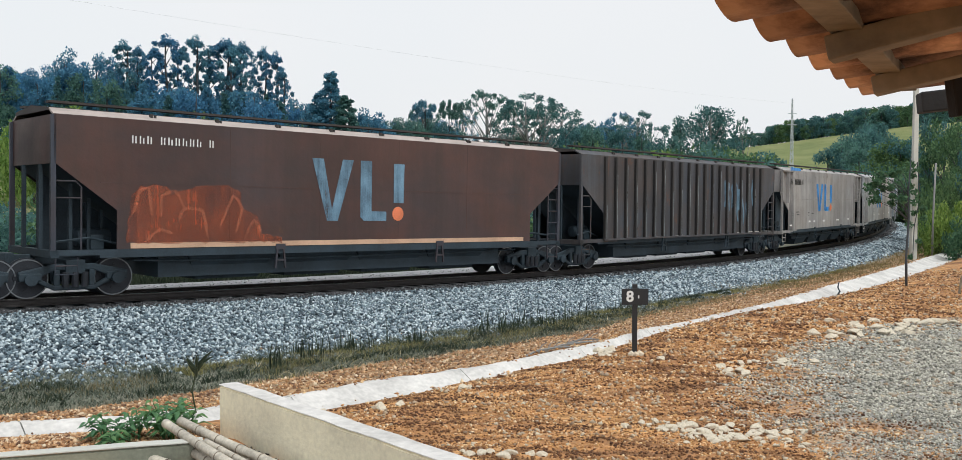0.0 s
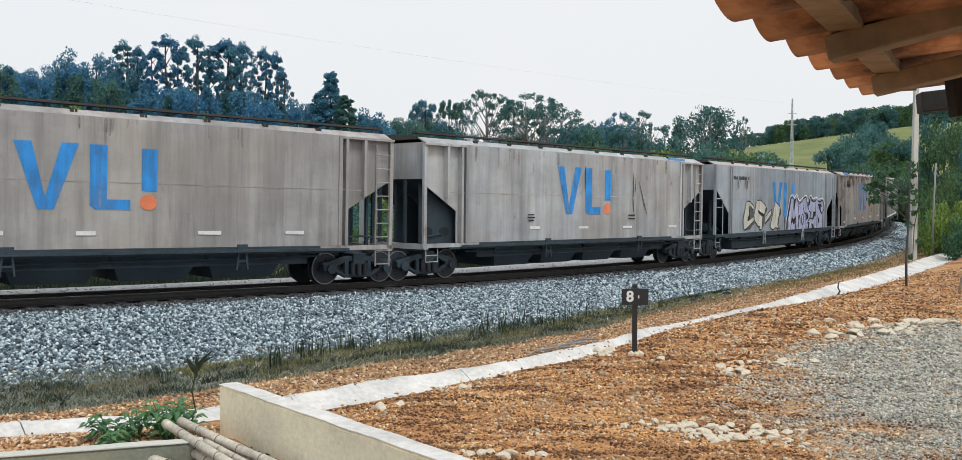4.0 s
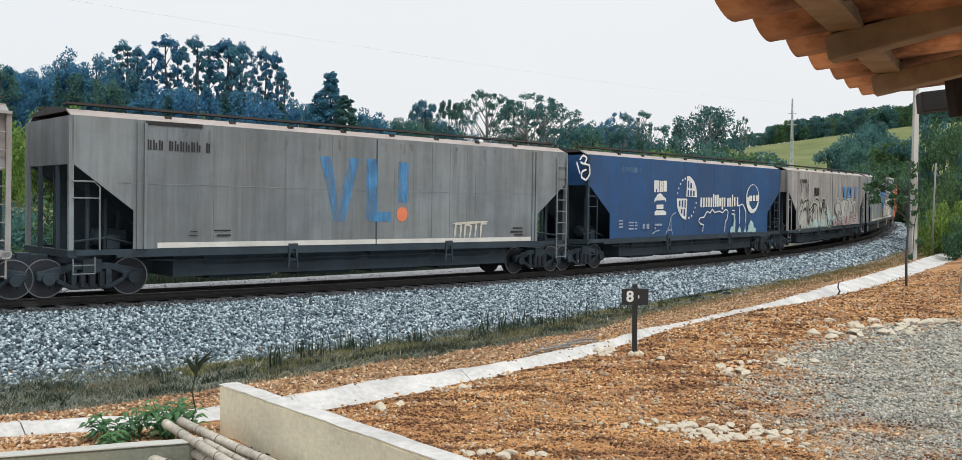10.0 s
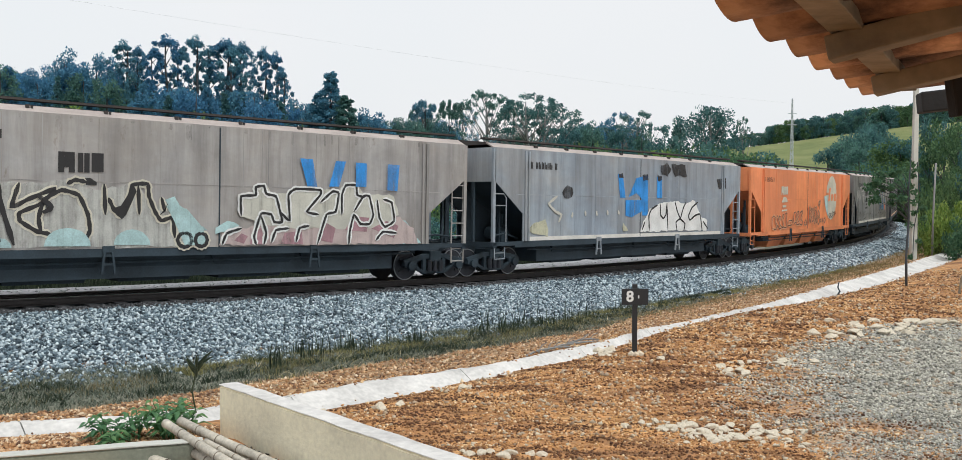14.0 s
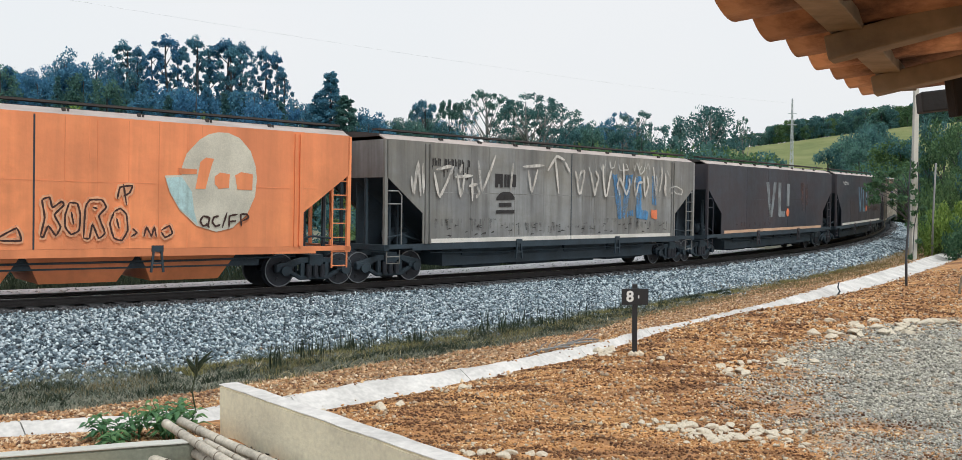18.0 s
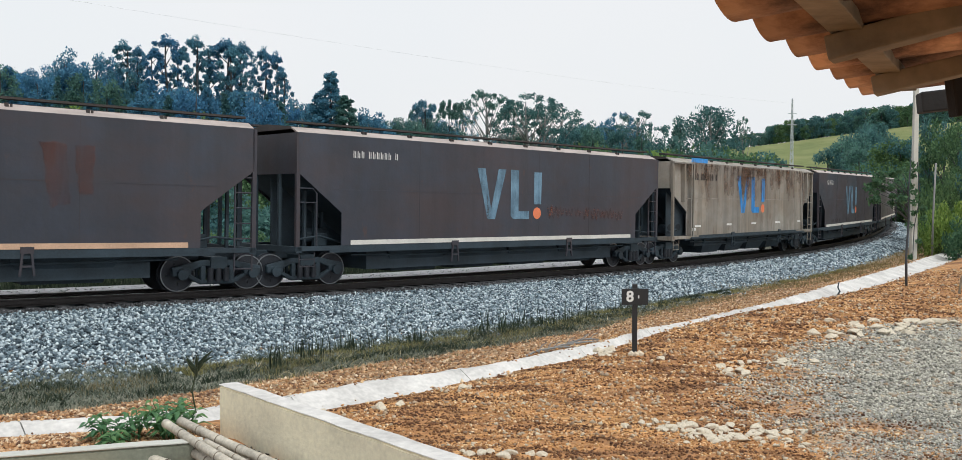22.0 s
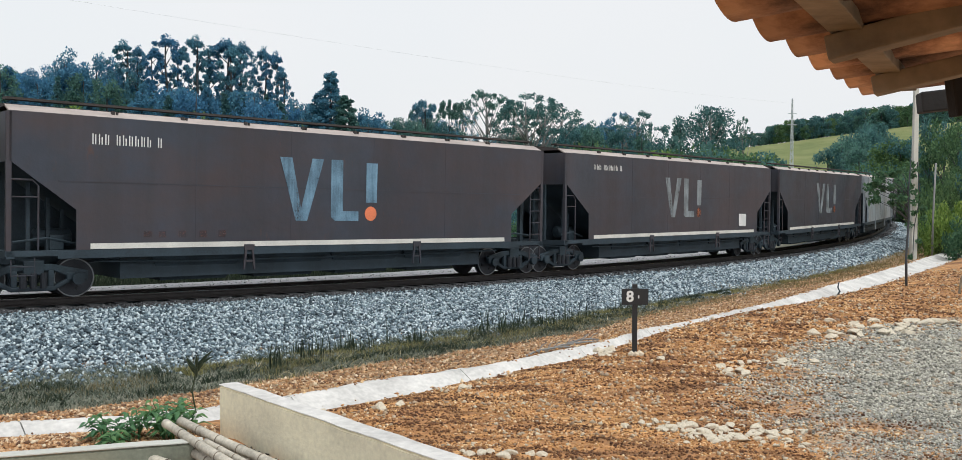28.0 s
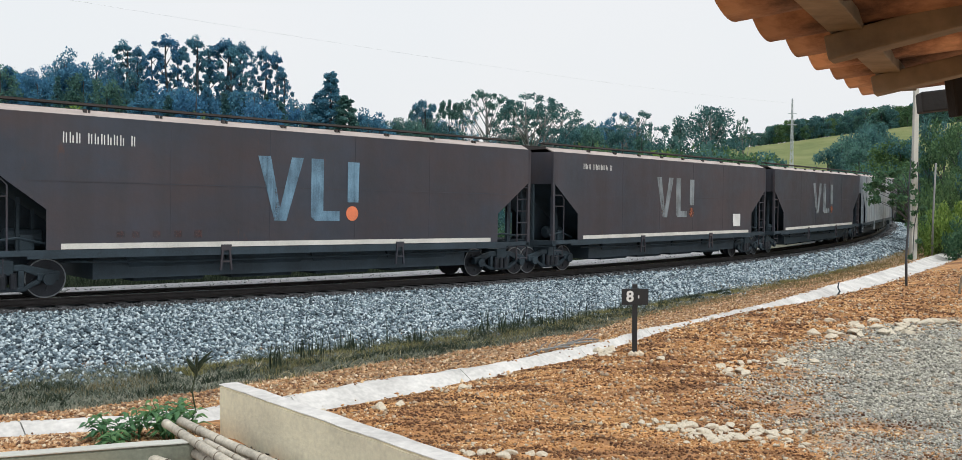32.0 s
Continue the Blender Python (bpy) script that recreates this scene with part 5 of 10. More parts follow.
def make_wagon(kind, L, paint, label, trim=None, under=None, ribs=None, stripe=None, pale_roof=True, posts=True, tall_ladder=False):
    """kind: smooth (plain sides), frame (framed ends), rib (ribbed sides). Front end at -x, near side at -y."""
    h, W = L / 2, HALF_W
    wg = thing("hopper_wagon", label, "freight wagon", "wagons of the train")
    trim = trim or paint
    under = under or UNDER
    out = side_outline(L, kind)
    for y0, y1 in ((-W, -W + 0.03), (W - 0.03, W)):
        if kind != "frame":
            part("side_sheet", cached(("side_sheet", kind, L, y0), lambda g: prism(g, out, y0, y1)), paint, wg)
            continue
        part("side_sheet", cached(("side_sheet", kind, L, y0), lambda g: box(g, -h + 1.6, h - 1.6, y0, y1, 1.06, 3.88)), paint, wg)
        back = 0.13 if y0 < 0 else -0.13
        for e in (-1, 1):
            bay = [(e * (h - 1.62), 1.06), (e * (h - 1.36), 1.06), (e * (h - 1.36), 1.97), (e * (h - 0.06), 2.74), (e * (h - 0.06), 3.87), (e * (h - 1.62), 3.87)]
            part("bay_sheet", cached(("bay_sheet", L, e, y0), lambda g: prism(g, bay if e > 0 else bay[::-1], y0 + back, y1 + back)), paint, wg)
    # horizontal weld seam and lower flange
    def seams(g):
        box(g, -h + 1.0, h - 1.0, -W - 0.006, -W + 0.002, 2.48, 2.5)
        if kind == "smooth":
            for x in np.linspace(-h + 1.6 + 2.4, h - 1.6 - 2.4, 4):
                box(g, x - 0.006, x + 0.006, -W - 0.005, -W + 0.002, 1.25, 3.85)
    if kind != "rib":
        part("weld_seam", cached(("weld_seam", kind, L), seams), paint, wg)
    if kind == "smooth" and paint not in (BROWN, BROWN_RED, BLUE):
        part("panel_joint", cached(("panel_joint", L), lambda g: box(g, 0.14, 0.175, -W - 0.009, -W + 0.002, 1.06, 3.84)), UNDER, wg)
        for k in range(7):
            x = (0.75 + 0.66 * k) if k < 5 else -2.6 - 1.9 * (k - 5)
            part("panel_joint", cached(("fine_joint", L, k), lambda g: box(g, x, x + 0.012, -W - 0.007, -W + 0.002, 1.06, 3.84)), paint, wg)
    # end walls above the slope, and the slope sheets
    for e in (-1, 1):
        x = e * (h - 0.06)
        part("end_sheet", cached(("end_sheet", L, e), lambda g: box(g, min(x, x - e * 0.04), max(x, x - e * 0.04), -W + 0.032, W - 0.032, 2.86, 3.88)), paint, wg)
        def slope(g):
            a, b = (e * (h - 0.1), 2.88), (e * (h - 2.9), 0.95)
            o = [a, b, (b[0] - e * 0.05, b[1] + 0.02), (a[0] - e * 0.05, a[1] + 0.05)]
            inset = 0.165 if kind == "frame" else 0.033
            prism(g, o if e < 0 else o[::-1], -W + inset, W - inset)
        part("slope_sheet", cached(("slope_sheet", kind, L, e), slope), under, wg)
        for k, (dx, top) in enumerate(((0.5, 2.45), (0.95, 2.15), (1.3, 1.9))):
            if kind != "frame" or e > 0:
                part("stanchion", cached(("stanchion", L, e, k), lambda g: box(g, min(e * (h - dx), e * (h - dx - 0.07)), max(e * (h - dx), e * (h - dx - 0.07)), -W + 0.42 + 0.2 * k, -W + 0.5 + 0.2 * k, 0.98, top)), UNDER, wg)
        part("brake_rod", cached(("brake_rod", L, e), lambda g: tube(g, [(e * (h - 0.2), -W + 0.3, 1.22), (e * (h - 0.9), -W + 0.34, 1.3), (e * (h - 1.7), -W + 0.5, 1.12)], 0.028, 6)), DARK_STEEL, wg)
        part("valve_box", cached(("valve_box", L, e), lambda g: box(g, min(e * (h - 1.0), e * (h - 1.3)), max(e * (h - 1.0), e * (h - 1.3)), -W + 0.55, -W + 0.85, 1.02, 1.36), bevel=0.03), DARK_STEEL, wg)
        part("end_platform", cached(("end_platform", L, e), lambda g: [box(g, min(e * (h + 0.02), e * (h - 2.2)), max(e * (h + 0.02), e * (h - 2.2)), -W + 0.0, -W + 0.12, 0.94, 1.055),
             box(g, min(e * (h + 0.02), e * (h - 2.2)), max(e * (h + 0.02), e * (h - 2.2)), W - 0.12, W, 0.94, 1.055), box(g, min(e * h, e * (h - 0.16)), max(e * h, e * (h - 0.16)), -W, W, 0.9, 1.05)]), under if kind == "smooth" else trim, wg)
        for y in (-W + 0.045, W - 0.045):
            part("corner_post", cached(("corner_post", L, e, y), lambda g: box(g, min(e * h, e * (h - 0.1)), max(e * h, e * (h - 0.1)), y - 0.045, y + 0.045, 1.055, 3.86)), trim, wg)
        for y in (-0.55, 0.55):
            part("end_post", cached(("end_post", L, e, y), lambda g: box(g, min(e * (h - 0.02), e * (h - 0.1)), max(e * (h - 0.02), e * (h - 0.1)), y - 0.04, y + 0.04, 1.05, 2.86)), under, wg)
        # hand rails and ladder on the near corner
        def rails(g):
            x0, x1 = e * (h - 0.05), e * (h - 0.62)
            y = -W + (-0.045 if tall_ladder else 0.04)
            if e < 0:
                tube(g, [(x0, y, 2.5), (e * (h - 0.5), y, 2.5), (x1, y, 2.38), (x1, y, 1.05)], 0.02, 6)
                tube(g, [(x0, y, 2.15), (x1, y, 2.15)], 0.016, 6)
            else:
                for xx in (e * (h - 0.08), e * (h - 0.52)):
                    bar(g, (xx, y, 0.5), (xx, y, 3.7 if kind != "smooth" or tall_ladder else 2.9), 0.035)
        if kind != "frame" or e > 0:
            part("handrail" if e < 0 else "ladder", cached(("rail", kind, L, e, tall_ladder), rails), trim, wg)
        if e > 0:
            for k in range(7 if kind == "smooth" and not tall_ladder else 9):
                def rung(g):
                    z = 0.55 + 0.36 * k
                    y = -W + (-0.045 if tall_ladder else 0.035)
                    tube(g, [(h - 0.52, y, z), (h - 0.08, y, z)], 0.017, 5)
                part("rung", cached(("rung", L, k, tall_ladder), rung), trim, wg)
        else:
            for k in range(2):
                part("step", cached(("step", L, k), lambda g: tube(g, [(-h + 0.1, -W + 0.03, 0.9 - 0.02), (-h + 0.1, -W + 0.03, 0.55 + 0.18 * k), (-h + 0.55, -W + 0.03, 0.55 + 0.18 * k), (-h + 0.55, -W + 0.03, 0.9)], 0.016, 5)), trim, wg)
        # coupler, brake cylinder
        part("coupler", cached(("coupler", L, e), lambda g: [box(g, min(e * (h - 0.3), e * (h + 0.42)), max(e * (h - 0.3), e * (h + 0.42)), -0.09, 0.09, 0.72, 0.92), box(g, min(e * (h + 0.34), e * (h + 0.54)), max(e * (h + 0.34), e * (h + 0.54)), -0.16, 0.16, 0.66, 0.96)], bevel=0.02), DARK_STEEL, wg)
    for e in (-1,):
        def web(g):
            o = [(e * (h - 0.16), 1.0), (e * (h - 2.7), 1.0), (e * (h - 0.16), 2.74)]
            prism(g, o if e < 0 else o[::-1], -0.03, 0.03)
        part("end_web", cached(("end_web", L, e), web), UNDER, wg)
        if kind == "frame":
            plate = [(-h + 0.12, 1.05), (-h + 1.75, 1.05), (-h + 1.75, 1.75), (-h + 0.12, 2.74)]
            pl = part("end_plate", cached(("end_plate", L), lambda g: prism(g, plate, -W + 0.36, -W + 0.38)), UNDER, wg)
            for k, x in enumerate((-h + 0.45, -h + 1.1)):
                part("plate_hole", cached(("plate_hole", L, k), lambda g: prism(g, [(x + 0.2 * math.cos(a), 1.38 + 0.13 * math.sin(a)) for a in (2 * math.pi * i / 14 for i in range(14))], -W + 0.352, -W + 0.358)), HOLE, pl)
    part("brake_cylinder", cached(("brake_cylinder", L), lambda g: tube(g, [(-h + 0.75, -0.5, 1.3), (-h + 0.8, -0.5, 1.3), (-h + 1.5, -0.5, 1.3), (-h + 1.55, -0.5, 1.3)], [0.12, 0.2, 0.2, 0.1], 12), smooth=False), DARK_STEEL, wg)
    part("centre_sill", cached(("centre_sill", L), lambda g: box(g, -h + 0.05, h - 0.05, -0.22, 0.22, 0.72, 1.0)), UNDER, wg)
    for y0, y1 in ((-W + 0.004, -W + 0.1), (W - 0.1, W - 0.004)):
        part("side_sill", cached(("side_sill", L, y0), lambda g: box(g, -h + 1.0, h - 1.0, y0, y1, 0.88, 1.058)), under, wg)
    # hopper chutes under the floor
    n = 4
    step = (L - 6.0) / n
    for k in range(n):
        def chute(g):
            c = -h + 3.0 + step * (k + 0.5)
            a, b = step * 0.5, step * 0.34
            put(g, [(c - a, -W + 0.12, 1.0), (c + a, -W + 0.12, 1.0), (c + a, W - 0.12, 1.0), (c - a, W - 0.12, 1.0), (c - b, -0.95, 0.3), (c + b, -0.95, 0.3), (c + b, 0.95, 0.3), (c - b, 0.95, 0.3)],
                [(0, 1, 2, 3), (7, 6, 5, 4), (4, 5, 1, 0), (5, 6, 2, 1), (6, 7, 3, 2), (7, 4, 0, 3)])
        part("chute", cached(("chute", L, k), chute), under, wg)
    base = 0.6 if kind == "frame" or under is not UNDER else 0.39
    part("hopper_base", cached(("hopper_base", L, base), lambda g: box(g, -h + 2.4, h - 2.4, -1.12, 1.12, base, 0.98)), UNDER, wg)
    for x in (-h + 5.35, -h + 10.45):
        def hanger(g):
            y = -W - 0.01
            box(g, x - 0.13, x + 0.13, y - 0.02, y + 0.06, 0.98, 1.12)
            for dx in (-0.11, 0.11):
                bar(g, (x + dx * 0.8, y, 0.98), (x + dx * 1.25, y, 0.52), 0.045)
            bar(g, (x - 0.1, y, 0.72), (x + 0.1, y, 0.72), 0.04)
        part("gate_bracket", cached(("gate_bracket", L, round(x, 2)), hanger), trim if kind == "smooth" and trim in (GREY_COOL, BROWN) else DARK_STEEL, wg)
    part("air_pipe", cached(("air_pipe", L), lambda g: tube(g, [(-h + 1.8, -W + 0.2, 0.8), (-h + 4, -W + 0.2, 0.74), (h - 4, -W + 0.2, 0.76), (h - 1.8, -W + 0.2, 0.8)], 0.025, 6)), DARK_STEEL, wg)
    # roof
    def eaves(g):
        for s_ in (-1, 1):
            o = [(s_ * W, 3.86), (s_ * (W - 0.36), 4.03), (s_ * (W - 0.36), 3.99), (s_ * (W - 0.03), 3.83)]
            put(g, [(x, y, z) for x in (-h + 0.06, h - 0.06) for y, z in o], [(0, 1, 5, 4), (1, 2, 6, 5), (2, 3, 7, 6), (3, 0, 4, 7), (0, 3, 2, 1), (4, 5, 6, 7)] if s_ > 0 else [(4, 5, 1, 0), (5, 6, 2, 1), (6, 7, 3, 2), (7, 4, 0, 3), (1, 2, 3, 0), (7, 6, 5, 4)])
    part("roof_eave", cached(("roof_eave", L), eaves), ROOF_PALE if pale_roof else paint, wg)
    def roof(g):
        o = [(-W + 0.36, 3.97), (-W + 0.36, 4.04), (0, 4.14), (W - 0.36, 4.04), (W - 0.36, 3.97)]
        put(g, [(x, y, z) for x in (-h + 0.03, h - 0.03) for y, z in o], [(0, 1, 6, 5), (1, 2, 7, 6), (2, 3, 8, 7), (3, 4, 9, 8), (4, 0, 5, 9), (4, 3, 2, 1, 0), (5, 6, 7, 8, 9)])
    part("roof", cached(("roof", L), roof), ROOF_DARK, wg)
    part("running_board", cached(("running_board", L), lambda g: [box(g, -h + 0.1, h - 0.1, y - 0.12, y + 0.12, 4.14, 4.19) for y in (-W + 0.55, W - 0.55)]), ROOF_DARK, wg)
    for k, x in enumerate(np.linspace(-h + 2.2, h - 2.2, 8)):
        part("hatch_latch", cached(("hatch_latch", L, k), lambda g: [box(g, x - 0.04, x + 0.03, -W + 0.2, -W + 0.27, 3.96, 4.04), box(g, x + 0.06, x + 0.1, -W + 0.2, -W + 0.25, 3.96, 4.02)]), ROOF_DARK, wg)
    if kind == "smooth" and posts:
        for e in (-1, 1):
            for y in (-1, 1):
                part("body_post", cached(("body_post", L, e, y), lambda g: [box(g, min(e * (h - 1.42), e * (h - 1.5)), max(e * (h - 1.42), e * (h - 1.5)), min(y * W, y * (W + 0.05)), max(y * W, y * (W + 0.05)), 1.06, 3.82),
                     box(g, min(e * (h - 1.58), e * (h - 1.64)), max(e * (h - 1.58), e * (h - 1.64)), min(y * W, y * (W + 0.05)), max(y * W, y * (W + 0.05)), 1.06, 3.82)]), trim, wg)
    if kind == "frame":
        for e in (-1, 1):
            for a, b in ((0.86, 0.94), (1.42, 1.5), (1.6, 1.7)):
                def post(g):
                    box(g, min(e * (h - a), e * (h - b)), max(e * (h - a), e * (h - b)), -W - 0.04, -W + 0.129, (2.86 - 0.6 * a) if a < 1 else 1.06, 3.8)
                part("body_post", cached(("frame_post", L, e, a), post), trim, wg)
            part("top_rail", cached(("top_rail", L, e), lambda g: box(g, min(e * h, e * (h - 1.7)), max(e * h, e * (h - 1.7)), -W - 0.045, -W + 0.129, 3.8, 3.856)), trim, wg)
        part("walkway", cached(("walkway", L), lambda g: [box(g, -h + 1.4, h - 1.4, -W - 0.1, -W + 0.02, 0.93, 0.95), box(g, -h + 1.4, h - 1.4, -W - 0.1, -W - 0.07, 0.95, 1.0)]), DARK_STEEL, wg)
    if kind == "rib":
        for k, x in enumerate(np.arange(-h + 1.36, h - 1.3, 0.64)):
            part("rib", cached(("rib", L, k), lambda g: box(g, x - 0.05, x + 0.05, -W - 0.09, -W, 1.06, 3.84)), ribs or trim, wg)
            # pale strip on the rib's rear edge: a painted highlight of varied height
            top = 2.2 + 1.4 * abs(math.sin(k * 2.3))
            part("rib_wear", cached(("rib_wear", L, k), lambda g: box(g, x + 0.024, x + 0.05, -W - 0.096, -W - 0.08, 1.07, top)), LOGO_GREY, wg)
        part("lower_flange", cached(("lower_flange", L), lambda g: box(g, -h + 1.3, h - 1.3, -W - 0.1, -W + 0.02, 1.0, 1.057)), trim, wg)
    if stripe:
        a, b, m = stripe
        part("stripe", cached(("stripe", L, a, b), lambda g: box(g, -h + a, h - b, -W - 0.008, -W, 1.07, 1.19)), m, wg)
    bogies = [make_bogie(wg, -h + 0.72, "a"), make_bogie(wg, h - 0.72, "b")]
    return wg, bogies


# markings: flat paint lying on the near side; x from the front end, z over the rail
def shape(g, L, outline, deep=0.011):
    """One flat painted patch, given counter-clockwise."""
    h = L / 2
    area = sum(a[0] * b[1] - b[0] * a[1] for a, b in zip(outline, outline[1:] + outline[:1]))
    o = outline if area > 0 else outline[::-1]
    put(g, [(x - h, -HALF_W - deep, z) for x, z in o], [tuple(range(len(o)))])


def stroke(g, L, pts, w, deep=0.015):
    """A painted line of width w curving through points, its ends rounded off."""
    h = L / 2
    if len(pts) > 1:
        out = []
        for i in range(len(pts) - 1):
            p0, p1, p2, p3 = (Vector(pts[max(0, min(len(pts) - 1, j))]) for j in (i - 1, i, i + 1, i + 2))
            for f in (0.0, 0.17, 0.33, 0.5, 0.67, 0.83):
                c = 0.5 * (2 * p1 + (p2 - p0) * f + (2 * p0 - 5 * p1 + 4 * p2 - p3) * f * f + (3 * p1 - p0 - 3 * p2 + p3) * f ** 3)
                out.append(tuple(p1.lerp(p2, f).lerp(c, 0.4)))
        pts = out + [tuple(pts[-1])]
    left, right = [], []
    m = len(pts) - 1
    wide = [w * (0.35 if i in (0, m) else 0.8 if i in (1, m - 1) else 1.0 + 0.14 * math.sin(i * 1.7 + pts[0][0] * 5)) for i in range(m + 1)]
    for i, p in enumerate(pts):
        a, b = pts[max(i - 1, 0)], pts[min(i + 1, len(pts) - 1)]
        dx, dz = b[0] - a[0], b[1] - a[1]
        n = math.hypot(dx, dz) or 1
        w = wide[i]
        left.append((p[0] - dz / n * w / 2 - h, p[1] + dx / n * w / 2))
        right.append((p[0] + dz / n * w / 2 - h, p[1] - dx / n * w / 2))
    k = len(pts)
    y = -HALF_W - deep
    put(g, [(x, y, z) for x, z in left] + [(x, y, z) for x, z in right], [(i, k + i, k + i + 1, i + 1) for i in range(k - 1)])


def paint_on(wg, name, material, draw, label=""):
    g = geom()
    draw(g)
    return part(name, g, material, wg, label)


def company_mark(wg, L, x, z, k, blue, dot=None, kz=None):
    """The railway's mark as bare shapes: slanted bars, an angle, an upright bar and a round dot. x, z: its lower left; k: its scale."""
    kz = kz or k
    dot = dot or LOGO_ORANGE
    for pts in ([(0, 1.56), (0.34, 1.56), (0.6, 0.3), (0.6, 0.0), (0.45, 0.0)], [(0.92, 1.56), (1.26, 1.56), (0.78, 0.0), (0.602, 0.0), (0.602, 0.3)],
                [(1.48, 1.56), (1.84, 1.56), (1.84, 0.25), (2.33, 0.247), (2.33, 0.0), (1.6, 0.0), (1.48, 0.1)], [(2.57, 1.52), (2.93, 1.52), (2.91, 0.48), (2.57, 0.48)]):
        paint_on(wg, "mark_bar", blue, lambda g: shape(g, L, [(x + a * k, z + b * kz) for a, b in pts]), "blue painted bar of a mark")
    paint_on(wg, "mark_dot", dot, lambda g: shape(g, L, [(x + 2.72 * k + 0.19 * k * math.cos(a), z + 0.19 * kz + 0.19 * kz * math.sin(a)) for a in (2 * math.pi * i / 20 for i in range(20))]), "orange dot of a mark")


def number_bars(wg, L, x, z, w, hgt, material, groups=(3, 6, 1)):
    """The wagon's number as plain bars."""
    u = w / (sum(groups) + 0.8 * (len(groups) - 1))
    thick = 0.31 if material is PAINT_BLACK else 0.19
    p = x
    for n in groups:
        for i in range(n):
            paint_on(wg, "number_bar", material, lambda g: [shape(g, L, [(p + a * u, z), (p + (a + thick) * u, z), (p + (a + thick) * u, z + hgt * b), (p + a * u, z + hgt * b)]) for a, b in ((0.1, 0.9), (0.52, 0.84 - 0.2 * (i % 2)))])
            p += u
        p += 0.8 * u


LAYERS = {}


def ragged(o, seed, k=0.035):
    """A sprayed outline: its edges wander a little."""
    rng = random.Random(seed)
    out = []
    for a, b in zip(o, o[1:] + o[:1]):
        n = max(1, int(math.hypot(b[0] - a[0], b[1] - a[1]) / 0.12))
        for i in range(n):
            f = i / n
            out.append((a[0] + (b[0] - a[0]) * f + rng.uniform(-k, k), max(1.06, a[1] + (b[1] - a[1]) * f + rng.uniform(-k, k))))
    return out


SPRAYED = ("graffiti_fill", "graffiti_base", "pink_base", "graffiti_letter", "graffiti_glow", "mint_shape", "lilac_graffiti", "faded_mark", "orange_patch", "pale_patch", "rust_stain", "rust_dash", "smear", "mint_tag", "faded_patch", "graffiti_shadow")


def patches(i, name, material, label, *outlines):
    """Painted patches on wagon i, each coat 4 mm over the last."""
    w, L = mark(i)
    LAYERS[i] = LAYERS.get(i, 3) + 1
    deep = LAYERS[i] * 0.004
    for k, o in enumerate(outlines):
        paint_on(w, name, material, lambda g: shape(g, L, ragged(list(o), k + i * 7) if name in SPRAYED else list(o), deep + k * 0.0004), label)


def drips(i, name, material, label, x0, x1, z, longest, n, seed, w0=0.04, w1=0.16):
    """Stains that have run down from a height z, joined in one coat."""
    w, L = mark(i)
    LAYERS[i] = LAYERS.get(i, 3) + 1
    deep = LAYERS[i] * 0.004
    rng = random.Random(seed)
    g = geom()
    for k in range(n):
        x = rng.uniform(x0, x1)
        ln = longest * rng.uniform(0.15, 1.0) ** 1.4
        stroke(g, L, [(x, z), (x + rng.uniform(-0.02, 0.02), z - ln * 0.5), (x + rng.uniform(-0.02, 0.02), z - ln)], rng.uniform(w0, w1), deep + k * 0.0001)
    tagged(part(name, g, material, w), label, kind="stuff")


def strokes(i, name, material, width, label, *runs):
    w, L = mark(i)
    LAYERS[i] = LAYERS.get(i, 3) + 1
    deep = LAYERS[i] * 0.004
    for k, r in enumerate(runs):
        paint_on(w, name, material, lambda g: stroke(g, L, list(r), width, deep + k * 0.0004), label)


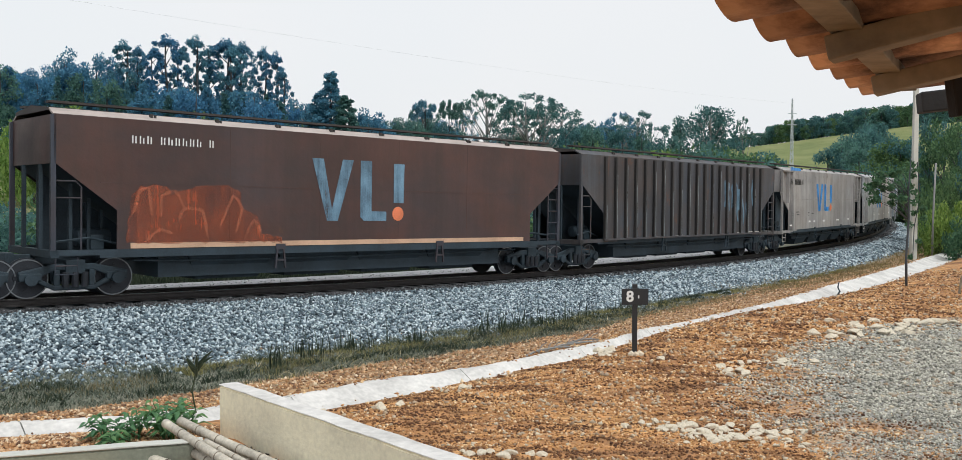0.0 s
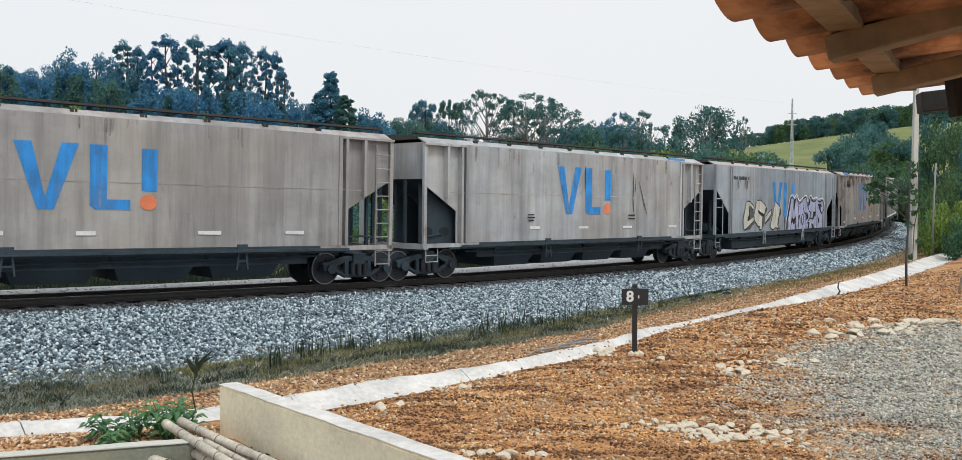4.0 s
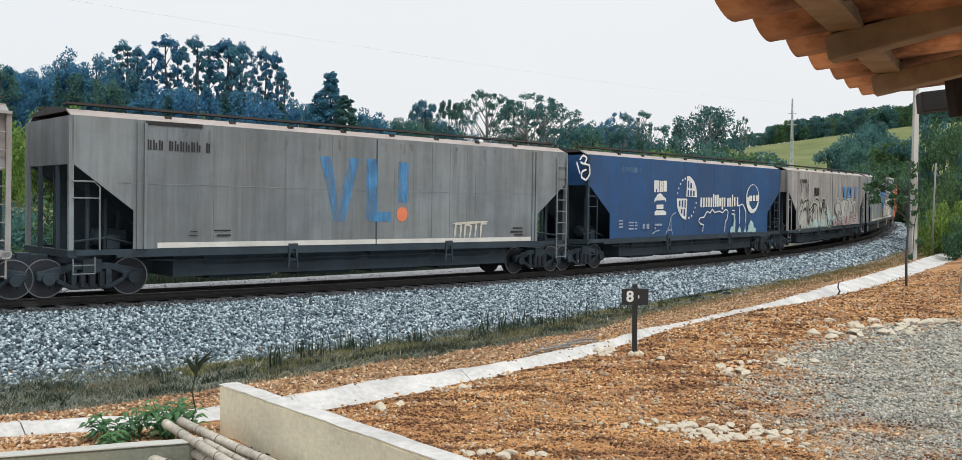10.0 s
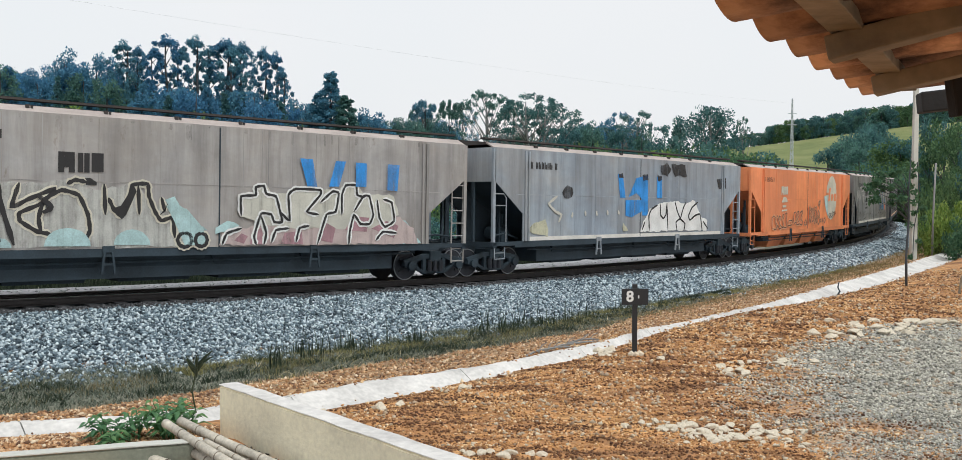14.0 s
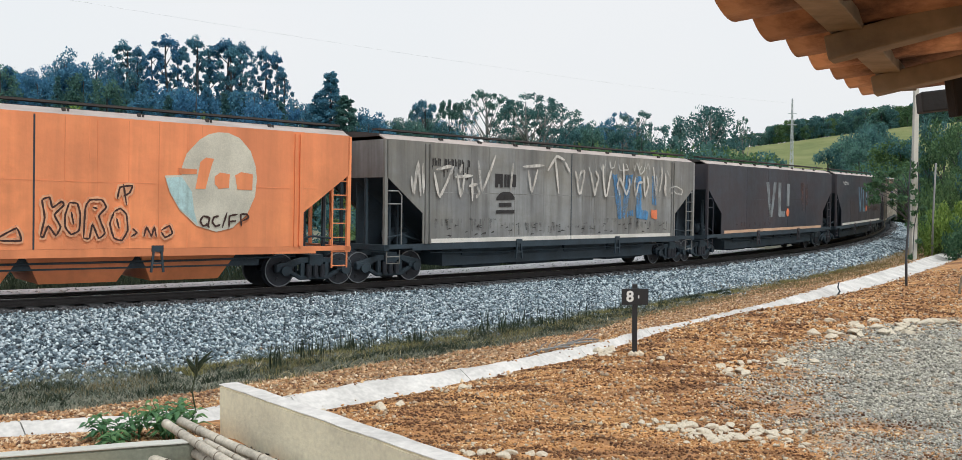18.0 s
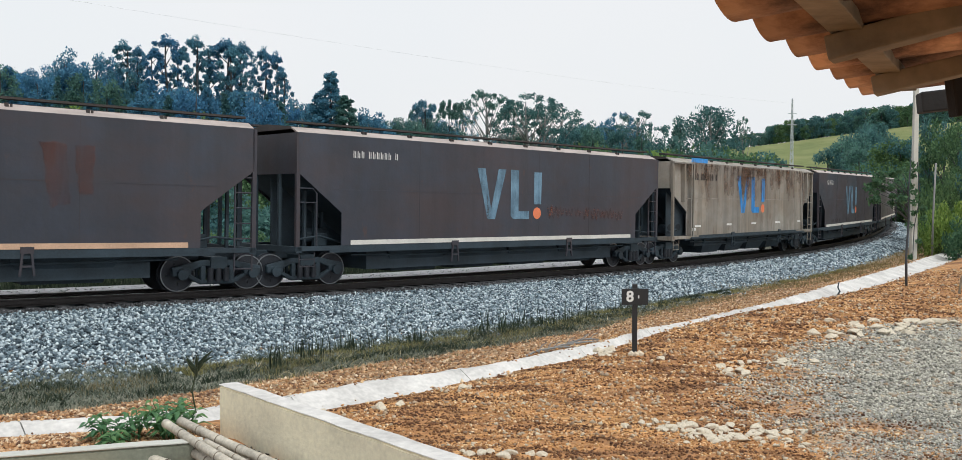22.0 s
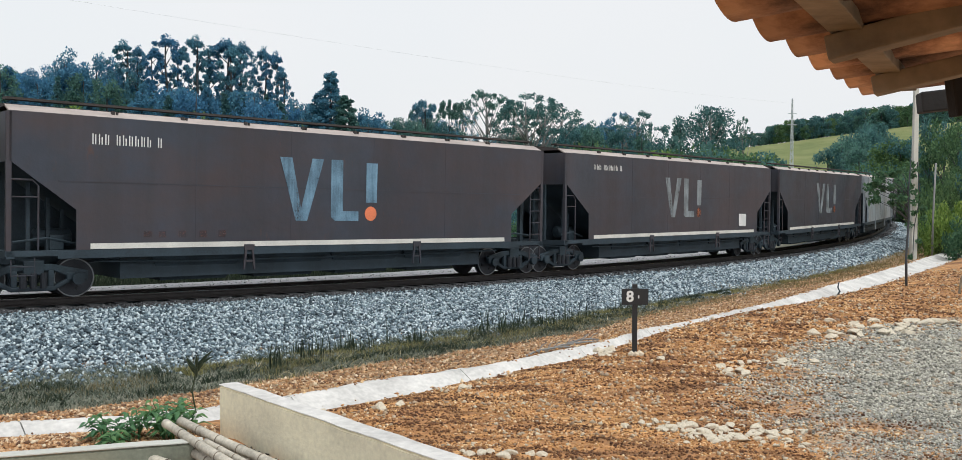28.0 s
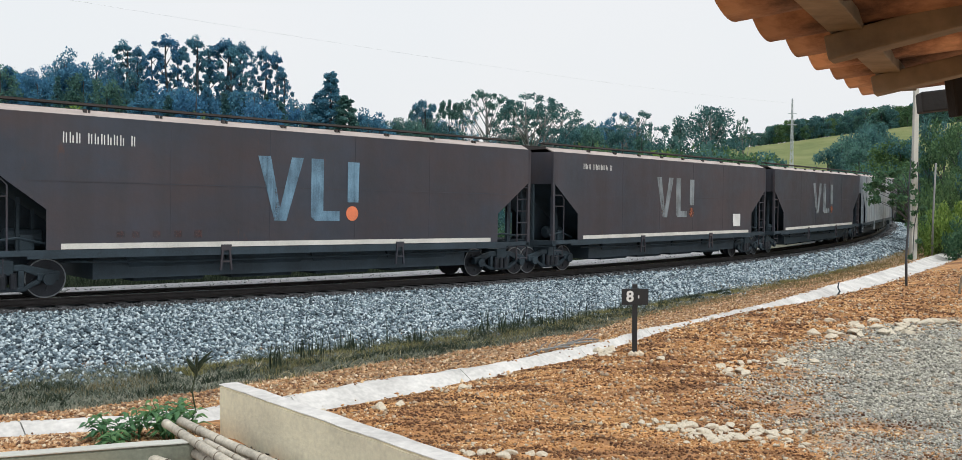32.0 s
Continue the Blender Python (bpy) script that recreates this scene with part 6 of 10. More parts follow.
# ---- loose soil, gravel, rocks ----
def scatter_yard():
    rng = np.random.default_rng(12)

    def spots(n, x0, x1, y0, y1):
        # denser towards the camera
        y = y0 * (y1 / y0) ** rng.uniform(0, 1, n)
        x = rng.uniform(x0, x1, n) * y
        return x, y

    x, y = spots(190000, -0.25, 0.56, 4.5, 30)
    s, o = line_of(x, y)
    near = ditch_near(s)
    soil = o > near + 0.1
    gravelly = gravel_at(x, y)
    pick = rng.uniform(0, 1, len(x))
    inside = (x - (-2.13)) * 2.08 / 2.77 + (y - 7.44) * 1.83 / 2.77 < 0.25
    drift = np.array([noise.noise((a * 1.1, b * 3.6, 4.0)) + 0.5 * noise.noise((a * 3.1, b * 8.0, 9.0)) for a, b in zip(x, y)])
    yard = soil & ~inside
    bare = rng.uniform(0, 1, len(x))
    for nm, sel, mat, lab, size in (("soil_clods", yard & (pick > gravelly) & (bare < 0.62) & (drift > -0.12), CLOD, "crumbs of red soil on the yard", (0.005, 0.02)),
                                    ("shade_clods", yard & (pick > gravelly) & (bare < 0.6) & (drift < -0.16), SHADE_CLOD, "crumbs coloured dark as the shade in the soil's furrows", (0.006, 0.022)),
                                    ("yard_gravel", yard & (pick < gravelly) & (drift < 0.12), GRAVEL, "grey gravel spread on the yard", (0.008, 0.022)),
                                    ("pale_gravel", yard & (pick < gravelly) & (drift >= 0.12), PALE_GRAVEL, "pale sandy gravel drifts on the yard", (0.006, 0.02)),
                                    ("yard_pebbles", yard & (bare > 0.955) & (drift > -0.05), PEBBLE, "pale pebbles in the red soil", (0.008, 0.034))):
        px, py = x[sel], y[sel]
        sz = rng.uniform(*size, len(px)) * np.clip(py / 9, 0.8, 1.6)
        stone_field(nm, np.stack([px, py, resting_all(px, py) + sz * 0.25], -1), sz, mat, lab, "gravel" if "gravel" in nm or "pebbles" in nm else "soil", 0.7, 31)
    # soil of the planting bed behind the kerb wall
    n = 9000
    px = rng.uniform(-6.5, -2.2, n)
    py = 6.72 + (px + 2.05) * 0.3235 + rng.uniform(0.2, 1.3, n)
    stone_field("bed_clods", np.stack([px, py, resting_all(px, py) + 0.006], -1), rng.uniform(0.006, 0.028, n), BANK_CLOD, "crumbs of dull red soil behind the kerb wall", "soil", 0.7, 34)
    # dark bits strewn under the bamboo to paint the shade between the poles
    n = 6000
    px, py = rng.uniform(-2.6, 0.6, n), rng.uniform(4.3, 7.0, n)
    keep = ((px + 2.13) * 0.7505 + (py - 7.44) * 0.6608 < -0.03) & (py < 6.66 + (px + 2.05) * 0.3235 + np.where(px > -2.0, 2.0, 0.0))
    px, py = px[keep], py[keep]
    stone_field("bed_shade_field", np.stack([px, py, resting_all(px, py) + 0.01], -1), rng.uniform(0.015, 0.05, len(px)), BED_SHADE, "dark bits added as painted shade under the bamboo poles", "litter", 0.4, 35)
    # the strip between ballast and drain
    n = 20000
    s = rng.uniform(-9, 30, n)
    w = rng.uniform(0, 1, n)
    lo = np.minimum(toe(s) + weed_reach(s), ditch_far(s) - 0.3)
    o = lo + w * (ditch_far(s) - lo - 0.05)
    px, py = line_points(s, o)
    stone_field("bank_clods", np.stack([px, py, resting_all(px, py) + 0.008], -1), rng.uniform(0.01, 0.034, n), BANK_CLOD, "crumbs of dull red soil on the bank beside the drain", "soil", 0.7, 32)


    # soil that has slid over the drain's lips
    n = 5000
    s = rng.uniform(-8, 34, n)
    lip = rng.uniform(0, 1, n) < 0.65
    o = np.where(lip, ditch_near(s) + rng.normal(0.06, 0.11, n), ditch_far(s) - 0.14 + rng.normal(-0.03, 0.07, n))
    px, py = line_points(s, o)
    stone_field("lip_clods", np.stack([px, py, rail_z(s) + np.where(lip, 0.065, -0.04)], -1), rng.uniform(0.004, 0.028, n), CLOD, "red soil crumbled over the drain's lips", "soil", 0.6, 33)


scatter_yard()


def rock_data(seed):
    rng = random.Random(seed)
    bm = bmesh.new()
    for i in range(17):
        d = Vector((rng.gauss(0, 1), rng.gauss(0, 1), rng.gauss(0, 1))).normalized() * rng.uniform(0.78, 1.1)
        bm.verts.new((d.x * 1.3, d.y * rng.uniform(0.8, 1.0), d.z * 0.6))
    hull = bmesh.ops.convex_hull(bm, input=bm.verts)
    bmesh.ops.delete(bm, geom=[e for e in hull["geom_interior"] if isinstance(e, bmesh.types.BMVert)], context="VERTS")
    bmesh.ops.bevel(bm, geom=list(bm.edges), offset=0.05, segments=1, affect="EDGES")
    me = bpy.data.meshes.new("rock")
    bm.to_mesh(me)
    bm.free()
    return me


def make_rocks():
    rng = random.Random(6)
    shapes = [rock_data(i) for i in range(6)]
    # heaps: centre, spread, count, size
    for cx, cy, sx, sy, n, r0, r1 in ((1.55, 8.02, 0.12, 0.07, 8, 0.02, 0.05), (1.75, 7.85, 0.14, 0.07, 14, 0.02, 0.06), (2.05, 7.75, 0.24, 0.14, 56, 0.015, 0.062), (2.3, 7.6, 0.3, 0.12, 34, 0.012, 0.045), (2.75, 7.9, 0.3, 0.14, 22, 0.012, 0.034), (2.9, 10.7, 0.12, 0.1, 4, 0.05, 0.1), (3.45, 11.35, 0.34, 0.16, 26, 0.02, 0.075),
                                      (5.5, 14.0, 0.15, 0.12, 6, 0.06, 0.13), (6.45, 15.0, 0.45, 0.4, 30, 0.03, 0.11), (7.7, 15.75, 0.35, 0.1, 9, 0.06, 0.15), (1.62, 12.15, 0.1, 0.06, 4, 0.05, 0.1), (0.0, 6.95, 0.25, 0.04, 9, 0.03, 0.06),
                                      (-1.1, 8.8, 0.2, 0.08, 5, 0.03, 0.06), (1.7, 12.55, 0.09, 0.16, 11, 0.06, 0.12), (-0.15, 9.6, 0.1, 0.08, 4, 0.03, 0.06)):
        for i in range(n):
            x, y = rng.gauss(cx, sx), rng.gauss(cy, sy)
            r = rng.uniform(r0, r1)
            z = resting(x, y) if n != 11 else 0.02
            ob = part("rock", shapes[rng.randrange(6)], ROCK)
            ob.matrix_world = pose(x, y, z + r * 0.28, rng.uniform(-12, 12), rng.uniform(-12, 12), rng.uniform(0, 360)) @ Matrix.Diagonal((r, r, r, 1))
            tagged(ob, "rough pale stone lying on the red soil", "rock", "stones on the yard")


make_rocks()


# ---- weeds ----
def blades(name, pts, heights, widths, lean, material, label, category, seed, joints=3):
    """Upright blades in one mesh, each bent a little."""
    rng = np.random.default_rng(seed)
    n = len(pts)
    a = rng.uniform(0, 2 * np.pi, n)
    side = np.stack([np.cos(a), np.sin(a), np.zeros(n)], -1)
    b = rng.uniform(0, 2 * np.pi, n)
    tip = np.stack([np.cos(b), np.sin(b), np.zeros(n)], -1) * (lean * rng.uniform(0.2, 1, n) * heights)[:, None]
    rows = []
    for j in range(joints + 1):
        f = j / joints
        c = pts + tip * f ** 2 + np.array([0, 0, 1.0]) * (heights * f)[:, None]
        w = (widths * (1 - f * 0.85) / 2)[:, None]
        rows += [c - side * w, c + side * w]
    v = np.stack(rows, 1)
    k = 2 * (joints + 1)
    q = np.array([(2 * j, 2 * j + 1, 2 * j + 3, 2 * j + 2) for j in range(joints)])
    idx = (q[None] + k * np.arange(n)[:, None, None]).ravel()
    ob = dress(new(name, fast_mesh(name, v.reshape(-1, 3), 4, idx)), material)
    return tagged(ob, label, category, kind="stuff")


def make_weeds():
    rng = np.random.default_rng(9)
    # low grass along the foot of the ballast
    n = 150000
    s = -12 + 46 * rng.uniform(0, 1, n) ** 1.5
    wid = weed_reach(s) * 1.12
    o = toe(s) - np.interp(s, [2, 8], [0.7, 0.3]) + rng.uniform(0, 1, n) ** 1.2 * (wid + 0.3)
    clump = np.array([noise.noise((a * 0.9, b * 1.1, 2.0)) for a, b in zip(s, o)])
    keep = (clump > -0.3 - 0.3 * rng.uniform(0, 1, n)) & (o > toe(s) - 0.8) & (rng.uniform(0, 1, n) < np.interp(s, [8, 13, 20], [1, 0.45, 0.15]))
    s, o = s[keep], o[keep]
    x, y = line_points(s, o)
    blades("low_grass", np.stack([x, y, np.maximum(resting_all(x, y), rail_z(s) - 0.6 + 0.05 * (o < toe(s)))], -1), rng.uniform(0.015, 0.075, len(x)), rng.uniform(0.01, 0.024, len(x)), 1.6, GRASS, "low grey-green weeds at the foot of the ballast", "grass", 3)
    n = 20000
    s = rng.uniform(-8, 36, n)
    o = toe(s) + 0.7 + np.abs(rng.normal(0, 0.9, n))
    clump = np.array([noise.noise((a * 0.8, b * 1.4, 5.0)) for a, b in zip(s, o)])
    keep = (o < ditch_far(s) - 0.2) & (clump > -0.05)
    s, o = s[keep], o[keep]
    x, y = line_points(s, o)
    blades("dry_grass", np.stack([x, y, resting_all(x, y)], -1), rng.uniform(0.03, 0.13, len(x)), rng.uniform(0.006, 0.014, len(x)), 0.9, GRASS_DRY, "thin dry grass on the red bank", "grass", 4)
    # yellowing tufts at the foot of the stalks
    n = 34000
    s = 0.5 + 33 * rng.uniform(0, 1, n) ** 1.3
    o = toe(s) + 0.15 + np.abs(rng.normal(0, 0.4, n)) * weed_reach(s)
    clump = np.array([noise.noise((a * 1.1, b * 1.3, 9.0)) for a, b in zip(s, o)])
    keep = (clump > 0.06) & (o < ditch_far(s) - 0.25)
    s, o = s[keep], o[keep]
    x, y = line_points(s, o)
    blades("yellow_grass", np.stack([x, y, resting_all(x, y)], -1), rng.uniform(0.03, 0.12, len(x)), rng.uniform(0.008, 0.02, len(x)), 1.1, GRASS_YELLOW, "yellow-green grass tufts beside the ballast", "grass", 14)
    # dark leafy patches between them
    n = 60000
    s = -8 + 28 * rng.uniform(0, 1, n) ** 1.3
    o = toe(s) - 0.1 + rng.uniform(0, 1, n) * weed_reach(s)
    clump = np.array([noise.noise((a * 1.2, b * 2.0, 12.0)) + 0.5 * noise.noise((a * 3.4, b * 4.5, 3.0)) for a, b in zip(s, o)])
    keep = clump > 0.22
    s, o = s[keep], o[keep]
    x, y = line_points(s, o)
    blades("dark_weeds", np.stack([x, y, np.maximum(resting_all(x, y), rail_z(s) - 0.58)], -1), rng.uniform(0.04, 0.13, len(x)), rng.uniform(0.012, 0.03, len(x)), 1.2, STALK, "dark leafy weeds in patches beside the ballast", "weeds", 16)
    # tall stalks in loose clumps, with short side leaves
    pts, hts, wds = [], [], []
    for k in range(64):
        s0 = rng.choice([rng.uniform(2.6, 5.2), rng.uniform(4.4, 9.5), rng.uniform(8, 14)])
        o0 = toe(s0) + rng.normal(0.35, 0.25) + 0.5 * (rng.uniform() < 0.25)
        tall = rng.uniform(0.3, 0.62)
        for j in range(rng.integers(1, 5)):
            a, b = s0 + rng.normal(0, 0.05), o0 + rng.normal(0, 0.05)
            pts.append((a, b))
            hts.append(tall * rng.uniform(0.7, 1.0))
            wds.append(rng.uniform(0.016, 0.034))
            for i in range(4):
                pts.append((a + rng.normal(0, 0.05), b + rng.normal(0, 0.05)))
                hts.append(rng.uniform(0.08, 0.22))
                wds.append(rng.uniform(0.012, 0.03))
    for a, b, tall in ((1.63, 7.3, 0.6), (1.75, 7.25, 0.4), (2.6, 6.5, 0.3)):
        for i in range(6):
            pts.append((a + rng.normal(0, 0.03), b + rng.normal(0, 0.03)))
            hts.append(tall * rng.uniform(0.4, 1.0))
            wds.append(0.035)
    pts = np.array(pts)
    x, y = line_points(pts[:, 0], pts[:, 1])
    blades("weed_stalks", np.stack([x, y, np.maximum(resting_all(x, y), rail_z(pts[:, 0]) - 0.58)], -1), np.array(hts), np.array(wds), 0.2, STALK, "upright dark weed stalks along the ballast", "weeds", 5)
    # pale dead stems lying among the weeds
    n = 900
    s = 1 + 22 * rng.uniform(0, 1, n) ** 1.4
    o = toe(s) + rng.uniform(0.3, 1.1, n) * weed_reach(s)
    keep = (o < ditch_far(s) - 0.3) & (np.array([noise.noise((a * 1.3, b * 1.5, 7.0)) for a, b in zip(s, o)]) > 0.0)
    s, o = s[keep], o[keep]
    x, y = line_points(s, o)
    blades("dead_stems", np.stack([x, y, resting_all(x, y) + 0.01], -1), rng.uniform(0.03, 0.1, len(x)), rng.uniform(0.012, 0.022, len(x)), 4.5, STRAW, "pale dead stems lying among the weeds", "straw", 15)
    # scrub and grass on the bank at the foot of the pole
    n = 4000
    s = rng.uniform(20, 62, n)
    o = rng.uniform(2.4, 6.0, n)
    x, y = line_points(s, o)
    blades("bank_grass", np.stack([x, y, resting_all(x, y)], -1), rng.uniform(0.05, 0.2, n), rng.uniform(0.015, 0.035, n), 1.0, GRASS_DRY, "dry straw-coloured grass on the bank", "grass", 6)
    # rank growth beyond the track
    n = 26000
    s = rng.uniform(-12, 60, n)
    o = -np.interp(s, [-10, 4, 12, 25, 40, 60], [3.6, 3.7, 4.0, 4.8, 5.6, 5.6]) - rng.uniform(0, 1, n) ** 1.3 * 5.5
    x, y = line_points(s, o)
    blades("far_side_growth", np.stack([x, y, resting_all(x, y)], -1), rng.uniform(0.15, 0.75, n), rng.uniform(0.03, 0.07, n), 0.6, STALK, "rank dark weeds beyond the track", "weeds", 7)


make_weeds()


def leafy_plant(x, y, stems, height, seed):
    """A weed with lance-shaped leaves on bent stems."""
    rng = random.Random(seed)
    z = resting(x, y)
    p = thing("leafy_weed", "lush green weed with long pointed leaves", "weed", "weeds behind the kerb wall", pose(x, y, z))
    tips = []
    for i in range(stems):
        g = geom()
        a = rng.uniform(0, 2 * math.pi)
        r = rng.uniform(0.05, 0.2)
        h = height * rng.uniform(0.7, 1.1)
        pts = [(0.04 * math.cos(a), 0.04 * math.sin(a), 0), (r * 0.5 * math.cos(a), r * 0.5 * math.sin(a), h * 0.6), (r * math.cos(a), r * math.sin(a), h)]
        tube(g, pts, [0.008, 0.006, 0.003], 5)
        tips.append((pts, h))
        part("stem", g, LEAF_WEED, p)
    for pts, h in tips:
        gg = geom()
        for k in range(11):
            f = 0.25 + 0.75 * k / 10
            b = Vector(pts[0]).lerp(Vector(pts[2]), f)
            b.z = h * f ** 0.9
            a = k * 2.4 + h * 9
            ln = 0.15 * (1.25 - f * 0.5)
            d = Vector((math.cos(a), math.sin(a), 0.35 - 0.2 * rng.random()))
            sd = Vector((-math.sin(a), math.cos(a), 0)) * 0.02
            mid, tip = b + d * ln * 0.5, b + d * ln + Vector((0, 0, -0.05))
            put(gg, [tuple(b), tuple(mid - sd), tuple(tip), tuple(mid + sd), tuple(mid + Vector((0, 0, 0.008)))], [(0, 1, 4), (1, 2, 4), (2, 3, 4), (3, 0, 4)])
        part("leaves", gg, LEAF_WEED, p)


for i, (x, y, st, h) in enumerate(((-2.78, 7.3, 5, 0.22), (-2.55, 7.42, 7, 0.3), (-2.5, 7.3, 6, 0.26), (-2.92, 7.2, 5, 0.2), (-2.4, 7.5, 5, 0.27), (-2.82, 7.0, 4, 0.14))):
    leafy_plant(x, y, st, h, 40 + i)


def dry_weed(x, y, z, h):
    """A tall dead weed with a dark bushy head."""
    p = thing("dead_weed", "tall dead weed with a dark seed head", "weed", m=pose(x, y, z))
    rng = random.Random(2)
    g = geom()
    tube(g, [(0.02, 0, 0), (-0.02, 0, h * 0.4), (0.03, 0, h * 0.75), (0.05, 0, h)], [0.009, 0.008, 0.006, 0.003], 5)
    part("stem", g, STALK, p)
    for i in range(11):
        gg = geom()
        b = Vector((0.03, 0, h * rng.uniform(0.62, 0.85)))
        a = i * 2.5
        e = b + Vector((math.cos(a) * rng.uniform(0.06, 0.17), math.sin(a) * 0.09, rng.uniform(0.08, 0.2)))
        tube(gg, [b, b.lerp(e, 0.55), e], [0.004, 0.017, 0.005], 5)
        part("seed_spike", gg, STALK, p)


dry_weed(-2.92, 9.3, -0.02, 0.58)


def make_sapling():
    """A young tree beside the drain whose thin crown hangs before the last wagons."""
    x, y = 10.85, 23.4
    z = resting(x, y)
    t = thing("sapling", "young tree with a thin leaning stem and sparse leaves", "tree", m=pose(x, y, z))
    g = geom()
    tube(g, [(0, 0, -0.1), (-0.02, 0, 0.8), (0.03, 0, 1.7), (0.0, 0, 2.4), (0.06, 0, 3.3)], [0.035, 0.03, 0.026, 0.02, 0.008], 7)
    rng = random.Random(14)
    cs, rs = [], []
    for i in range(17):
        a = rng.uniform(0, 6.28)
        q = rng.uniform(0.1, 0.62)
        c = (math.cos(a) * q - 0.52, math.sin(a) * q, rng.uniform(2.05, 2.95))
        cs.append(c)
        rs.append(rng.uniform(0.09, 0.2))
        gb = geom()
        tube(gb, [(0, 0, max(1.2, c[2] - 0.5)), (c[0] * 0.5, c[1] * 0.5, c[2] - 0.18), c], [0.012, 0.008, 0.004], 5)
        part("branch", gb, BARK, t, smooth=True)
    part("trunk", g, BARK, t, smooth=True)
    part("crown", leaf_mesh("crown", cs, rs, 70, 0.05, 77, 0.2), LEAF_MID, t)
    # creeper on the pole
    x, y = 18.9, 40.0
    z = resting(x, y)
    c = thing("creeper", "leafy creeper climbing the concrete pole", "creeper", m=pose(x, y, z))
    cs = [(rng.uniform(-0.35, 0.25), rng.uniform(-0.3, 0.0), h) for h in np.concatenate([np.linspace(0.2, 1.6, 3), np.linspace(1.9, 4.2, 11)])]
    part("leaves", leaf_mesh("leaves", cs, [rng.uniform(0.1, 0.24) for _ in cs], 40, 0.08, 78, 0.2), LEAF_MID, c)
    g = geom()
    tube(g, [(-0.2, -0.2, 0), (-0.14, -0.16, 1.5), (0.1, -0.15, 2.8), (-0.05, -0.14, 4.3)], 0.02, 5)
    part("stem", g, BARK, c)
    # a broken twig hanging over the drain, dead branches beside the ballast
    s0 = 15.2
    x, y = (float(q) for q in line_points(s0, ditch_near(s0) - 0.05))
    k = thing("twig", "dark broken twig leaning over the drain's edge", "twig", m=pose(x, y, float(rail_z(s0)) + 0.05))
    g = geom()
    tube(g, [(-0.06, 0, -0.05), (0.05, 0, 0.12), (0.0, 0, 0.22), (0.03, 0, 0.36)], [0.018, 0.022, 0.018, 0.01], 6)
    part("stem", g, UNDER, k)
    for x, y, turn, ln in ((1.45, 14.6, 12, 0.9), (1.2, 14.3, -8, 0.7), (0.95, 14.1, 25, 0.6), (1.7, 15.0, -20, 0.5)):
        k = thing("dry_branch", "dead grey branch lying beside the ballast", "branch", "dead branches", pose(x, y, resting(x, y) + 0.03, 0, -6, turn))
        g = geom()
        tube(g, [(-ln / 2, 0, 0), (-ln / 6, 0.03, 0.05), (ln / 4, -0.02, 0.06), (ln / 2, 0.02, 0.04)], [0.02, 0.018, 0.014, 0.006], 6)
        part("stem", g, PALE_BARK, k)
        for f in (-0.1, 0.15):
            g = geom()
            tube(g, [(ln * f, 0, 0.05), (ln * f + 0.08, 0.03, 0.12), (ln * f + 0.16, 0.02, 0.15)], [0.01, 0.008, 0.004], 5)
            part("side_twig", g, PALE_BARK, k)
    # short stakes
    for x, y, h, r in ((4.1, 17.4, 0.45, -22), (11.1, 21.3, 0.5, 8)):
        z = resting(x, y)
        k = thing("stake", "short weathered wooden stake leaning in the soil", "stake", "stakes in the soil", pose(x, y, z - 0.05, 0, r, 0))
        g = geom()
        tube(g, [(0, 0, 0), (0, 0, h * 0.5), (0.01, 0, h)], [0.03, 0.028, 0.024], 7)
        part("shaft", g, TIMBER, k)


make_sapling()


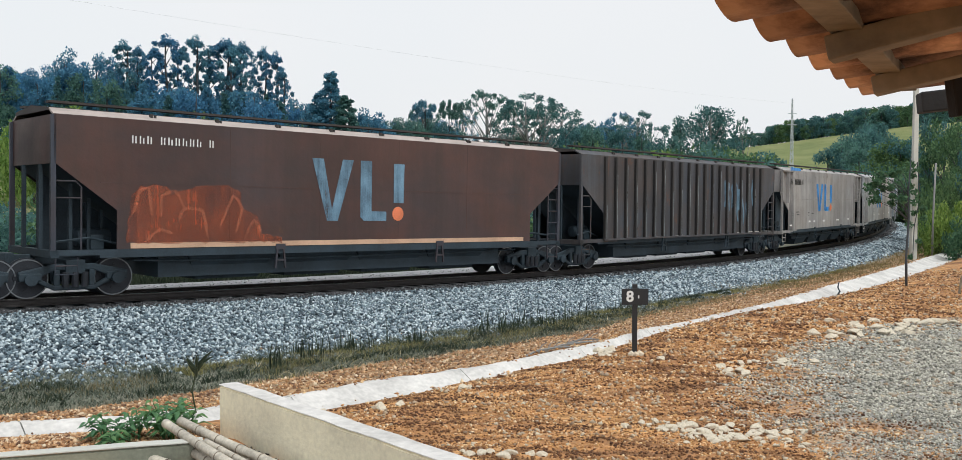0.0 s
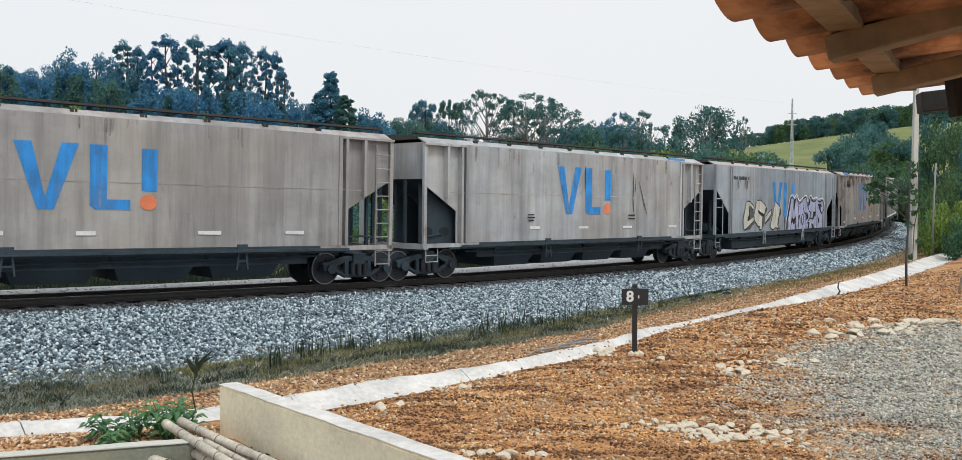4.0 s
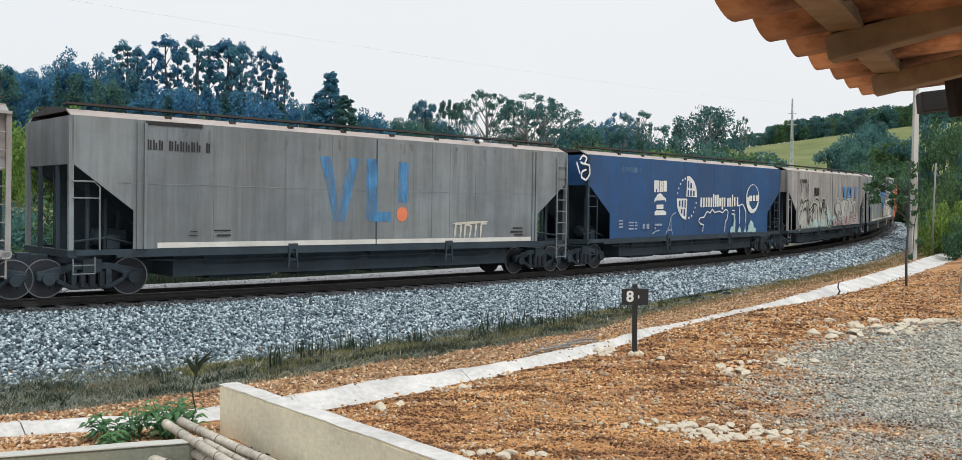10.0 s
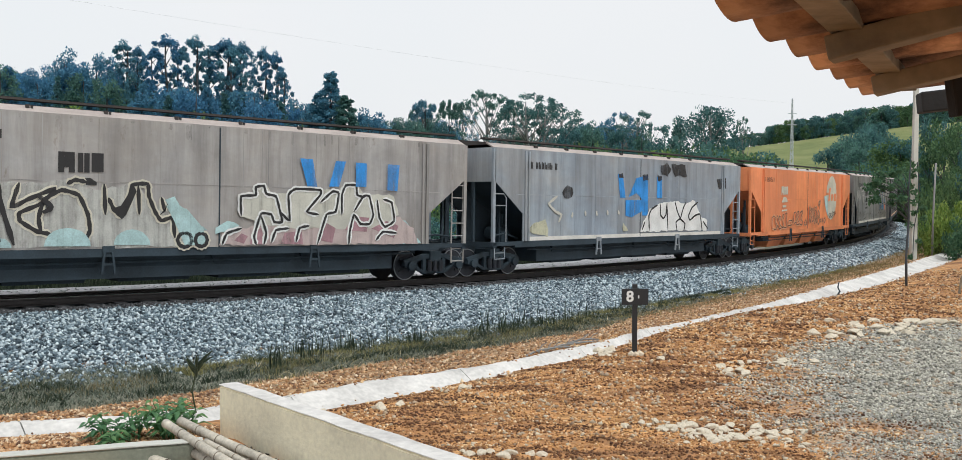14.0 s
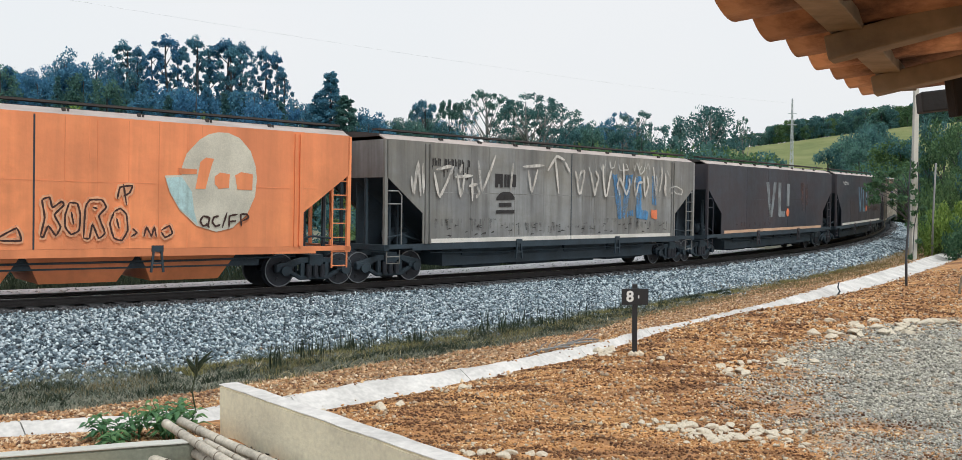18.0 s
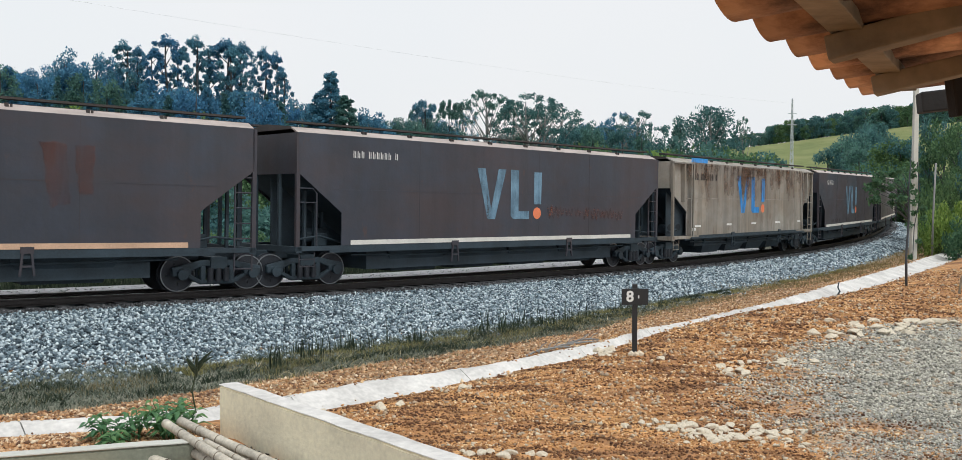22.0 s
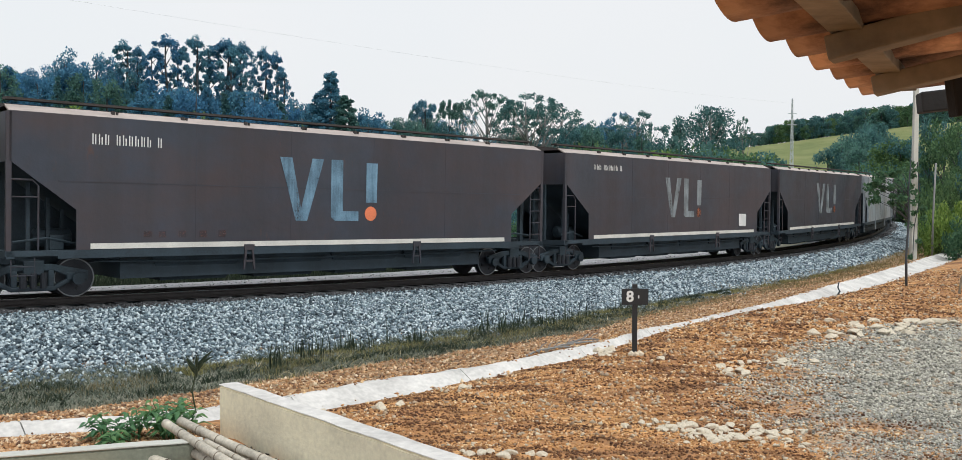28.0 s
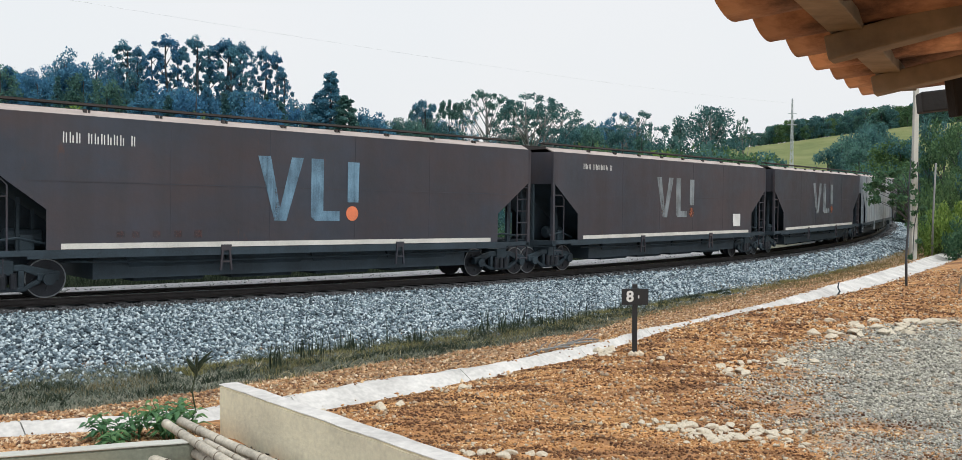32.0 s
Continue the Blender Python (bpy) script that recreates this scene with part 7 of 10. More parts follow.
# ---- the train, front to rear ----
A, B, C = 15.46, 14.78, 15.06
GAP = 1.11
BROWN_WORD = "brown hopper wagon with faded blue mark and pale sill stripe"
GREY_WORD = "weathered grey hopper wagon with blue mark"
KINDS = [
    ("smooth", A, BROWN, BROWN_WORD, dict(stripe=(1.65, 1.65, STRIPE_O), posts=False)),
    ("smooth", A, BROWN_RED, "red-brown hopper wagon with orange graffiti and faded blue mark", dict(stripe=(1.65, 1.65, STRIPE_O), posts=False, trim=BROWN)),
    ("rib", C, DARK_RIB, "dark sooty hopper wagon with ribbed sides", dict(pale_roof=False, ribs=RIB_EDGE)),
    ("frame", B, GREY_WARM, GREY_WORD, dict(pale_roof=False)),
    ("frame", B, GREY_PALE, GREY_WORD, dict(pale_roof=False)),
    ("smooth", A, GREY_COOL, "grey hopper wagon with large cream and lilac graffiti", dict(tall_ladder=True)),
    ("frame", B, GREY_RUSTY, "grey hopper wagon with brown rust stains and blue mark", dict(pale_roof=False)),
    ("smooth", A, GREY_SLATE, "dull grey hopper wagon with faint blue mark", dict(stripe=(1.9, 1.65, STRIPE_W), tall_ladder=True)),
    ("smooth", A, BLUE, "dark blue hopper wagon with white round emblems and bars", dict(posts=False, trim=UNDER)),
    ("smooth", A, GREY_WARM, "grey hopper wagon with black-outlined graffiti along its foot", {}),
    ("smooth", A, GREY_COOL, "grey hopper wagon with white graffiti near its rear", dict(stripe=(1.65, 1.65, STRIPE_W))),
    ("smooth", A, ORANGE, "orange hopper wagon with a pale round emblem", dict(under=ORANGE)),
    ("smooth", A, GREY_DIRTY, "grey hopper wagon with tall white spray strokes", dict(stripe=(1.65, 1.65, STRIPE_W))),
    ("smooth", A, BROWN, BROWN_WORD, dict(stripe=(1.65, 1.65, STRIPE_O), posts=False)),
    ("smooth", A, BROWN, BROWN_WORD, dict(stripe=(1.65, 1.65, STRIPE_W), posts=False)),
    ("frame", B, GREY_OLIVE, "grey hopper wagon with brown rust streaks and blue mark", dict(pale_roof=False)),
    ("smooth", A, BROWN, BROWN_WORD, dict(stripe=(1.65, 1.65, STRIPE_W), posts=False)),
    ("smooth", A, BROWN, BROWN_WORD, dict(stripe=(1.65, 1.65, STRIPE_W), posts=False)),
    ("smooth", A, BROWN, BROWN_WORD, dict(stripe=(1.65, 1.65, STRIPE_W), posts=False)),
    ("smooth", A, GREY_COOL, GREY_WORD, {}),
    ("smooth", A, BROWN, BROWN_WORD, dict(posts=False)),
]
TRAIN = []
at = 52.3 - A - GAP
for kind, L, paint, label, extra in KINDS:
    wg, bogies = make_wagon(kind, L, paint, label, **extra)
    TRAIN.append((wg, bogies, L, at + GAP + L / 2))
    at += GAP + L


def mark(i):
    return TRAIN[i][0], TRAIN[i][2]


company_mark(*mark(1), 6.23, 1.68, 1.0, LOGO_PALE, kz=1.01)
number_bars(*mark(1), 1.65, 3.36, 1.97, 0.19, PAINT_WHITE, (3, 6, 1))
patches(1, "graffiti_fill", TAG_ORANGE, "orange sprayed graffiti",
        [(1.58, 1.68), (1.69, 2.24), (1.88, 2.43), (2.43, 2.47), (2.59, 2.26), (3.17, 2.48), (3.91, 2.49), (4.25, 2.38), (4.34, 1.95), (4.69, 1.81), (4.85, 1.34), (5.42, 1.27), (5.42, 1.15), (1.57, 1.2)])
strokes(1, "graffiti_line", TAG_RED, 0.07, "lighter orange spray lines",
        [(1.7, 1.81), (1.84, 2.32), (2.04, 2.38), (2.12, 1.79)],
        [(2.33, 1.75), (2.34, 2.23), (2.66, 2.34), (2.87, 1.96)],
        [(1.96, 1.21), (2.3, 1.48), (2.61, 1.38)],
        [(2.73, 1.68), (2.87, 1.96), (3.31, 1.9), (3.45, 1.26)],
        [(3.75, 1.55), (4.07, 2.26), (4.3, 1.98), (4.14, 1.4)],
        [(4.37, 1.25), (4.61, 1.69), (4.82, 1.4)])
patches(2, "faded_patch", LOGO_PALE, "faint blue paint",
        [(10.16, 3.22), (10.49, 3.23), (10.49, 2.17), (10.15, 2.16)],
        [(10.79, 3.12), (11.04, 3.13), (11.04, 2.14), (10.79, 2.14)],
        [(11.33, 2.9), (11.65, 2.91), (11.65, 2.02), (11.33, 2.02)])
strokes(2, "faint_spray", LOGO_PALE, 0.11, "faint blue spray",
        [(10.2, 3.09), (10.3, 2.62), (10.44, 2.08)],
        [(10.57, 3.14), (10.51, 2.63), (10.63, 2)],
        [(10.95, 3.04), (11.11, 2.33)],
        [(11.25, 3.17), (11.34, 2.66), (11.31, 1.93), (11.44, 1.53)],
        [(11.78, 2.51), (11.95, 1.94), (11.92, 1.36)],
        [(12.14, 2.35), (12.23, 1.69)],
        [(12.74, 3.33), (12.71, 2.7), (12.81, 2.2)])
patches(2, "chipped_edge", TAG_CHALK, "pale chipped paint along the foot",
        [(4.57, 1.08), (5.43, 1.07), (5.43, 1.07), (4.58, 1.07)],
        [(6.18, 1.09), (6.99, 1.07), (6.99, 1.07), (6.18, 1.07)],
        [(7.5, 1.07), (8.36, 1.07), (8.36, 1.07), (7.5, 1.07)],
        [(9.61, 1.07), (10.05, 1.07), (10.05, 1.07), (9.61, 1.07)],
        [(11.37, 1.1), (11.84, 1.1), (11.84, 1.07), (11.37, 1.07)],
        [(12.37, 1.13), (13.75, 1.11), (13.76, 1.07), (12.37, 1.07)])
company_mark(*mark(3), 5.45, 1.9, 1.01, LOGO_BLUE, kz=0.89)
number_bars(*mark(3), 1.13, 3.21, 2.06, 0.3, PAINT_BLACK, (3, 6, 1))
patches(3, "top_patch", LOGO_BLUE, "worn blue patch",
        [(1.06, 4.02), (1.98, 4.01), (2.73, 3.98), (2.72, 3.88), (1.97, 3.87), (1.06, 3.86)])
patches(3, "white_dash", PAINT_WHITE, "",
        [(1.05, 1.32), (1.4, 1.32), (1.4, 1.24), (1.05, 1.24)],
        [(4.11, 1.45), (4.46, 1.45), (4.46, 1.36), (4.11, 1.37)],
        [(4.98, 1.45), (5.27, 1.45), (5.27, 1.36), (4.98, 1.36)],
        [(6.67, 1.44), (7.08, 1.44), (7.08, 1.35), (6.67, 1.35)],
        [(9.35, 1.44), (9.91, 1.44), (9.91, 1.35), (9.35, 1.36)],
        [(11.58, 1.44), (12.09, 1.44), (12.09, 1.35), (11.58, 1.36)])
patches(3, "data_bar", PAINT_BLACK, "",
        [(1.4, 1.87), (1.73, 1.87), (1.73, 1.84), (1.39, 1.83)],
        [(1.39, 1.78), (1.73, 1.79), (1.73, 1.75), (1.39, 1.74)],
        [(2.03, 1.92), (2.54, 1.92), (2.54, 1.88), (2.03, 1.88)],
        [(2.13, 1.79), (2.54, 1.79), (2.54, 1.75), (2.13, 1.75)],
        [(3.97, 1.86), (4.21, 1.86), (4.21, 1.82), (3.97, 1.82)],
        [(3.97, 1.74), (4.21, 1.74), (4.21, 1.71), (3.97, 1.71)],
        [(4.61, 1.82), (4.95, 1.83), (4.95, 1.79), (4.61, 1.78)])
company_mark(*mark(4), 5.79, 1.88, 0.99, LOGO_BLUE, kz=0.99)
patches(4, "white_dash", PAINT_WHITE, "",
        [(4.46, 1.51), (4.92, 1.51), (4.92, 1.42), (4.46, 1.42)],
        [(6.93, 1.49), (7.43, 1.49), (7.43, 1.41), (6.93, 1.41)],
        [(9.42, 1.48), (9.96, 1.48), (9.96, 1.39), (9.42, 1.39)],
        [(12.34, 1.47), (12.88, 1.47), (12.88, 1.39), (12.34, 1.39)])
patches(4, "top_patch", LOGO_BLUE, "",
        [(12.21, 3.99), (13.39, 3.97), (13.39, 3.89), (12.21, 3.89)])
strokes(4, "drip", PAINT_BLACK, 0.035, "dark drips",
        [(10.02, 3.35), (10.0, 2.45), (10.05, 1.92)],
        [(10.16, 3.21), (10.12, 2.6)],
        [(7.22, 3.48), (7.21, 2.72)],
        [(10.35, 3.06), (10.88, 1.85)])
patches(4, "data_bar", PAINT_BLACK, "",
        [(4.34, 1.88), (4.63, 1.89), (4.63, 1.85), (4.34, 1.85)],
        [(4.31, 1.8), (4.67, 1.8), (4.67, 1.76), (4.31, 1.76)],
        [(4.36, 1.71), (4.62, 1.71), (4.62, 1.67), (4.36, 1.67)],
        [(9.71, 1.87), (10.13, 1.88), (10.13, 1.83), (9.71, 1.83)],
        [(9.71, 1.75), (10.13, 1.75), (10.13, 1.71), (9.71, 1.71)])
company_mark(*mark(5), 6.27, 1.66, 0.99, LOGO_BLUE, kz=1.04)
number_bars(*mark(5), 1.8, 3.31, 1.71, 0.17, PAINT_BLACK, (3, 6, 1))
patches(5, "graffiti_shadow", TAG_SHADE, "grey graffiti shading",
        [(3.54, 2.17), (3.97, 2.01), (4.03, 1.86), (4.01, 1.75), (3.35, 1.54), (3.37, 1.72), (3.53, 1.83), (3.49, 1.98)],
        [(5.45, 2.16), (5.62, 2.05), (5.58, 1.94), (5.35, 1.77), (5.29, 1.43), (5.13, 1.19), (5, 1.15), (5.06, 1.77), (5.24, 1.81)],
        [(6.12, 2.06), (6.21, 1.98), (6.16, 1.78), (5.85, 1.53), (5.39, 1.38), (5.38, 1.43)],
        [(7.24, 2.13), (7.39, 1.99), (7.38, 1.82), (7.18, 1.73), (7.09, 1.33), (6.97, 1.24), (6.88, 1.33)],
        [(2.99, 1.17), (4.05, 1.56), (4.16, 1.45), (3.54, 1.16)])
patches(5, "graffiti_fill", TAG_PALE, "cream block graffiti",
        [(3.18, 2.4), (3.53, 2.4), (4.02, 2.18), (3.96, 2.02), (3.68, 2.16), (3.52, 2.17), (3.49, 1.98), (3.53, 1.85), (3.37, 1.72), (3.35, 1.56), (4.02, 1.75), (4.05, 1.56), (2.99, 1.17), (2.82, 1.57)],
        [(4.32, 2.43), (4.8, 2.45), (5.45, 2.16), (5.24, 1.81), (5.01, 1.84), (4.75, 1.92), (4.57, 2.01), (4.56, 1.9), (4.91, 1.77), (5.06, 1.75), (5.01, 1.42), (4.97, 1.15), (4.73, 1.16), (4.76, 1.29), (4.57, 1.29), (4.07, 1.58), (4.03, 1.75)],
        [(5.36, 1.71), (6.12, 2.04), (6.09, 1.81), (5.38, 1.43)],
        [(6.61, 2.39), (7.24, 2.13), (6.91, 1.33), (7.22, 1.12), (6.87, 1.17), (6.64, 1.2), (6.37, 1.11), (6, 1.29)])
patches(5, "graffiti_cut", PAINT_BLACK, "black cuts in the graffiti letters",
        [(4.56, 2.01), (5.22, 1.83), (5.2, 1.76), (4.56, 1.89)],
        [(3.35, 1.54), (3.37, 1.72), (3.53, 1.83), (3.61, 1.77), (3.54, 1.63)])
strokes(5, "graffiti_outline", PAINT_BLACK, 0.04, "black graffiti outline",
        [(3.18, 2.4), (3.53, 2.4), (4.02, 2.18), (3.96, 2.02), (3.68, 2.16), (3.52, 2.17), (3.49, 1.98), (3.53, 1.85), (3.37, 1.72), (3.35, 1.56), (4.02, 1.75), (4.05, 1.56), (2.99, 1.17), (2.82, 1.57), (3.18, 2.4)],
        [(4.32, 2.43), (4.8, 2.45), (5.45, 2.16), (5.24, 1.81), (5.01, 1.84), (4.75, 1.92), (4.57, 2.01), (4.56, 1.9), (4.91, 1.77), (5.06, 1.75), (5.01, 1.42), (4.97, 1.15), (4.73, 1.16), (4.76, 1.29), (4.57, 1.29), (4.07, 1.58), (4.03, 1.75), (4.32, 2.43)],
        [(5.36, 1.71), (6.12, 2.04), (6.09, 1.81), (5.38, 1.43), (5.36, 1.71)],
        [(6.61, 2.39), (7.24, 2.13), (6.91, 1.33), (7.22, 1.12), (6.87, 1.17), (6.64, 1.2), (6.37, 1.11), (6, 1.29), (6.61, 2.39)])
patches(5, "lilac_graffiti", TAG_LILAC, "lilac block graffiti",
        [(8.01, 1.07), (8.04, 1.5), (8.48, 2.57), (8.85, 2.64), (9.37, 2.66), (9.7, 2.33), (10.28, 2.47), (10.74, 2.61), (11.04, 2.25), (11.42, 2.58), (11.82, 2.43), (12.33, 2.55), (12.54, 2.39), (13.29, 2.44), (13.51, 2.29), (13.58, 2), (13.3, 1.83), (13.34, 1.07)])
patches(5, "graffiti_glow", TAG_WHITE, "white sheen in the lilac letters",
        [(8.24, 1.16), (8.36, 1.68), (8.56, 2.13), (8.66, 1.83), (8.57, 1.15)],
        [(9.39, 1.68), (9.49, 2.14), (9.63, 2.07), (9.61, 1.14), (9.43, 1.14)],
        [(9.89, 1.21), (9.96, 1.6), (10.1, 1.68), (10.11, 1.21)],
        [(11.36, 1.2), (11.44, 1.44), (11.68, 1.46), (11.52, 1.16)],
        [(11.97, 1.94), (12.11, 2.38), (12.23, 2.39), (12.2, 1.94)],
        [(12.52, 1.19), (12.62, 1.44), (12.79, 1.18)])
strokes(5, "lilac_outline", PAINT_BLACK, 0.06, "black graffiti outline",
        [(8.55, 2.54), (8.85, 2.58), (9.1, 2.47)],
        [(9.37, 2.57), (9.73, 2.33), (9.65, 1.91), (9.65, 1.68), (9.75, 1.07)],
        [(9.73, 2.27), (10.28, 2.44)],
        [(10.28, 2.44), (10.38, 2.08), (10.57, 1.84)],
        [(10.27, 1.78), (10.14, 1.65), (10.13, 1.46), (10.24, 1.27), (10.39, 1.33), (10.44, 1.56), (10.36, 1.75), (10.27, 1.78)],
        [(10.28, 2.52), (10.74, 2.62), (10.94, 2.25), (11.23, 1.93), (11.47, 1.85), (11.44, 1.6), (11.2, 1.49), (11.05, 1.44)],
        [(10.51, 1.84), (10.76, 1.81), (10.78, 1.36), (10.82, 1.07)],
        [(11.08, 2.09), (11.32, 2.58), (11.46, 2.6), (11.62, 2.44), (12.02, 2.4), (12.33, 2.49)],
        [(11.34, 1.56), (11.74, 1.56), (12.24, 1.74)],
        [(11.55, 1.07), (11.8, 1.61)],
        [(12.23, 2.49), (12.24, 1.82), (12.35, 1.44), (12.38, 1.07)],
        [(12.54, 2.44), (12.86, 2.37), (13.28, 2.46), (13.46, 2.29), (13.56, 2.04), (13.3, 1.86), (13.26, 1.74), (13.35, 1.35), (13.36, 1.07)])
patches(5, "lilac_cut", PAINT_BLACK, "black wedges between the letters",
        [(8.04, 1.08), (8.04, 1.45), (8.29, 2), (8.52, 2.54), (8.65, 2.53), (8.44, 1.97), (8.2, 1.41), (8.21, 1.08)],
        [(8.99, 2.47), (9.37, 2.57), (9.2, 2.29), (9.05, 1.88), (8.98, 2.06)],
        [(8.78, 1.72), (8.87, 1.6), (9.04, 1.56), (9.26, 1.71), (9.34, 1.59), (9.3, 1.3), (9.4, 1.07), (9.26, 1.07), (9.22, 1.37), (9.01, 1.3), (8.84, 1.45), (8.7, 1.3), (8.67, 1.07), (8.6, 1.07), (8.7, 1.53)],
        [(9.69, 1.71), (9.96, 1.79), (9.75, 1.46)],
        [(10.79, 1.89), (11.08, 1.77), (11.12, 1.56), (10.86, 1.49)],
        [(10.95, 1.36), (11.3, 1.41), (11.25, 1.07), (11.06, 1.07), (11.11, 1.27)],
        [(11.07, 2.22), (11.42, 2.58), (11.31, 2.25)],
        [(11.77, 2.03), (11.87, 1.89), (12.2, 1.9), (12.16, 1.72), (11.92, 1.65), (11.94, 1.49), (11.74, 1.56), (11.87, 1.77)],
        [(11.68, 1.07), (11.74, 1.28), (11.9, 1.31), (11.99, 1.07)],
        [(12.54, 2.28), (13.07, 2.29), (13.16, 2.15), (12.97, 2.11), (13.04, 1.95), (13.3, 1.73), (13.08, 1.78), (12.82, 1.99)],
        [(12.51, 1.72), (12.77, 1.52), (12.83, 1.32), (12.71, 1.29), (12.58, 1.52)])
strokes(5, "white_halo", PAINT_WHITE, 0.05, "white graffiti halo",
        [(7.94, 1.09), (7.97, 1.5), (8.35, 2.35), (8.48, 2.63), (8.85, 2.72), (9.1, 2.58), (9.37, 2.75), (9.77, 2.43), (10.27, 2.59), (10.78, 2.72), (11.03, 2.39), (11.34, 2.69), (11.54, 2.7), (11.78, 2.54), (12.33, 2.62), (12.6, 2.51), (13.28, 2.58), (13.57, 2.42), (13.73, 2.01)])
company_mark(*mark(6), 5.58, 1.83, 1.01, LOGO_BLUE, kz=1.01)
number_bars(*mark(6), 1.15, 3.19, 2.08, 0.3, PAINT_BLACK, (3, 6, 1))
patches(6, "top_patch", LOGO_BLUE, "worn blue patch",
        [(1.01, 4.0), (1.66, 3.98), (2.26, 3.95), (2.26, 3.85), (1.53, 3.84), (1.01, 3.88)],
        [(12.04, 3.99), (14.18, 3.98), (14.18, 3.87), (12.04, 3.86)])
patches(6, "white_dash", PAINT_WHITE, "",
        [(1.1, 1.29), (1.47, 1.29), (1.47, 1.21), (1.1, 1.21)],
        [(1.48, 1.43), (1.85, 1.43), (1.85, 1.36), (1.47, 1.36)],
        [(4.17, 1.42), (4.65, 1.42), (4.64, 1.35), (4.17, 1.35)],
        [(6.81, 1.42), (7.23, 1.42), (7.23, 1.34), (6.81, 1.35)],
        [(9.27, 1.44), (9.84, 1.43), (9.84, 1.35), (9.27, 1.36)],
        [(12.21, 1.43), (12.8, 1.43), (12.8, 1.34), (12.21, 1.34)])
drips(6, "rust_stain", RUST_SOFT, "brown rust wash", 1.2, 13.6, 3.86, 0.5, 90, 64, 0.12, 0.4)
drips(6, "rust_stain", RUST_STAIN, "brown rust stains", 2.2, 4.8, 3.86, 1.2, 44, 61, 0.05, 0.24)
drips(6, "rust_stain", RUST_STAIN, "brown rust stains", 9.6, 11.5, 3.86, 0.9, 26, 62, 0.05, 0.24)
drips(6, "rust_stain", RUST_STAIN, "brown rust stains", 1.7, 2.3, 3.6, 1.1, 8, 63)
patches(6, "data_bar", PAINT_BLACK, "",
        [(1.33, 1.95), (1.75, 1.96), (1.75, 1.92), (1.33, 1.91)],
        [(1.32, 1.85), (1.75, 1.85), (1.75, 1.82), (1.32, 1.81)],
        [(1.32, 1.73), (1.75, 1.74), (1.75, 1.7), (1.32, 1.7)],
        [(2.1, 1.87), (2.57, 1.88), (2.57, 1.84), (2.1, 1.83)],
        [(2.1, 1.77), (2.57, 1.77), (2.57, 1.73), (2.1, 1.73)],
        [(4.03, 1.8), (4.26, 1.8), (4.26, 1.77), (4.03, 1.77)],
        [(4.03, 1.67), (4.38, 1.67), (4.38, 1.63), (4.03, 1.63)],
        [(9.62, 1.88), (9.93, 1.88), (9.93, 1.85), (9.62, 1.85)],
        [(9.68, 1.76), (10.03, 1.76), (10.03, 1.71), (9.68, 1.71)])
company_mark(*mark(7), 6.11, 1.66, 0.97, LOGO_FADED, kz=1.06)
number_bars(*mark(7), 1.64, 3.24, 1.51, 0.25, PAINT_BLACK, (3, 6, 1))
patches(7, "top_bar", PAINT_BLACK, "",
        [(1.61, 3.87), (2.94, 3.88), (2.94, 3.79), (1.61, 3.78)])
strokes(7, "small_tag", PAINT_CREAM, 0.07, "cream sprayed tag",
        [(10.66, 1.21), (10.7, 1.6), (10.9, 1.57), (10.86, 1.21)],
        [(11.03, 1.2), (11.07, 1.57), (11.28, 1.53), (11.23, 1.2)],
        [(11.44, 1.2), (11.49, 1.63)],
        [(11.66, 1.19), (11.7, 1.6), (11.92, 1.6)],
        [(10.58, 1.6), (11.96, 1.66)])
patches(7, "data_bar", PAINT_BLACK, "",
        [(2.66, 1.44), (2.83, 1.44), (2.83, 1.42), (2.66, 1.42)],
        [(2.62, 1.35), (2.83, 1.35), (2.83, 1.33), (2.62, 1.33)],
        [(3.24, 1.47), (3.66, 1.47), (3.66, 1.44), (3.24, 1.44)],
        [(3.3, 1.36), (3.66, 1.36), (3.66, 1.32), (3.3, 1.32)],
        [(13.0, 1.49), (13.42, 1.49), (13.42, 1.45), (13.0, 1.45)],
        [(12.91, 1.39), (13.42, 1.38), (13.42, 1.33), (12.91, 1.33)],
        [(13.05, 1.28), (13.42, 1.28), (13.42, 1.24), (13.05, 1.24)])
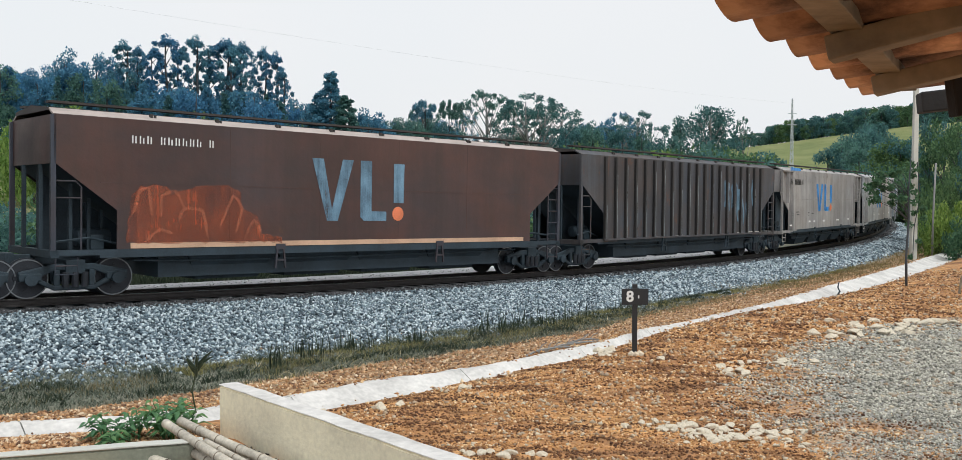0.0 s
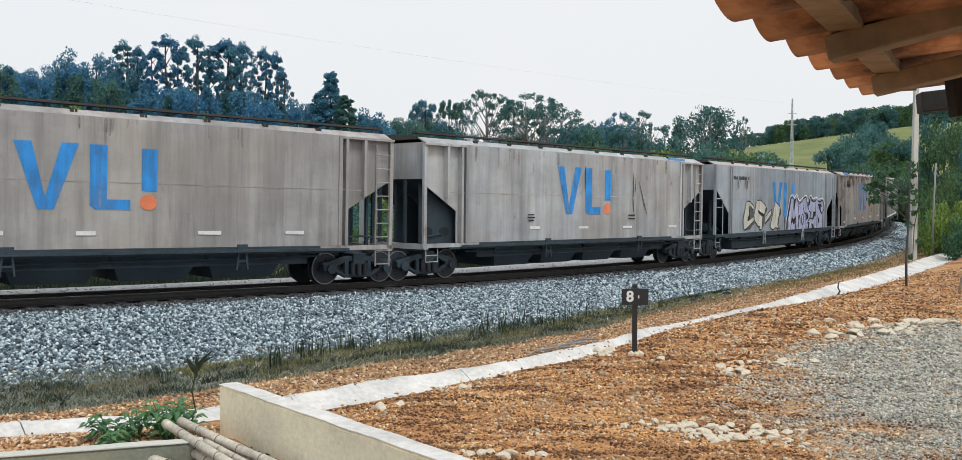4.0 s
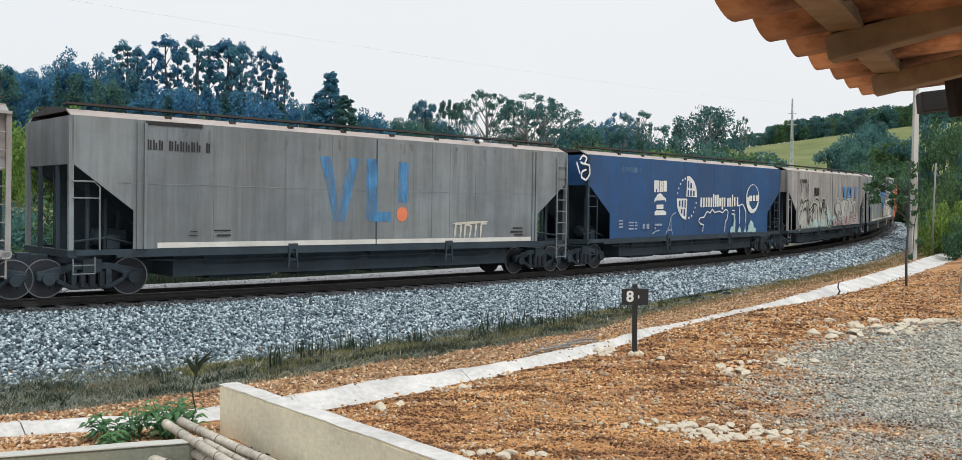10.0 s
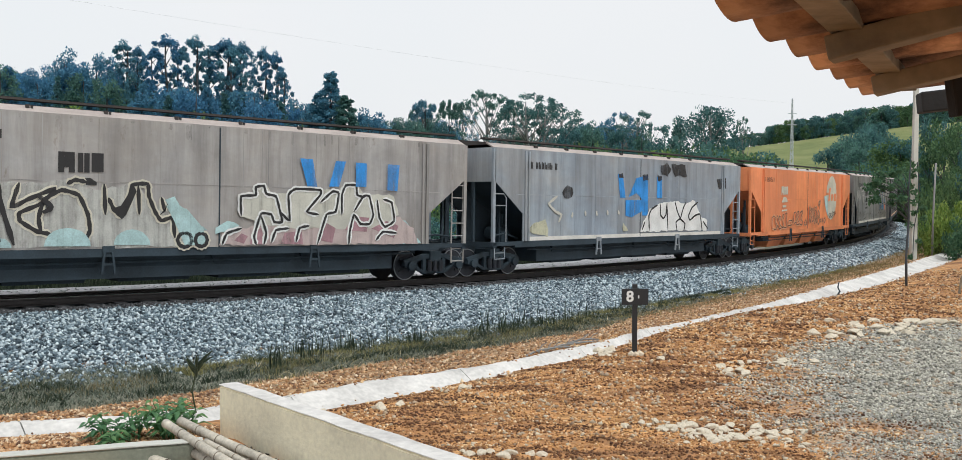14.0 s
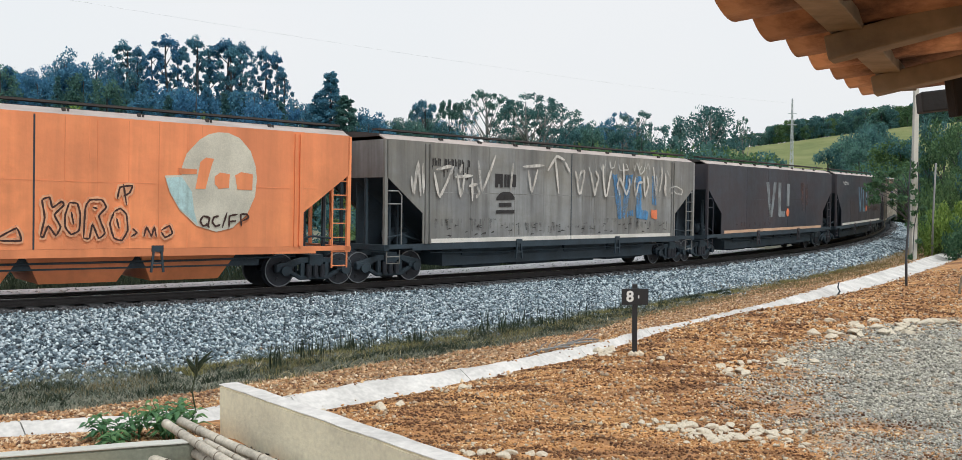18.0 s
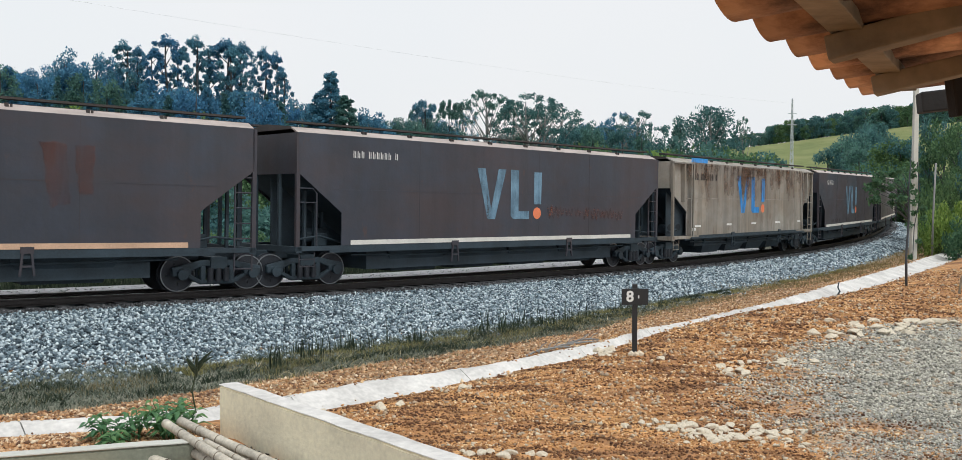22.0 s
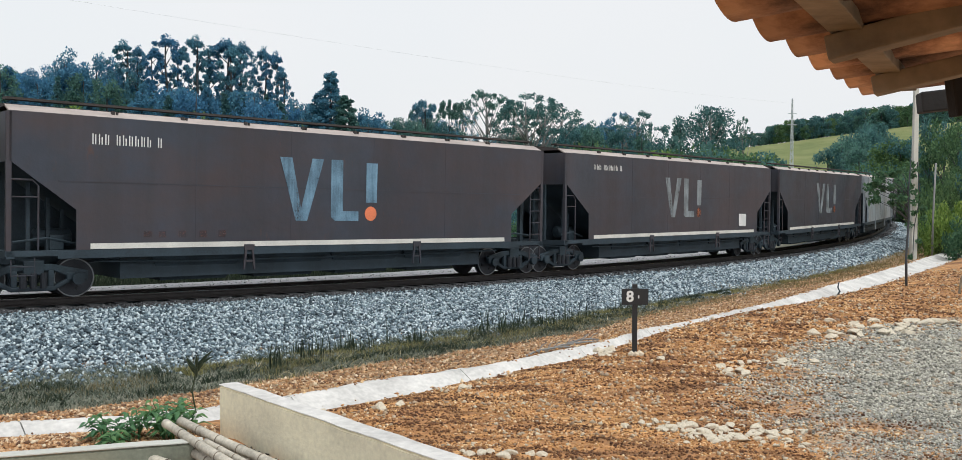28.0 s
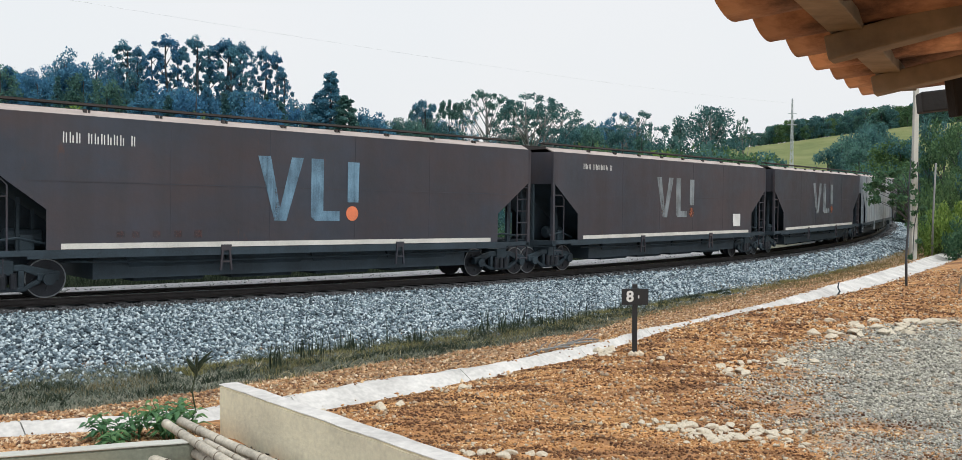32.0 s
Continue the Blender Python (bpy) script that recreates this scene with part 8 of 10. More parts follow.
# emblems of the blue wagon as bare shapes
patches(8, "letter_bar", PAINT_WHITE, "white bars of lettering",
        [(4.23, 2.69), (4.35, 2.69), (4.35, 3.12), (4.23, 3.12)],
        [(4.35, 2.80), (4.44, 2.80), (4.44, 3.12), (4.35, 3.12)],
        [(4.44, 2.69), (4.56, 2.69), (4.56, 3.12), (4.44, 3.12)],
        [(4.61, 2.70), (4.72, 2.70), (4.72, 3.11), (4.61, 3.11)],
        [(4.74, 2.70), (4.85, 2.70), (4.85, 3.11), (4.74, 3.11)],
        [(4.89, 2.72), (5.14, 2.72), (5.14, 3.12), (4.89, 3.12)],
        [(4.26, 2.31), (4.26, 2.44), (4.38, 2.51), (4.43, 2.58), (4.56, 2.64), (4.69, 2.65), (4.83, 2.6), (4.9, 2.53), (5.09, 2.47), (5.09, 2.33), (4.98, 2.4), (4.37, 2.38)],
        [(4.41, 2.23), (4.91, 2.24), (4.91, 2.08), (4.41, 2.07)],
        [(4.28, 1.97), (4.4, 2.02), (4.95, 2.02), (5.11, 1.97), (5.11, 1.85), (4.28, 1.84)],
        [(7.78, 2.14), (7.92, 2.14), (7.92, 2.52), (7.78, 2.52)],
        [(8.00, 2.14), (8.13, 2.14), (8.13, 2.52), (8.00, 2.52)],
        [(8.22, 2.15), (8.35, 2.15), (8.35, 2.53), (8.22, 2.53)],
        [(8.42, 2.15), (8.56, 2.15), (8.56, 2.53), (8.42, 2.53)],
        [(8.63, 2.15), (8.76, 2.15), (8.76, 2.53), (8.63, 2.53)],
        [(8.82, 2.15), (8.95, 2.15), (8.95, 2.67), (8.82, 2.67)],
        [(9.01, 2.15), (9.14, 2.15), (9.14, 2.63), (9.01, 2.63)],
        [(9.19, 2.16), (9.33, 2.16), (9.33, 2.65), (9.19, 2.65)],
        [(9.38, 2.18), (9.55, 2.18), (9.55, 2.52), (9.38, 2.52)],
        [(9.59, 2.05), (9.73, 2.05), (9.73, 2.54), (9.59, 2.54)],
        [(9.78, 2.16), (9.92, 2.16), (9.92, 2.54), (9.78, 2.54)],
        [(10.08, 2.17), (10.23, 2.17), (10.23, 2.53), (10.08, 2.53)],
        [(10.29, 2.17), (10.42, 2.17), (10.42, 2.54), (10.29, 2.54)],
        [(10.50, 2.17), (10.63, 2.17), (10.63, 2.67), (10.50, 2.67)],
        [(10.70, 2.18), (10.84, 2.18), (10.84, 2.56), (10.70, 2.56)],
        [(10.97, 2.18), (11.10, 2.18), (11.10, 2.56), (10.97, 2.56)])
patches(8, "emblem_quarter", PAINT_WHITE, "white quarters of a round emblem",
        [(6.63, 2.55), (6.68, 3.34), (6.84, 3.34), (6.99, 3.3), (7.13, 3.22), (7.25, 3.13), (7.35, 3.0), (7.43, 2.86), (7.48, 2.7), (7.49, 2.53)],
        [(6.71, 2.47), (6.65, 1.66), (6.5, 1.68), (6.35, 1.72), (6.22, 1.8), (6.1, 1.9), (6.01, 2.02), (5.94, 2.16), (5.9, 2.31), (5.89, 2.47)])
patches(8, "emblem_gap", BLUE, "blue gaps of the emblem",
        [(6.72, 2.81), (6.83, 2.82), (6.83, 2.56), (6.72, 2.55)],
        [(6.93, 2.79), (7.06, 2.8), (7.05, 2.56), (6.93, 2.56)],
        [(7.15, 2.77), (7.28, 2.78), (7.28, 2.57), (7.15, 2.57)],
        [(6.74, 3.16), (6.85, 3.16), (6.85, 2.88), (6.74, 2.87)],
        [(6.93, 3.08), (7.06, 3.09), (7.06, 2.87), (6.93, 2.86)],
        [(6.05, 2.39), (6.17, 2.4), (6.17, 2.17), (6.05, 2.17)],
        [(6.27, 2.4), (6.4, 2.4), (6.39, 2.14), (6.27, 2.14)],
        [(6.49, 2.4), (6.58, 2.41), (6.58, 2.12), (6.49, 2.12)],
        [(6.21, 2.07), (6.33, 2.07), (6.33, 1.9), (6.21, 1.9)],
        [(6.42, 2.06), (6.55, 2.06), (6.54, 1.8), (6.42, 1.8)])
patches(8, "emblem_dot", PAINT_WHITE, "",
        [(6.57, 3.24), (6.55, 3.2), (6.51, 3.18), (6.47, 3.2), (6.46, 3.23), (6.47, 3.27), (6.51, 3.28), (6.55, 3.27)],
        [(6.37, 3.17), (6.35, 3.13), (6.31, 3.12), (6.27, 3.13), (6.26, 3.16), (6.28, 3.2), (6.31, 3.22), (6.35, 3.2)],
        [(6.19, 3.03), (6.18, 3.0), (6.14, 2.99), (6.11, 3.0), (6.1, 3.03), (6.11, 3.06), (6.15, 3.07), (6.18, 3.06)],
        [(6.07, 2.86), (6.05, 2.83), (6.02, 2.81), (5.99, 2.83), (5.98, 2.86), (5.99, 2.89), (6.02, 2.9), (6.06, 2.89)],
        [(5.97, 2.67), (5.96, 2.64), (5.93, 2.63), (5.91, 2.64), (5.9, 2.67), (5.91, 2.7), (5.93, 2.71), (5.96, 2.7)],
        [(7.45, 2.31), (7.44, 2.28), (7.41, 2.27), (7.38, 2.28), (7.37, 2.31), (7.38, 2.34), (7.41, 2.35), (7.44, 2.34)],
        [(7.36, 2.12), (7.35, 2.09), (7.32, 2.07), (7.29, 2.09), (7.28, 2.12), (7.3, 2.15), (7.32, 2.16), (7.35, 2.15)],
        [(7.26, 1.95), (7.24, 1.92), (7.21, 1.91), (7.17, 1.92), (7.16, 1.95), (7.18, 1.98), (7.21, 2.0), (7.24, 1.99)],
        [(7.1, 1.81), (7.09, 1.77), (7.05, 1.76), (7.01, 1.77), (6.99, 1.81), (7.01, 1.84), (7.05, 1.86), (7.09, 1.84)],
        [(6.9, 1.73), (6.88, 1.7), (6.84, 1.68), (6.8, 1.7), (6.79, 1.73), (6.8, 1.77), (6.84, 1.78), (6.88, 1.77)])
patches(8, "ring_emblem", PAINT_WHITE, "white ring emblem",
        [(13.12, 2.53), (13.09, 2.33), (13.02, 2.43), (13.05, 2.6)],
        [(13.09, 2.33), (12.99, 2.15), (12.94, 2.28), (13.02, 2.43)],
        [(12.99, 2.15), (12.85, 2.01), (12.82, 2.16), (12.94, 2.28)],
        [(12.85, 2.01), (12.66, 1.92), (12.66, 2.08), (12.82, 2.16)],
        [(12.66, 1.92), (12.46, 1.88), (12.49, 2.06), (12.66, 2.08)],
        [(12.46, 1.88), (12.27, 1.91), (12.31, 2.08), (12.49, 2.06)],
        [(12.27, 1.91), (12.09, 2.0), (12.16, 2.15), (12.31, 2.08)],
        [(12.09, 2.0), (11.95, 2.14), (12.04, 2.27), (12.16, 2.15)],
        [(11.95, 2.14), (11.86, 2.31), (11.96, 2.41), (12.04, 2.27)],
        [(11.86, 2.31), (11.83, 2.5), (11.94, 2.57), (11.96, 2.41)],
        [(11.83, 2.5), (11.86, 2.69), (11.96, 2.73), (11.94, 2.57)],
        [(11.86, 2.69), (11.95, 2.87), (12.04, 2.88), (11.96, 2.73)],
        [(11.95, 2.87), (12.09, 3.01), (12.16, 3.0), (12.04, 2.88)],
        [(12.09, 3.01), (12.27, 3.1), (12.32, 3.08), (12.16, 3.0)],
        [(12.27, 3.1), (12.46, 3.14), (12.49, 3.11), (12.32, 3.08)],
        [(12.46, 3.14), (12.66, 3.12), (12.66, 3.09), (12.49, 3.11)],
        [(12.66, 3.12), (12.85, 3.04), (12.82, 3.02), (12.66, 3.09)],
        [(12.85, 3.04), (12.99, 2.9), (12.94, 2.91), (12.82, 3.02)],
        [(12.99, 2.9), (13.09, 2.72), (13.02, 2.76), (12.94, 2.91)],
        [(13.09, 2.72), (13.12, 2.53), (13.05, 2.6), (13.02, 2.76)],
        [(11.83, 2.57), (12.16, 2.57), (12.15, 2.27), (12.51, 2.0), (12.46, 1.88), (12.07, 2.03)],
        [(12.11, 2.64), (12.42, 2.65), (12.42, 2.41), (12.11, 2.41)],
        [(12.49, 2.65), (12.71, 2.66), (12.71, 2.42), (12.49, 2.41)],
        [(12.78, 2.66), (13.1, 2.67), (13.1, 2.42), (12.78, 2.42)])
strokes(8, "faint_tag", PAINT_PALEBLUE, 0.05, "faint sprayed lines",
        [(5.06, 1.13), (5.3, 1.39), (5.44, 1.78)],
        [(5.59, 1.12), (5.46, 1.42), (5.45, 1.78)],
        [(5.2, 1.28), (5.53, 1.28)],
        [(5.45, 1.78), (5.63, 1.88), (5.82, 1.95)],
        [(4.09, 1.16), (4.36, 1.26), (4.64, 1.29)])
number_bars(*mark(8), 1.84, 3.36, 1.51, 0.21, LOGO_PALE, (3, 6, 1))
strokes(8, "spray_line", PAINT_WHITE, 0.05, "white sprayed outline",
        [(7.61, 1.6), (7.73, 1.72), (8.04, 1.75), (8.31, 1.97), (8.55, 1.92), (8.77, 2.06), (8.95, 1.93), (9.36, 1.98), (9.64, 1.92), (9.93, 2.05), (10.14, 1.98), (10.1, 1.7), (9.91, 1.54), (9.87, 1.13)],
        [(7.61, 1.6), (7.78, 1.48), (8.0, 1.45), (7.96, 1.15)],
        [(10.45, 1.86), (10.77, 1.86)],
        [(10.49, 2.02), (10.81, 1.99)],
        [(11.22, 2.19), (11.22, 1.45)],
        [(10.97, 2.19), (11.53, 2.26), (11.81, 1.95), (11.81, 1.45)])
patches(8, "mint_tag", TAG_MINT, "mint sprayed shapes",
        [(10.33, 1.12), (10.41, 1.31), (10.65, 1.34), (10.69, 1.86), (10.81, 1.86), (10.85, 1.11)],
        [(11.09, 1.09), (11.22, 1.37), (11.38, 1.1)],
        [(11.98, 1.08), (12.07, 1.36), (12.29, 1.56), (12.55, 1.49), (12.6, 1.29), (12.87, 1.22), (12.82, 1.06)],
        [(11.64, 1.08), (11.74, 1.4), (11.85, 1.08)])
patches(8, "data_bar", PAINT_PALEBLUE, "",
        [(1.83, 1.69), (2.1, 1.69), (2.1, 1.64), (1.83, 1.64)],
        [(1.83, 1.58), (2.1, 1.58), (2.1, 1.53), (1.83, 1.53)],
        [(1.83, 1.47), (2.1, 1.47), (2.1, 1.42), (1.83, 1.42)],
        [(2.47, 1.62), (2.81, 1.62), (2.81, 1.57), (2.47, 1.57)],
        [(2.47, 1.51), (2.81, 1.51), (2.81, 1.47), (2.47, 1.47)],
        [(2.47, 1.4), (2.8, 1.4), (2.8, 1.35), (2.47, 1.35)],
        [(2.88, 1.62), (3.03, 1.62), (3.03, 1.57), (2.88, 1.57)],
        [(2.9, 1.51), (3.05, 1.51), (3.05, 1.47), (2.9, 1.47)],
        [(2.88, 1.4), (3.02, 1.4), (3.02, 1.35), (2.88, 1.35)],
        [(3.41, 1.54), (3.57, 1.54), (3.57, 1.35), (3.41, 1.35)],
        [(3.68, 1.54), (3.86, 1.54), (3.85, 1.35), (3.67, 1.35)],
        [(4.24, 1.53), (4.76, 1.53), (4.76, 1.46), (4.23, 1.46)],
        [(4.23, 1.41), (4.33, 1.41), (4.33, 1.33), (4.23, 1.33)])
strokes(8, "swirl_tag", PAINT_WHITE, 0.07, "white sprayed swirl",
        [(-0.57, 3.66), (-0.37, 3.82), (-0.15, 3.75), (-0.3, 3.55), (-0.52, 3.6)],
        [(-0.3, 3.55), (-0.01, 3.51), (0.03, 3.23), (-0.19, 3.03), (-0.45, 3.11), (-0.41, 3.3), (-0.16, 3.37)],
        [(-0.73, 3.6), (-0.66, 3.46), (-0.52, 3.2)])
number_bars(*mark(9), 1.62, 3.3, 1.64, 0.22, PAINT_BLACK, (3, 6, 1))
patches(9, "letter_bar", PAINT_BLACK, "black bars of lettering",
        [(4.31, 2.67), (4.43, 2.67), (4.43, 3.10), (4.31, 3.10)],
        [(4.43, 2.78), (4.52, 2.78), (4.52, 3.10), (4.43, 3.10)],
        [(4.52, 2.67), (4.64, 2.67), (4.64, 3.10), (4.52, 3.10)],
        [(4.70, 2.68), (4.81, 2.68), (4.81, 3.09), (4.70, 3.09)],
        [(4.83, 2.68), (4.94, 2.68), (4.94, 3.09), (4.83, 3.09)],
        [(4.98, 2.70), (5.23, 2.70), (5.23, 3.10), (4.98, 3.10)],
        [(4.37, 2.46), (4.54, 2.56), (4.96, 2.57), (5.09, 2.48), (5.09, 2.42), (4.37, 2.41)])
patches(9, "graffiti_base", TAG_THIN, "pale graffiti fill",
        [(1.41, 1.14), (1.52, 1.89), (1.91, 2.37), (2.2, 2.27), (2.64, 2.46), (3.88, 2.42), (4.71, 2.59), (5.05, 2.3), (5.94, 2.5), (6.31, 2.01), (7.08, 1.94), (7.48, 1.4), (7.58, 1.08)])
BIG_LINES = (
        [(1.5, 1.19), (1.58, 1.5), (1.9, 1.82)],
        [(1.9, 1.82), (1.74, 2.11), (2, 2.51), (2.28, 2.26), (1.95, 1.85)],
        [(1.5, 1.15), (2, 1.25)],
        [(2.28, 2.29), (2.54, 2.41), (2.82, 2.45)],
        [(3.56, 2.43), (3.42, 1.93), (3.74, 2.1), (4.26, 2.33), (4, 2.02), (3.57, 1.82), (3.58, 1.65), (3.9, 1.44), (4.18, 1.38)],
        [(1.67, 1.07), (1.88, 1.09), (1.92, 1.25)],
        [(3.98, 1.4), (3.93, 1.72), (4.04, 2.1), (4.38, 2.3), (4.72, 2.2), (4.91, 1.79), (4.95, 1.46), (4.86, 1.24)],
        [(5.24, 2.45), (5.27, 1.79)],
        [(5.72, 1.86), (5.84, 2.44), (6.18, 2.48), (6.21, 2.21), (6.35, 1.87), (6.49, 1.67), (6.75, 1.74), (6.81, 1.28)],
        [(5.65, 1.73), (5.45, 1.9), (5.33, 2.16)],
        [(5.97, 2.44), (6, 1.8)],
        [(6.49, 2.19), (6.58, 1.87)],
        [(4.48, 2.43), (4.65, 2.52), (4.87, 2.48)],
        [(7.04, 1.4), (7.16, 1.35), (7.21, 1.23), (7.16, 1.12), (7.04, 1.07), (6.92, 1.12), (6.87, 1.24), (6.92, 1.35), (7.04, 1.4)],
        [(7.43, 1.39), (7.54, 1.34), (7.58, 1.23), (7.54, 1.12), (7.44, 1.08), (7.33, 1.12), (7.29, 1.23), (7.33, 1.34), (7.43, 1.39)])
strokes(9, "graffiti_halo", PAINT_CREAM, 0.17, "cream graffiti halo", *BIG_LINES)
patches(9, "black_wedge", PAINT_BLACK, "black wedges of the graffiti letters",
        [(1.75, 1.3), (2, 1.29), (2, 1.07), (1.91, 1.07), (1.88, 1.14), (1.77, 1.14)],
        [(5.72, 1.8), (5.62, 1.69), (5.41, 1.93), (5.6, 1.99), (5.87, 2.44), (5.94, 2.31)],
        [(6.44, 1.78), (6.58, 1.94), (6.69, 2.19), (6.58, 1.87)])
strokes(9, "graffiti_line", PAINT_BLACK, 0.085, "thick black graffiti lines", *BIG_LINES)
patches(9, "mint_dome", TAG_MINT, "mint graffiti domes",
        [(2.9, 1.12), (2.91, 1.18), (2.95, 1.23), (3.01, 1.28), (3.08, 1.31), (3.16, 1.32), (3.24, 1.3), (3.32, 1.28), (3.37, 1.23), (3.41, 1.17), (3.42, 1.11)],
        [(4.03, 1.13), (4.03, 1.13), (4.06, 1.25), (4.12, 1.36), (4.22, 1.44), (4.35, 1.49), (4.5, 1.51), (4.64, 1.49), (4.78, 1.44), (4.88, 1.35), (4.95, 1.24), (4.97, 1.12)],
        [(5.45, 1.14), (5.47, 1.25), (5.52, 1.34), (5.61, 1.41), (5.72, 1.46), (5.85, 1.48), (5.97, 1.46), (6.08, 1.41), (6.17, 1.33), (6.23, 1.24), (6.25, 1.13)],
        [(6.6, 2.01), (7.08, 1.94), (7.48, 1.5), (7.58, 1.11), (7.04, 1.12), (6.79, 1.66)],
        [(1.52, 1.89), (1.77, 2.09), (1.7, 1.68), (1.51, 1.41)])
patches(9, "mint_shape", TAG_MINT, "mint sprayed shapes",
        [(6.57, 2.15), (6.77, 2.22), (7.03, 1.95), (7.21, 1.78), (7.24, 1.64), (7.55, 1.44), (7.18, 1.42), (6.89, 1.58), (6.69, 1.87)],
        [(7.78, 1.5), (8.11, 1.64), (8.36, 1.59), (8.18, 1.41), (7.81, 1.39)],
        [(12.9, 1.72), (13.27, 1.69), (13.52, 1.39), (13.78, 1.07), (13.07, 1.07)])
patches(9, "pink_base", TAG_PINK, "pinkish graffiti base",
        [(7.86, 1.11), (7.96, 1.38), (8.55, 1.5), (9.2, 1.65), (10.22, 1.6), (11.3, 1.68), (13.06, 1.77), (13.52, 1.49), (13.7, 1.07)])
patches(9, "graffiti_letter", TAG_PALE, "pale graffiti letters",
        [(8.39, 1.79), (8.38, 2.28), (8.73, 2.38), (8.86, 2.53), (9.06, 2.49), (9.19, 2.3), (9.69, 2.4), (9.86, 2.5), (11.1, 2.47), (11.29, 2.63), (11.66, 2.64), (11.86, 2.39), (12.84, 2.38), (13.02, 1.86), (12.46, 1.49), (9.53, 1.5)])
patches(9, "rose_fill", TAG_ROSE, "rose and violet patches in the graffiti",
        [(8.64, 1.12), (8.71, 1.41), (8.94, 1.5), (9.04, 1.11)],
        [(9.46, 1.11), (9.57, 1.38), (10.05, 1.44), (10.09, 1.1)],
        [(10.58, 1.19), (10.72, 1.65), (11.03, 1.5), (10.94, 1.12)],
        [(11.31, 1.45), (11.58, 1.81), (12.06, 1.77), (11.99, 1.4)],
        [(12.14, 1.49), (12.62, 1.69), (13.02, 1.56), (12.87, 1.23)],
        [(8.24, 1.21), (8.43, 1.38), (8.59, 1.31), (8.49, 1.13)])
SMALL_LINES = (
        [(8.41, 1.79), (8.4, 2.25), (8.78, 2.29), (8.78, 2.48), (8.99, 2.52), (9.06, 2.33), (9.32, 2.27), (9.44, 1.9), (9.5, 1.65), (9.28, 1.65), (9.2, 1.83), (8.93, 1.85), (8.75, 1.31), (8.81, 1.1)],
        [(8.93, 1.79), (9.07, 1.38), (9.01, 1.1)],
        [(9.44, 1.9), (9.7, 1.68), (9.66, 2.31), (9.86, 2.47), (10.56, 2.46), (10.56, 2.33), (10.18, 1.91), (10.53, 1.84)],
        [(10.57, 2.15), (10.92, 2.43), (11.11, 2.39), (11.02, 1.92), (10.75, 1.84), (10.49, 1.08)],
        [(11.21, 1.84), (11.2, 2.35), (11.32, 2.6), (11.63, 2.61), (11.67, 2.36), (11.9, 2.3)],
        [(11.58, 1.93), (11.86, 2.33), (12.05, 2.33), (12.18, 1.85), (12.07, 1.61), (11.78, 1.61), (11.58, 1.85), (11.46, 1.45), (11.43, 1.07)],
        [(12.29, 2.26), (12.38, 1.77), (12.56, 1.53), (12.86, 1.69), (12.77, 2.18), (12.49, 2.26)],
        [(7.93, 1.11), (8.05, 1.38), (8.43, 1.5)],
        [(9.21, 1.15), (9.33, 1.45), (9.7, 1.5)],
        [(9.88, 1.15), (9.98, 1.5), (10.26, 1.56)],
        [(12.27, 1.17), (12.5, 1.4), (12.97, 1.36)])
strokes(9, "letter_halo", PAINT_WHITE, 0.15, "white graffiti halo", *SMALL_LINES)
strokes(9, "tall_letter", PAINT_BLACK, 0.1, "black graffiti lines",
        [(2.8, 2.45), (2.9, 2.09), (2.99, 1.82), (3.2, 1.23)],
        [(3.15, 2.47), (3.21, 2.01), (3.46, 1.16)],
        [(2.8, 2.45), (3.15, 2.47)],
        [(2.24, 1.93), (2.54, 2.09), (2.74, 1.93)],
        [(3.89, 2.19), (4.18, 1.94), (4, 1.82)])
strokes(9, "graffiti_outline", PAINT_BLACK, 0.06, "black graffiti outline", *SMALL_LINES)
patches(9, "mark_bar", LOGO_BLUE, "rest of a blue mark",
        [(9.97, 3.23), (10.33, 3.22), (10.47, 2.54), (10.19, 2.54)],
        [(11.01, 3.21), (11.31, 3.21), (11.11, 2.56), (10.81, 2.55)],
        [(11.61, 3.2), (11.95, 3.19), (11.95, 2.57), (11.62, 2.57)],
        [(12.62, 3.2), (13.01, 3.19), (12.95, 2.48), (12.62, 2.51)])
drips(9, "number_run", PAINT_SMEAR, "dark drips under the number", 1.65, 3.2, 3.3, 0.7, 18, 66, 0.02, 0.06)
drips(9, "grime_run", GRIME_SOFT, "grime running from the roof", 3.5, 13.8, 3.84, 0.35, 26, 67, 0.03, 0.1)
drips(7, "grime_run", GRIME_SOFT, "grime running from the roof", 1.6, 13.8, 3.78, 0.5, 26, 68, 0.03, 0.09)
drips(12, "number_run", PAINT_SMEAR, "dark drips under the number", 1.65, 3.2, 3.24, 0.5, 12, 69, 0.02, 0.05)
drips(5, "number_run", PAINT_SMEAR, "dark drips under the number", 1.8, 3.5, 3.31, 0.5, 12, 70, 0.02, 0.05)
drips(3, "grime_run", GRIME_SOFT, "grime running from the roof", 1.1, 13.6, 3.86, 0.6, 30, 71, 0.03, 0.09)
drips(4, "grime_run", RUST_SOFT, "rust running from the roof", 1.1, 13.6, 3.86, 0.6, 34, 72, 0.03, 0.12)
number_bars(*mark(10), 1.41, 3.3, 1.64, 0.24, PAINT_BLACK, (3, 6, 1))
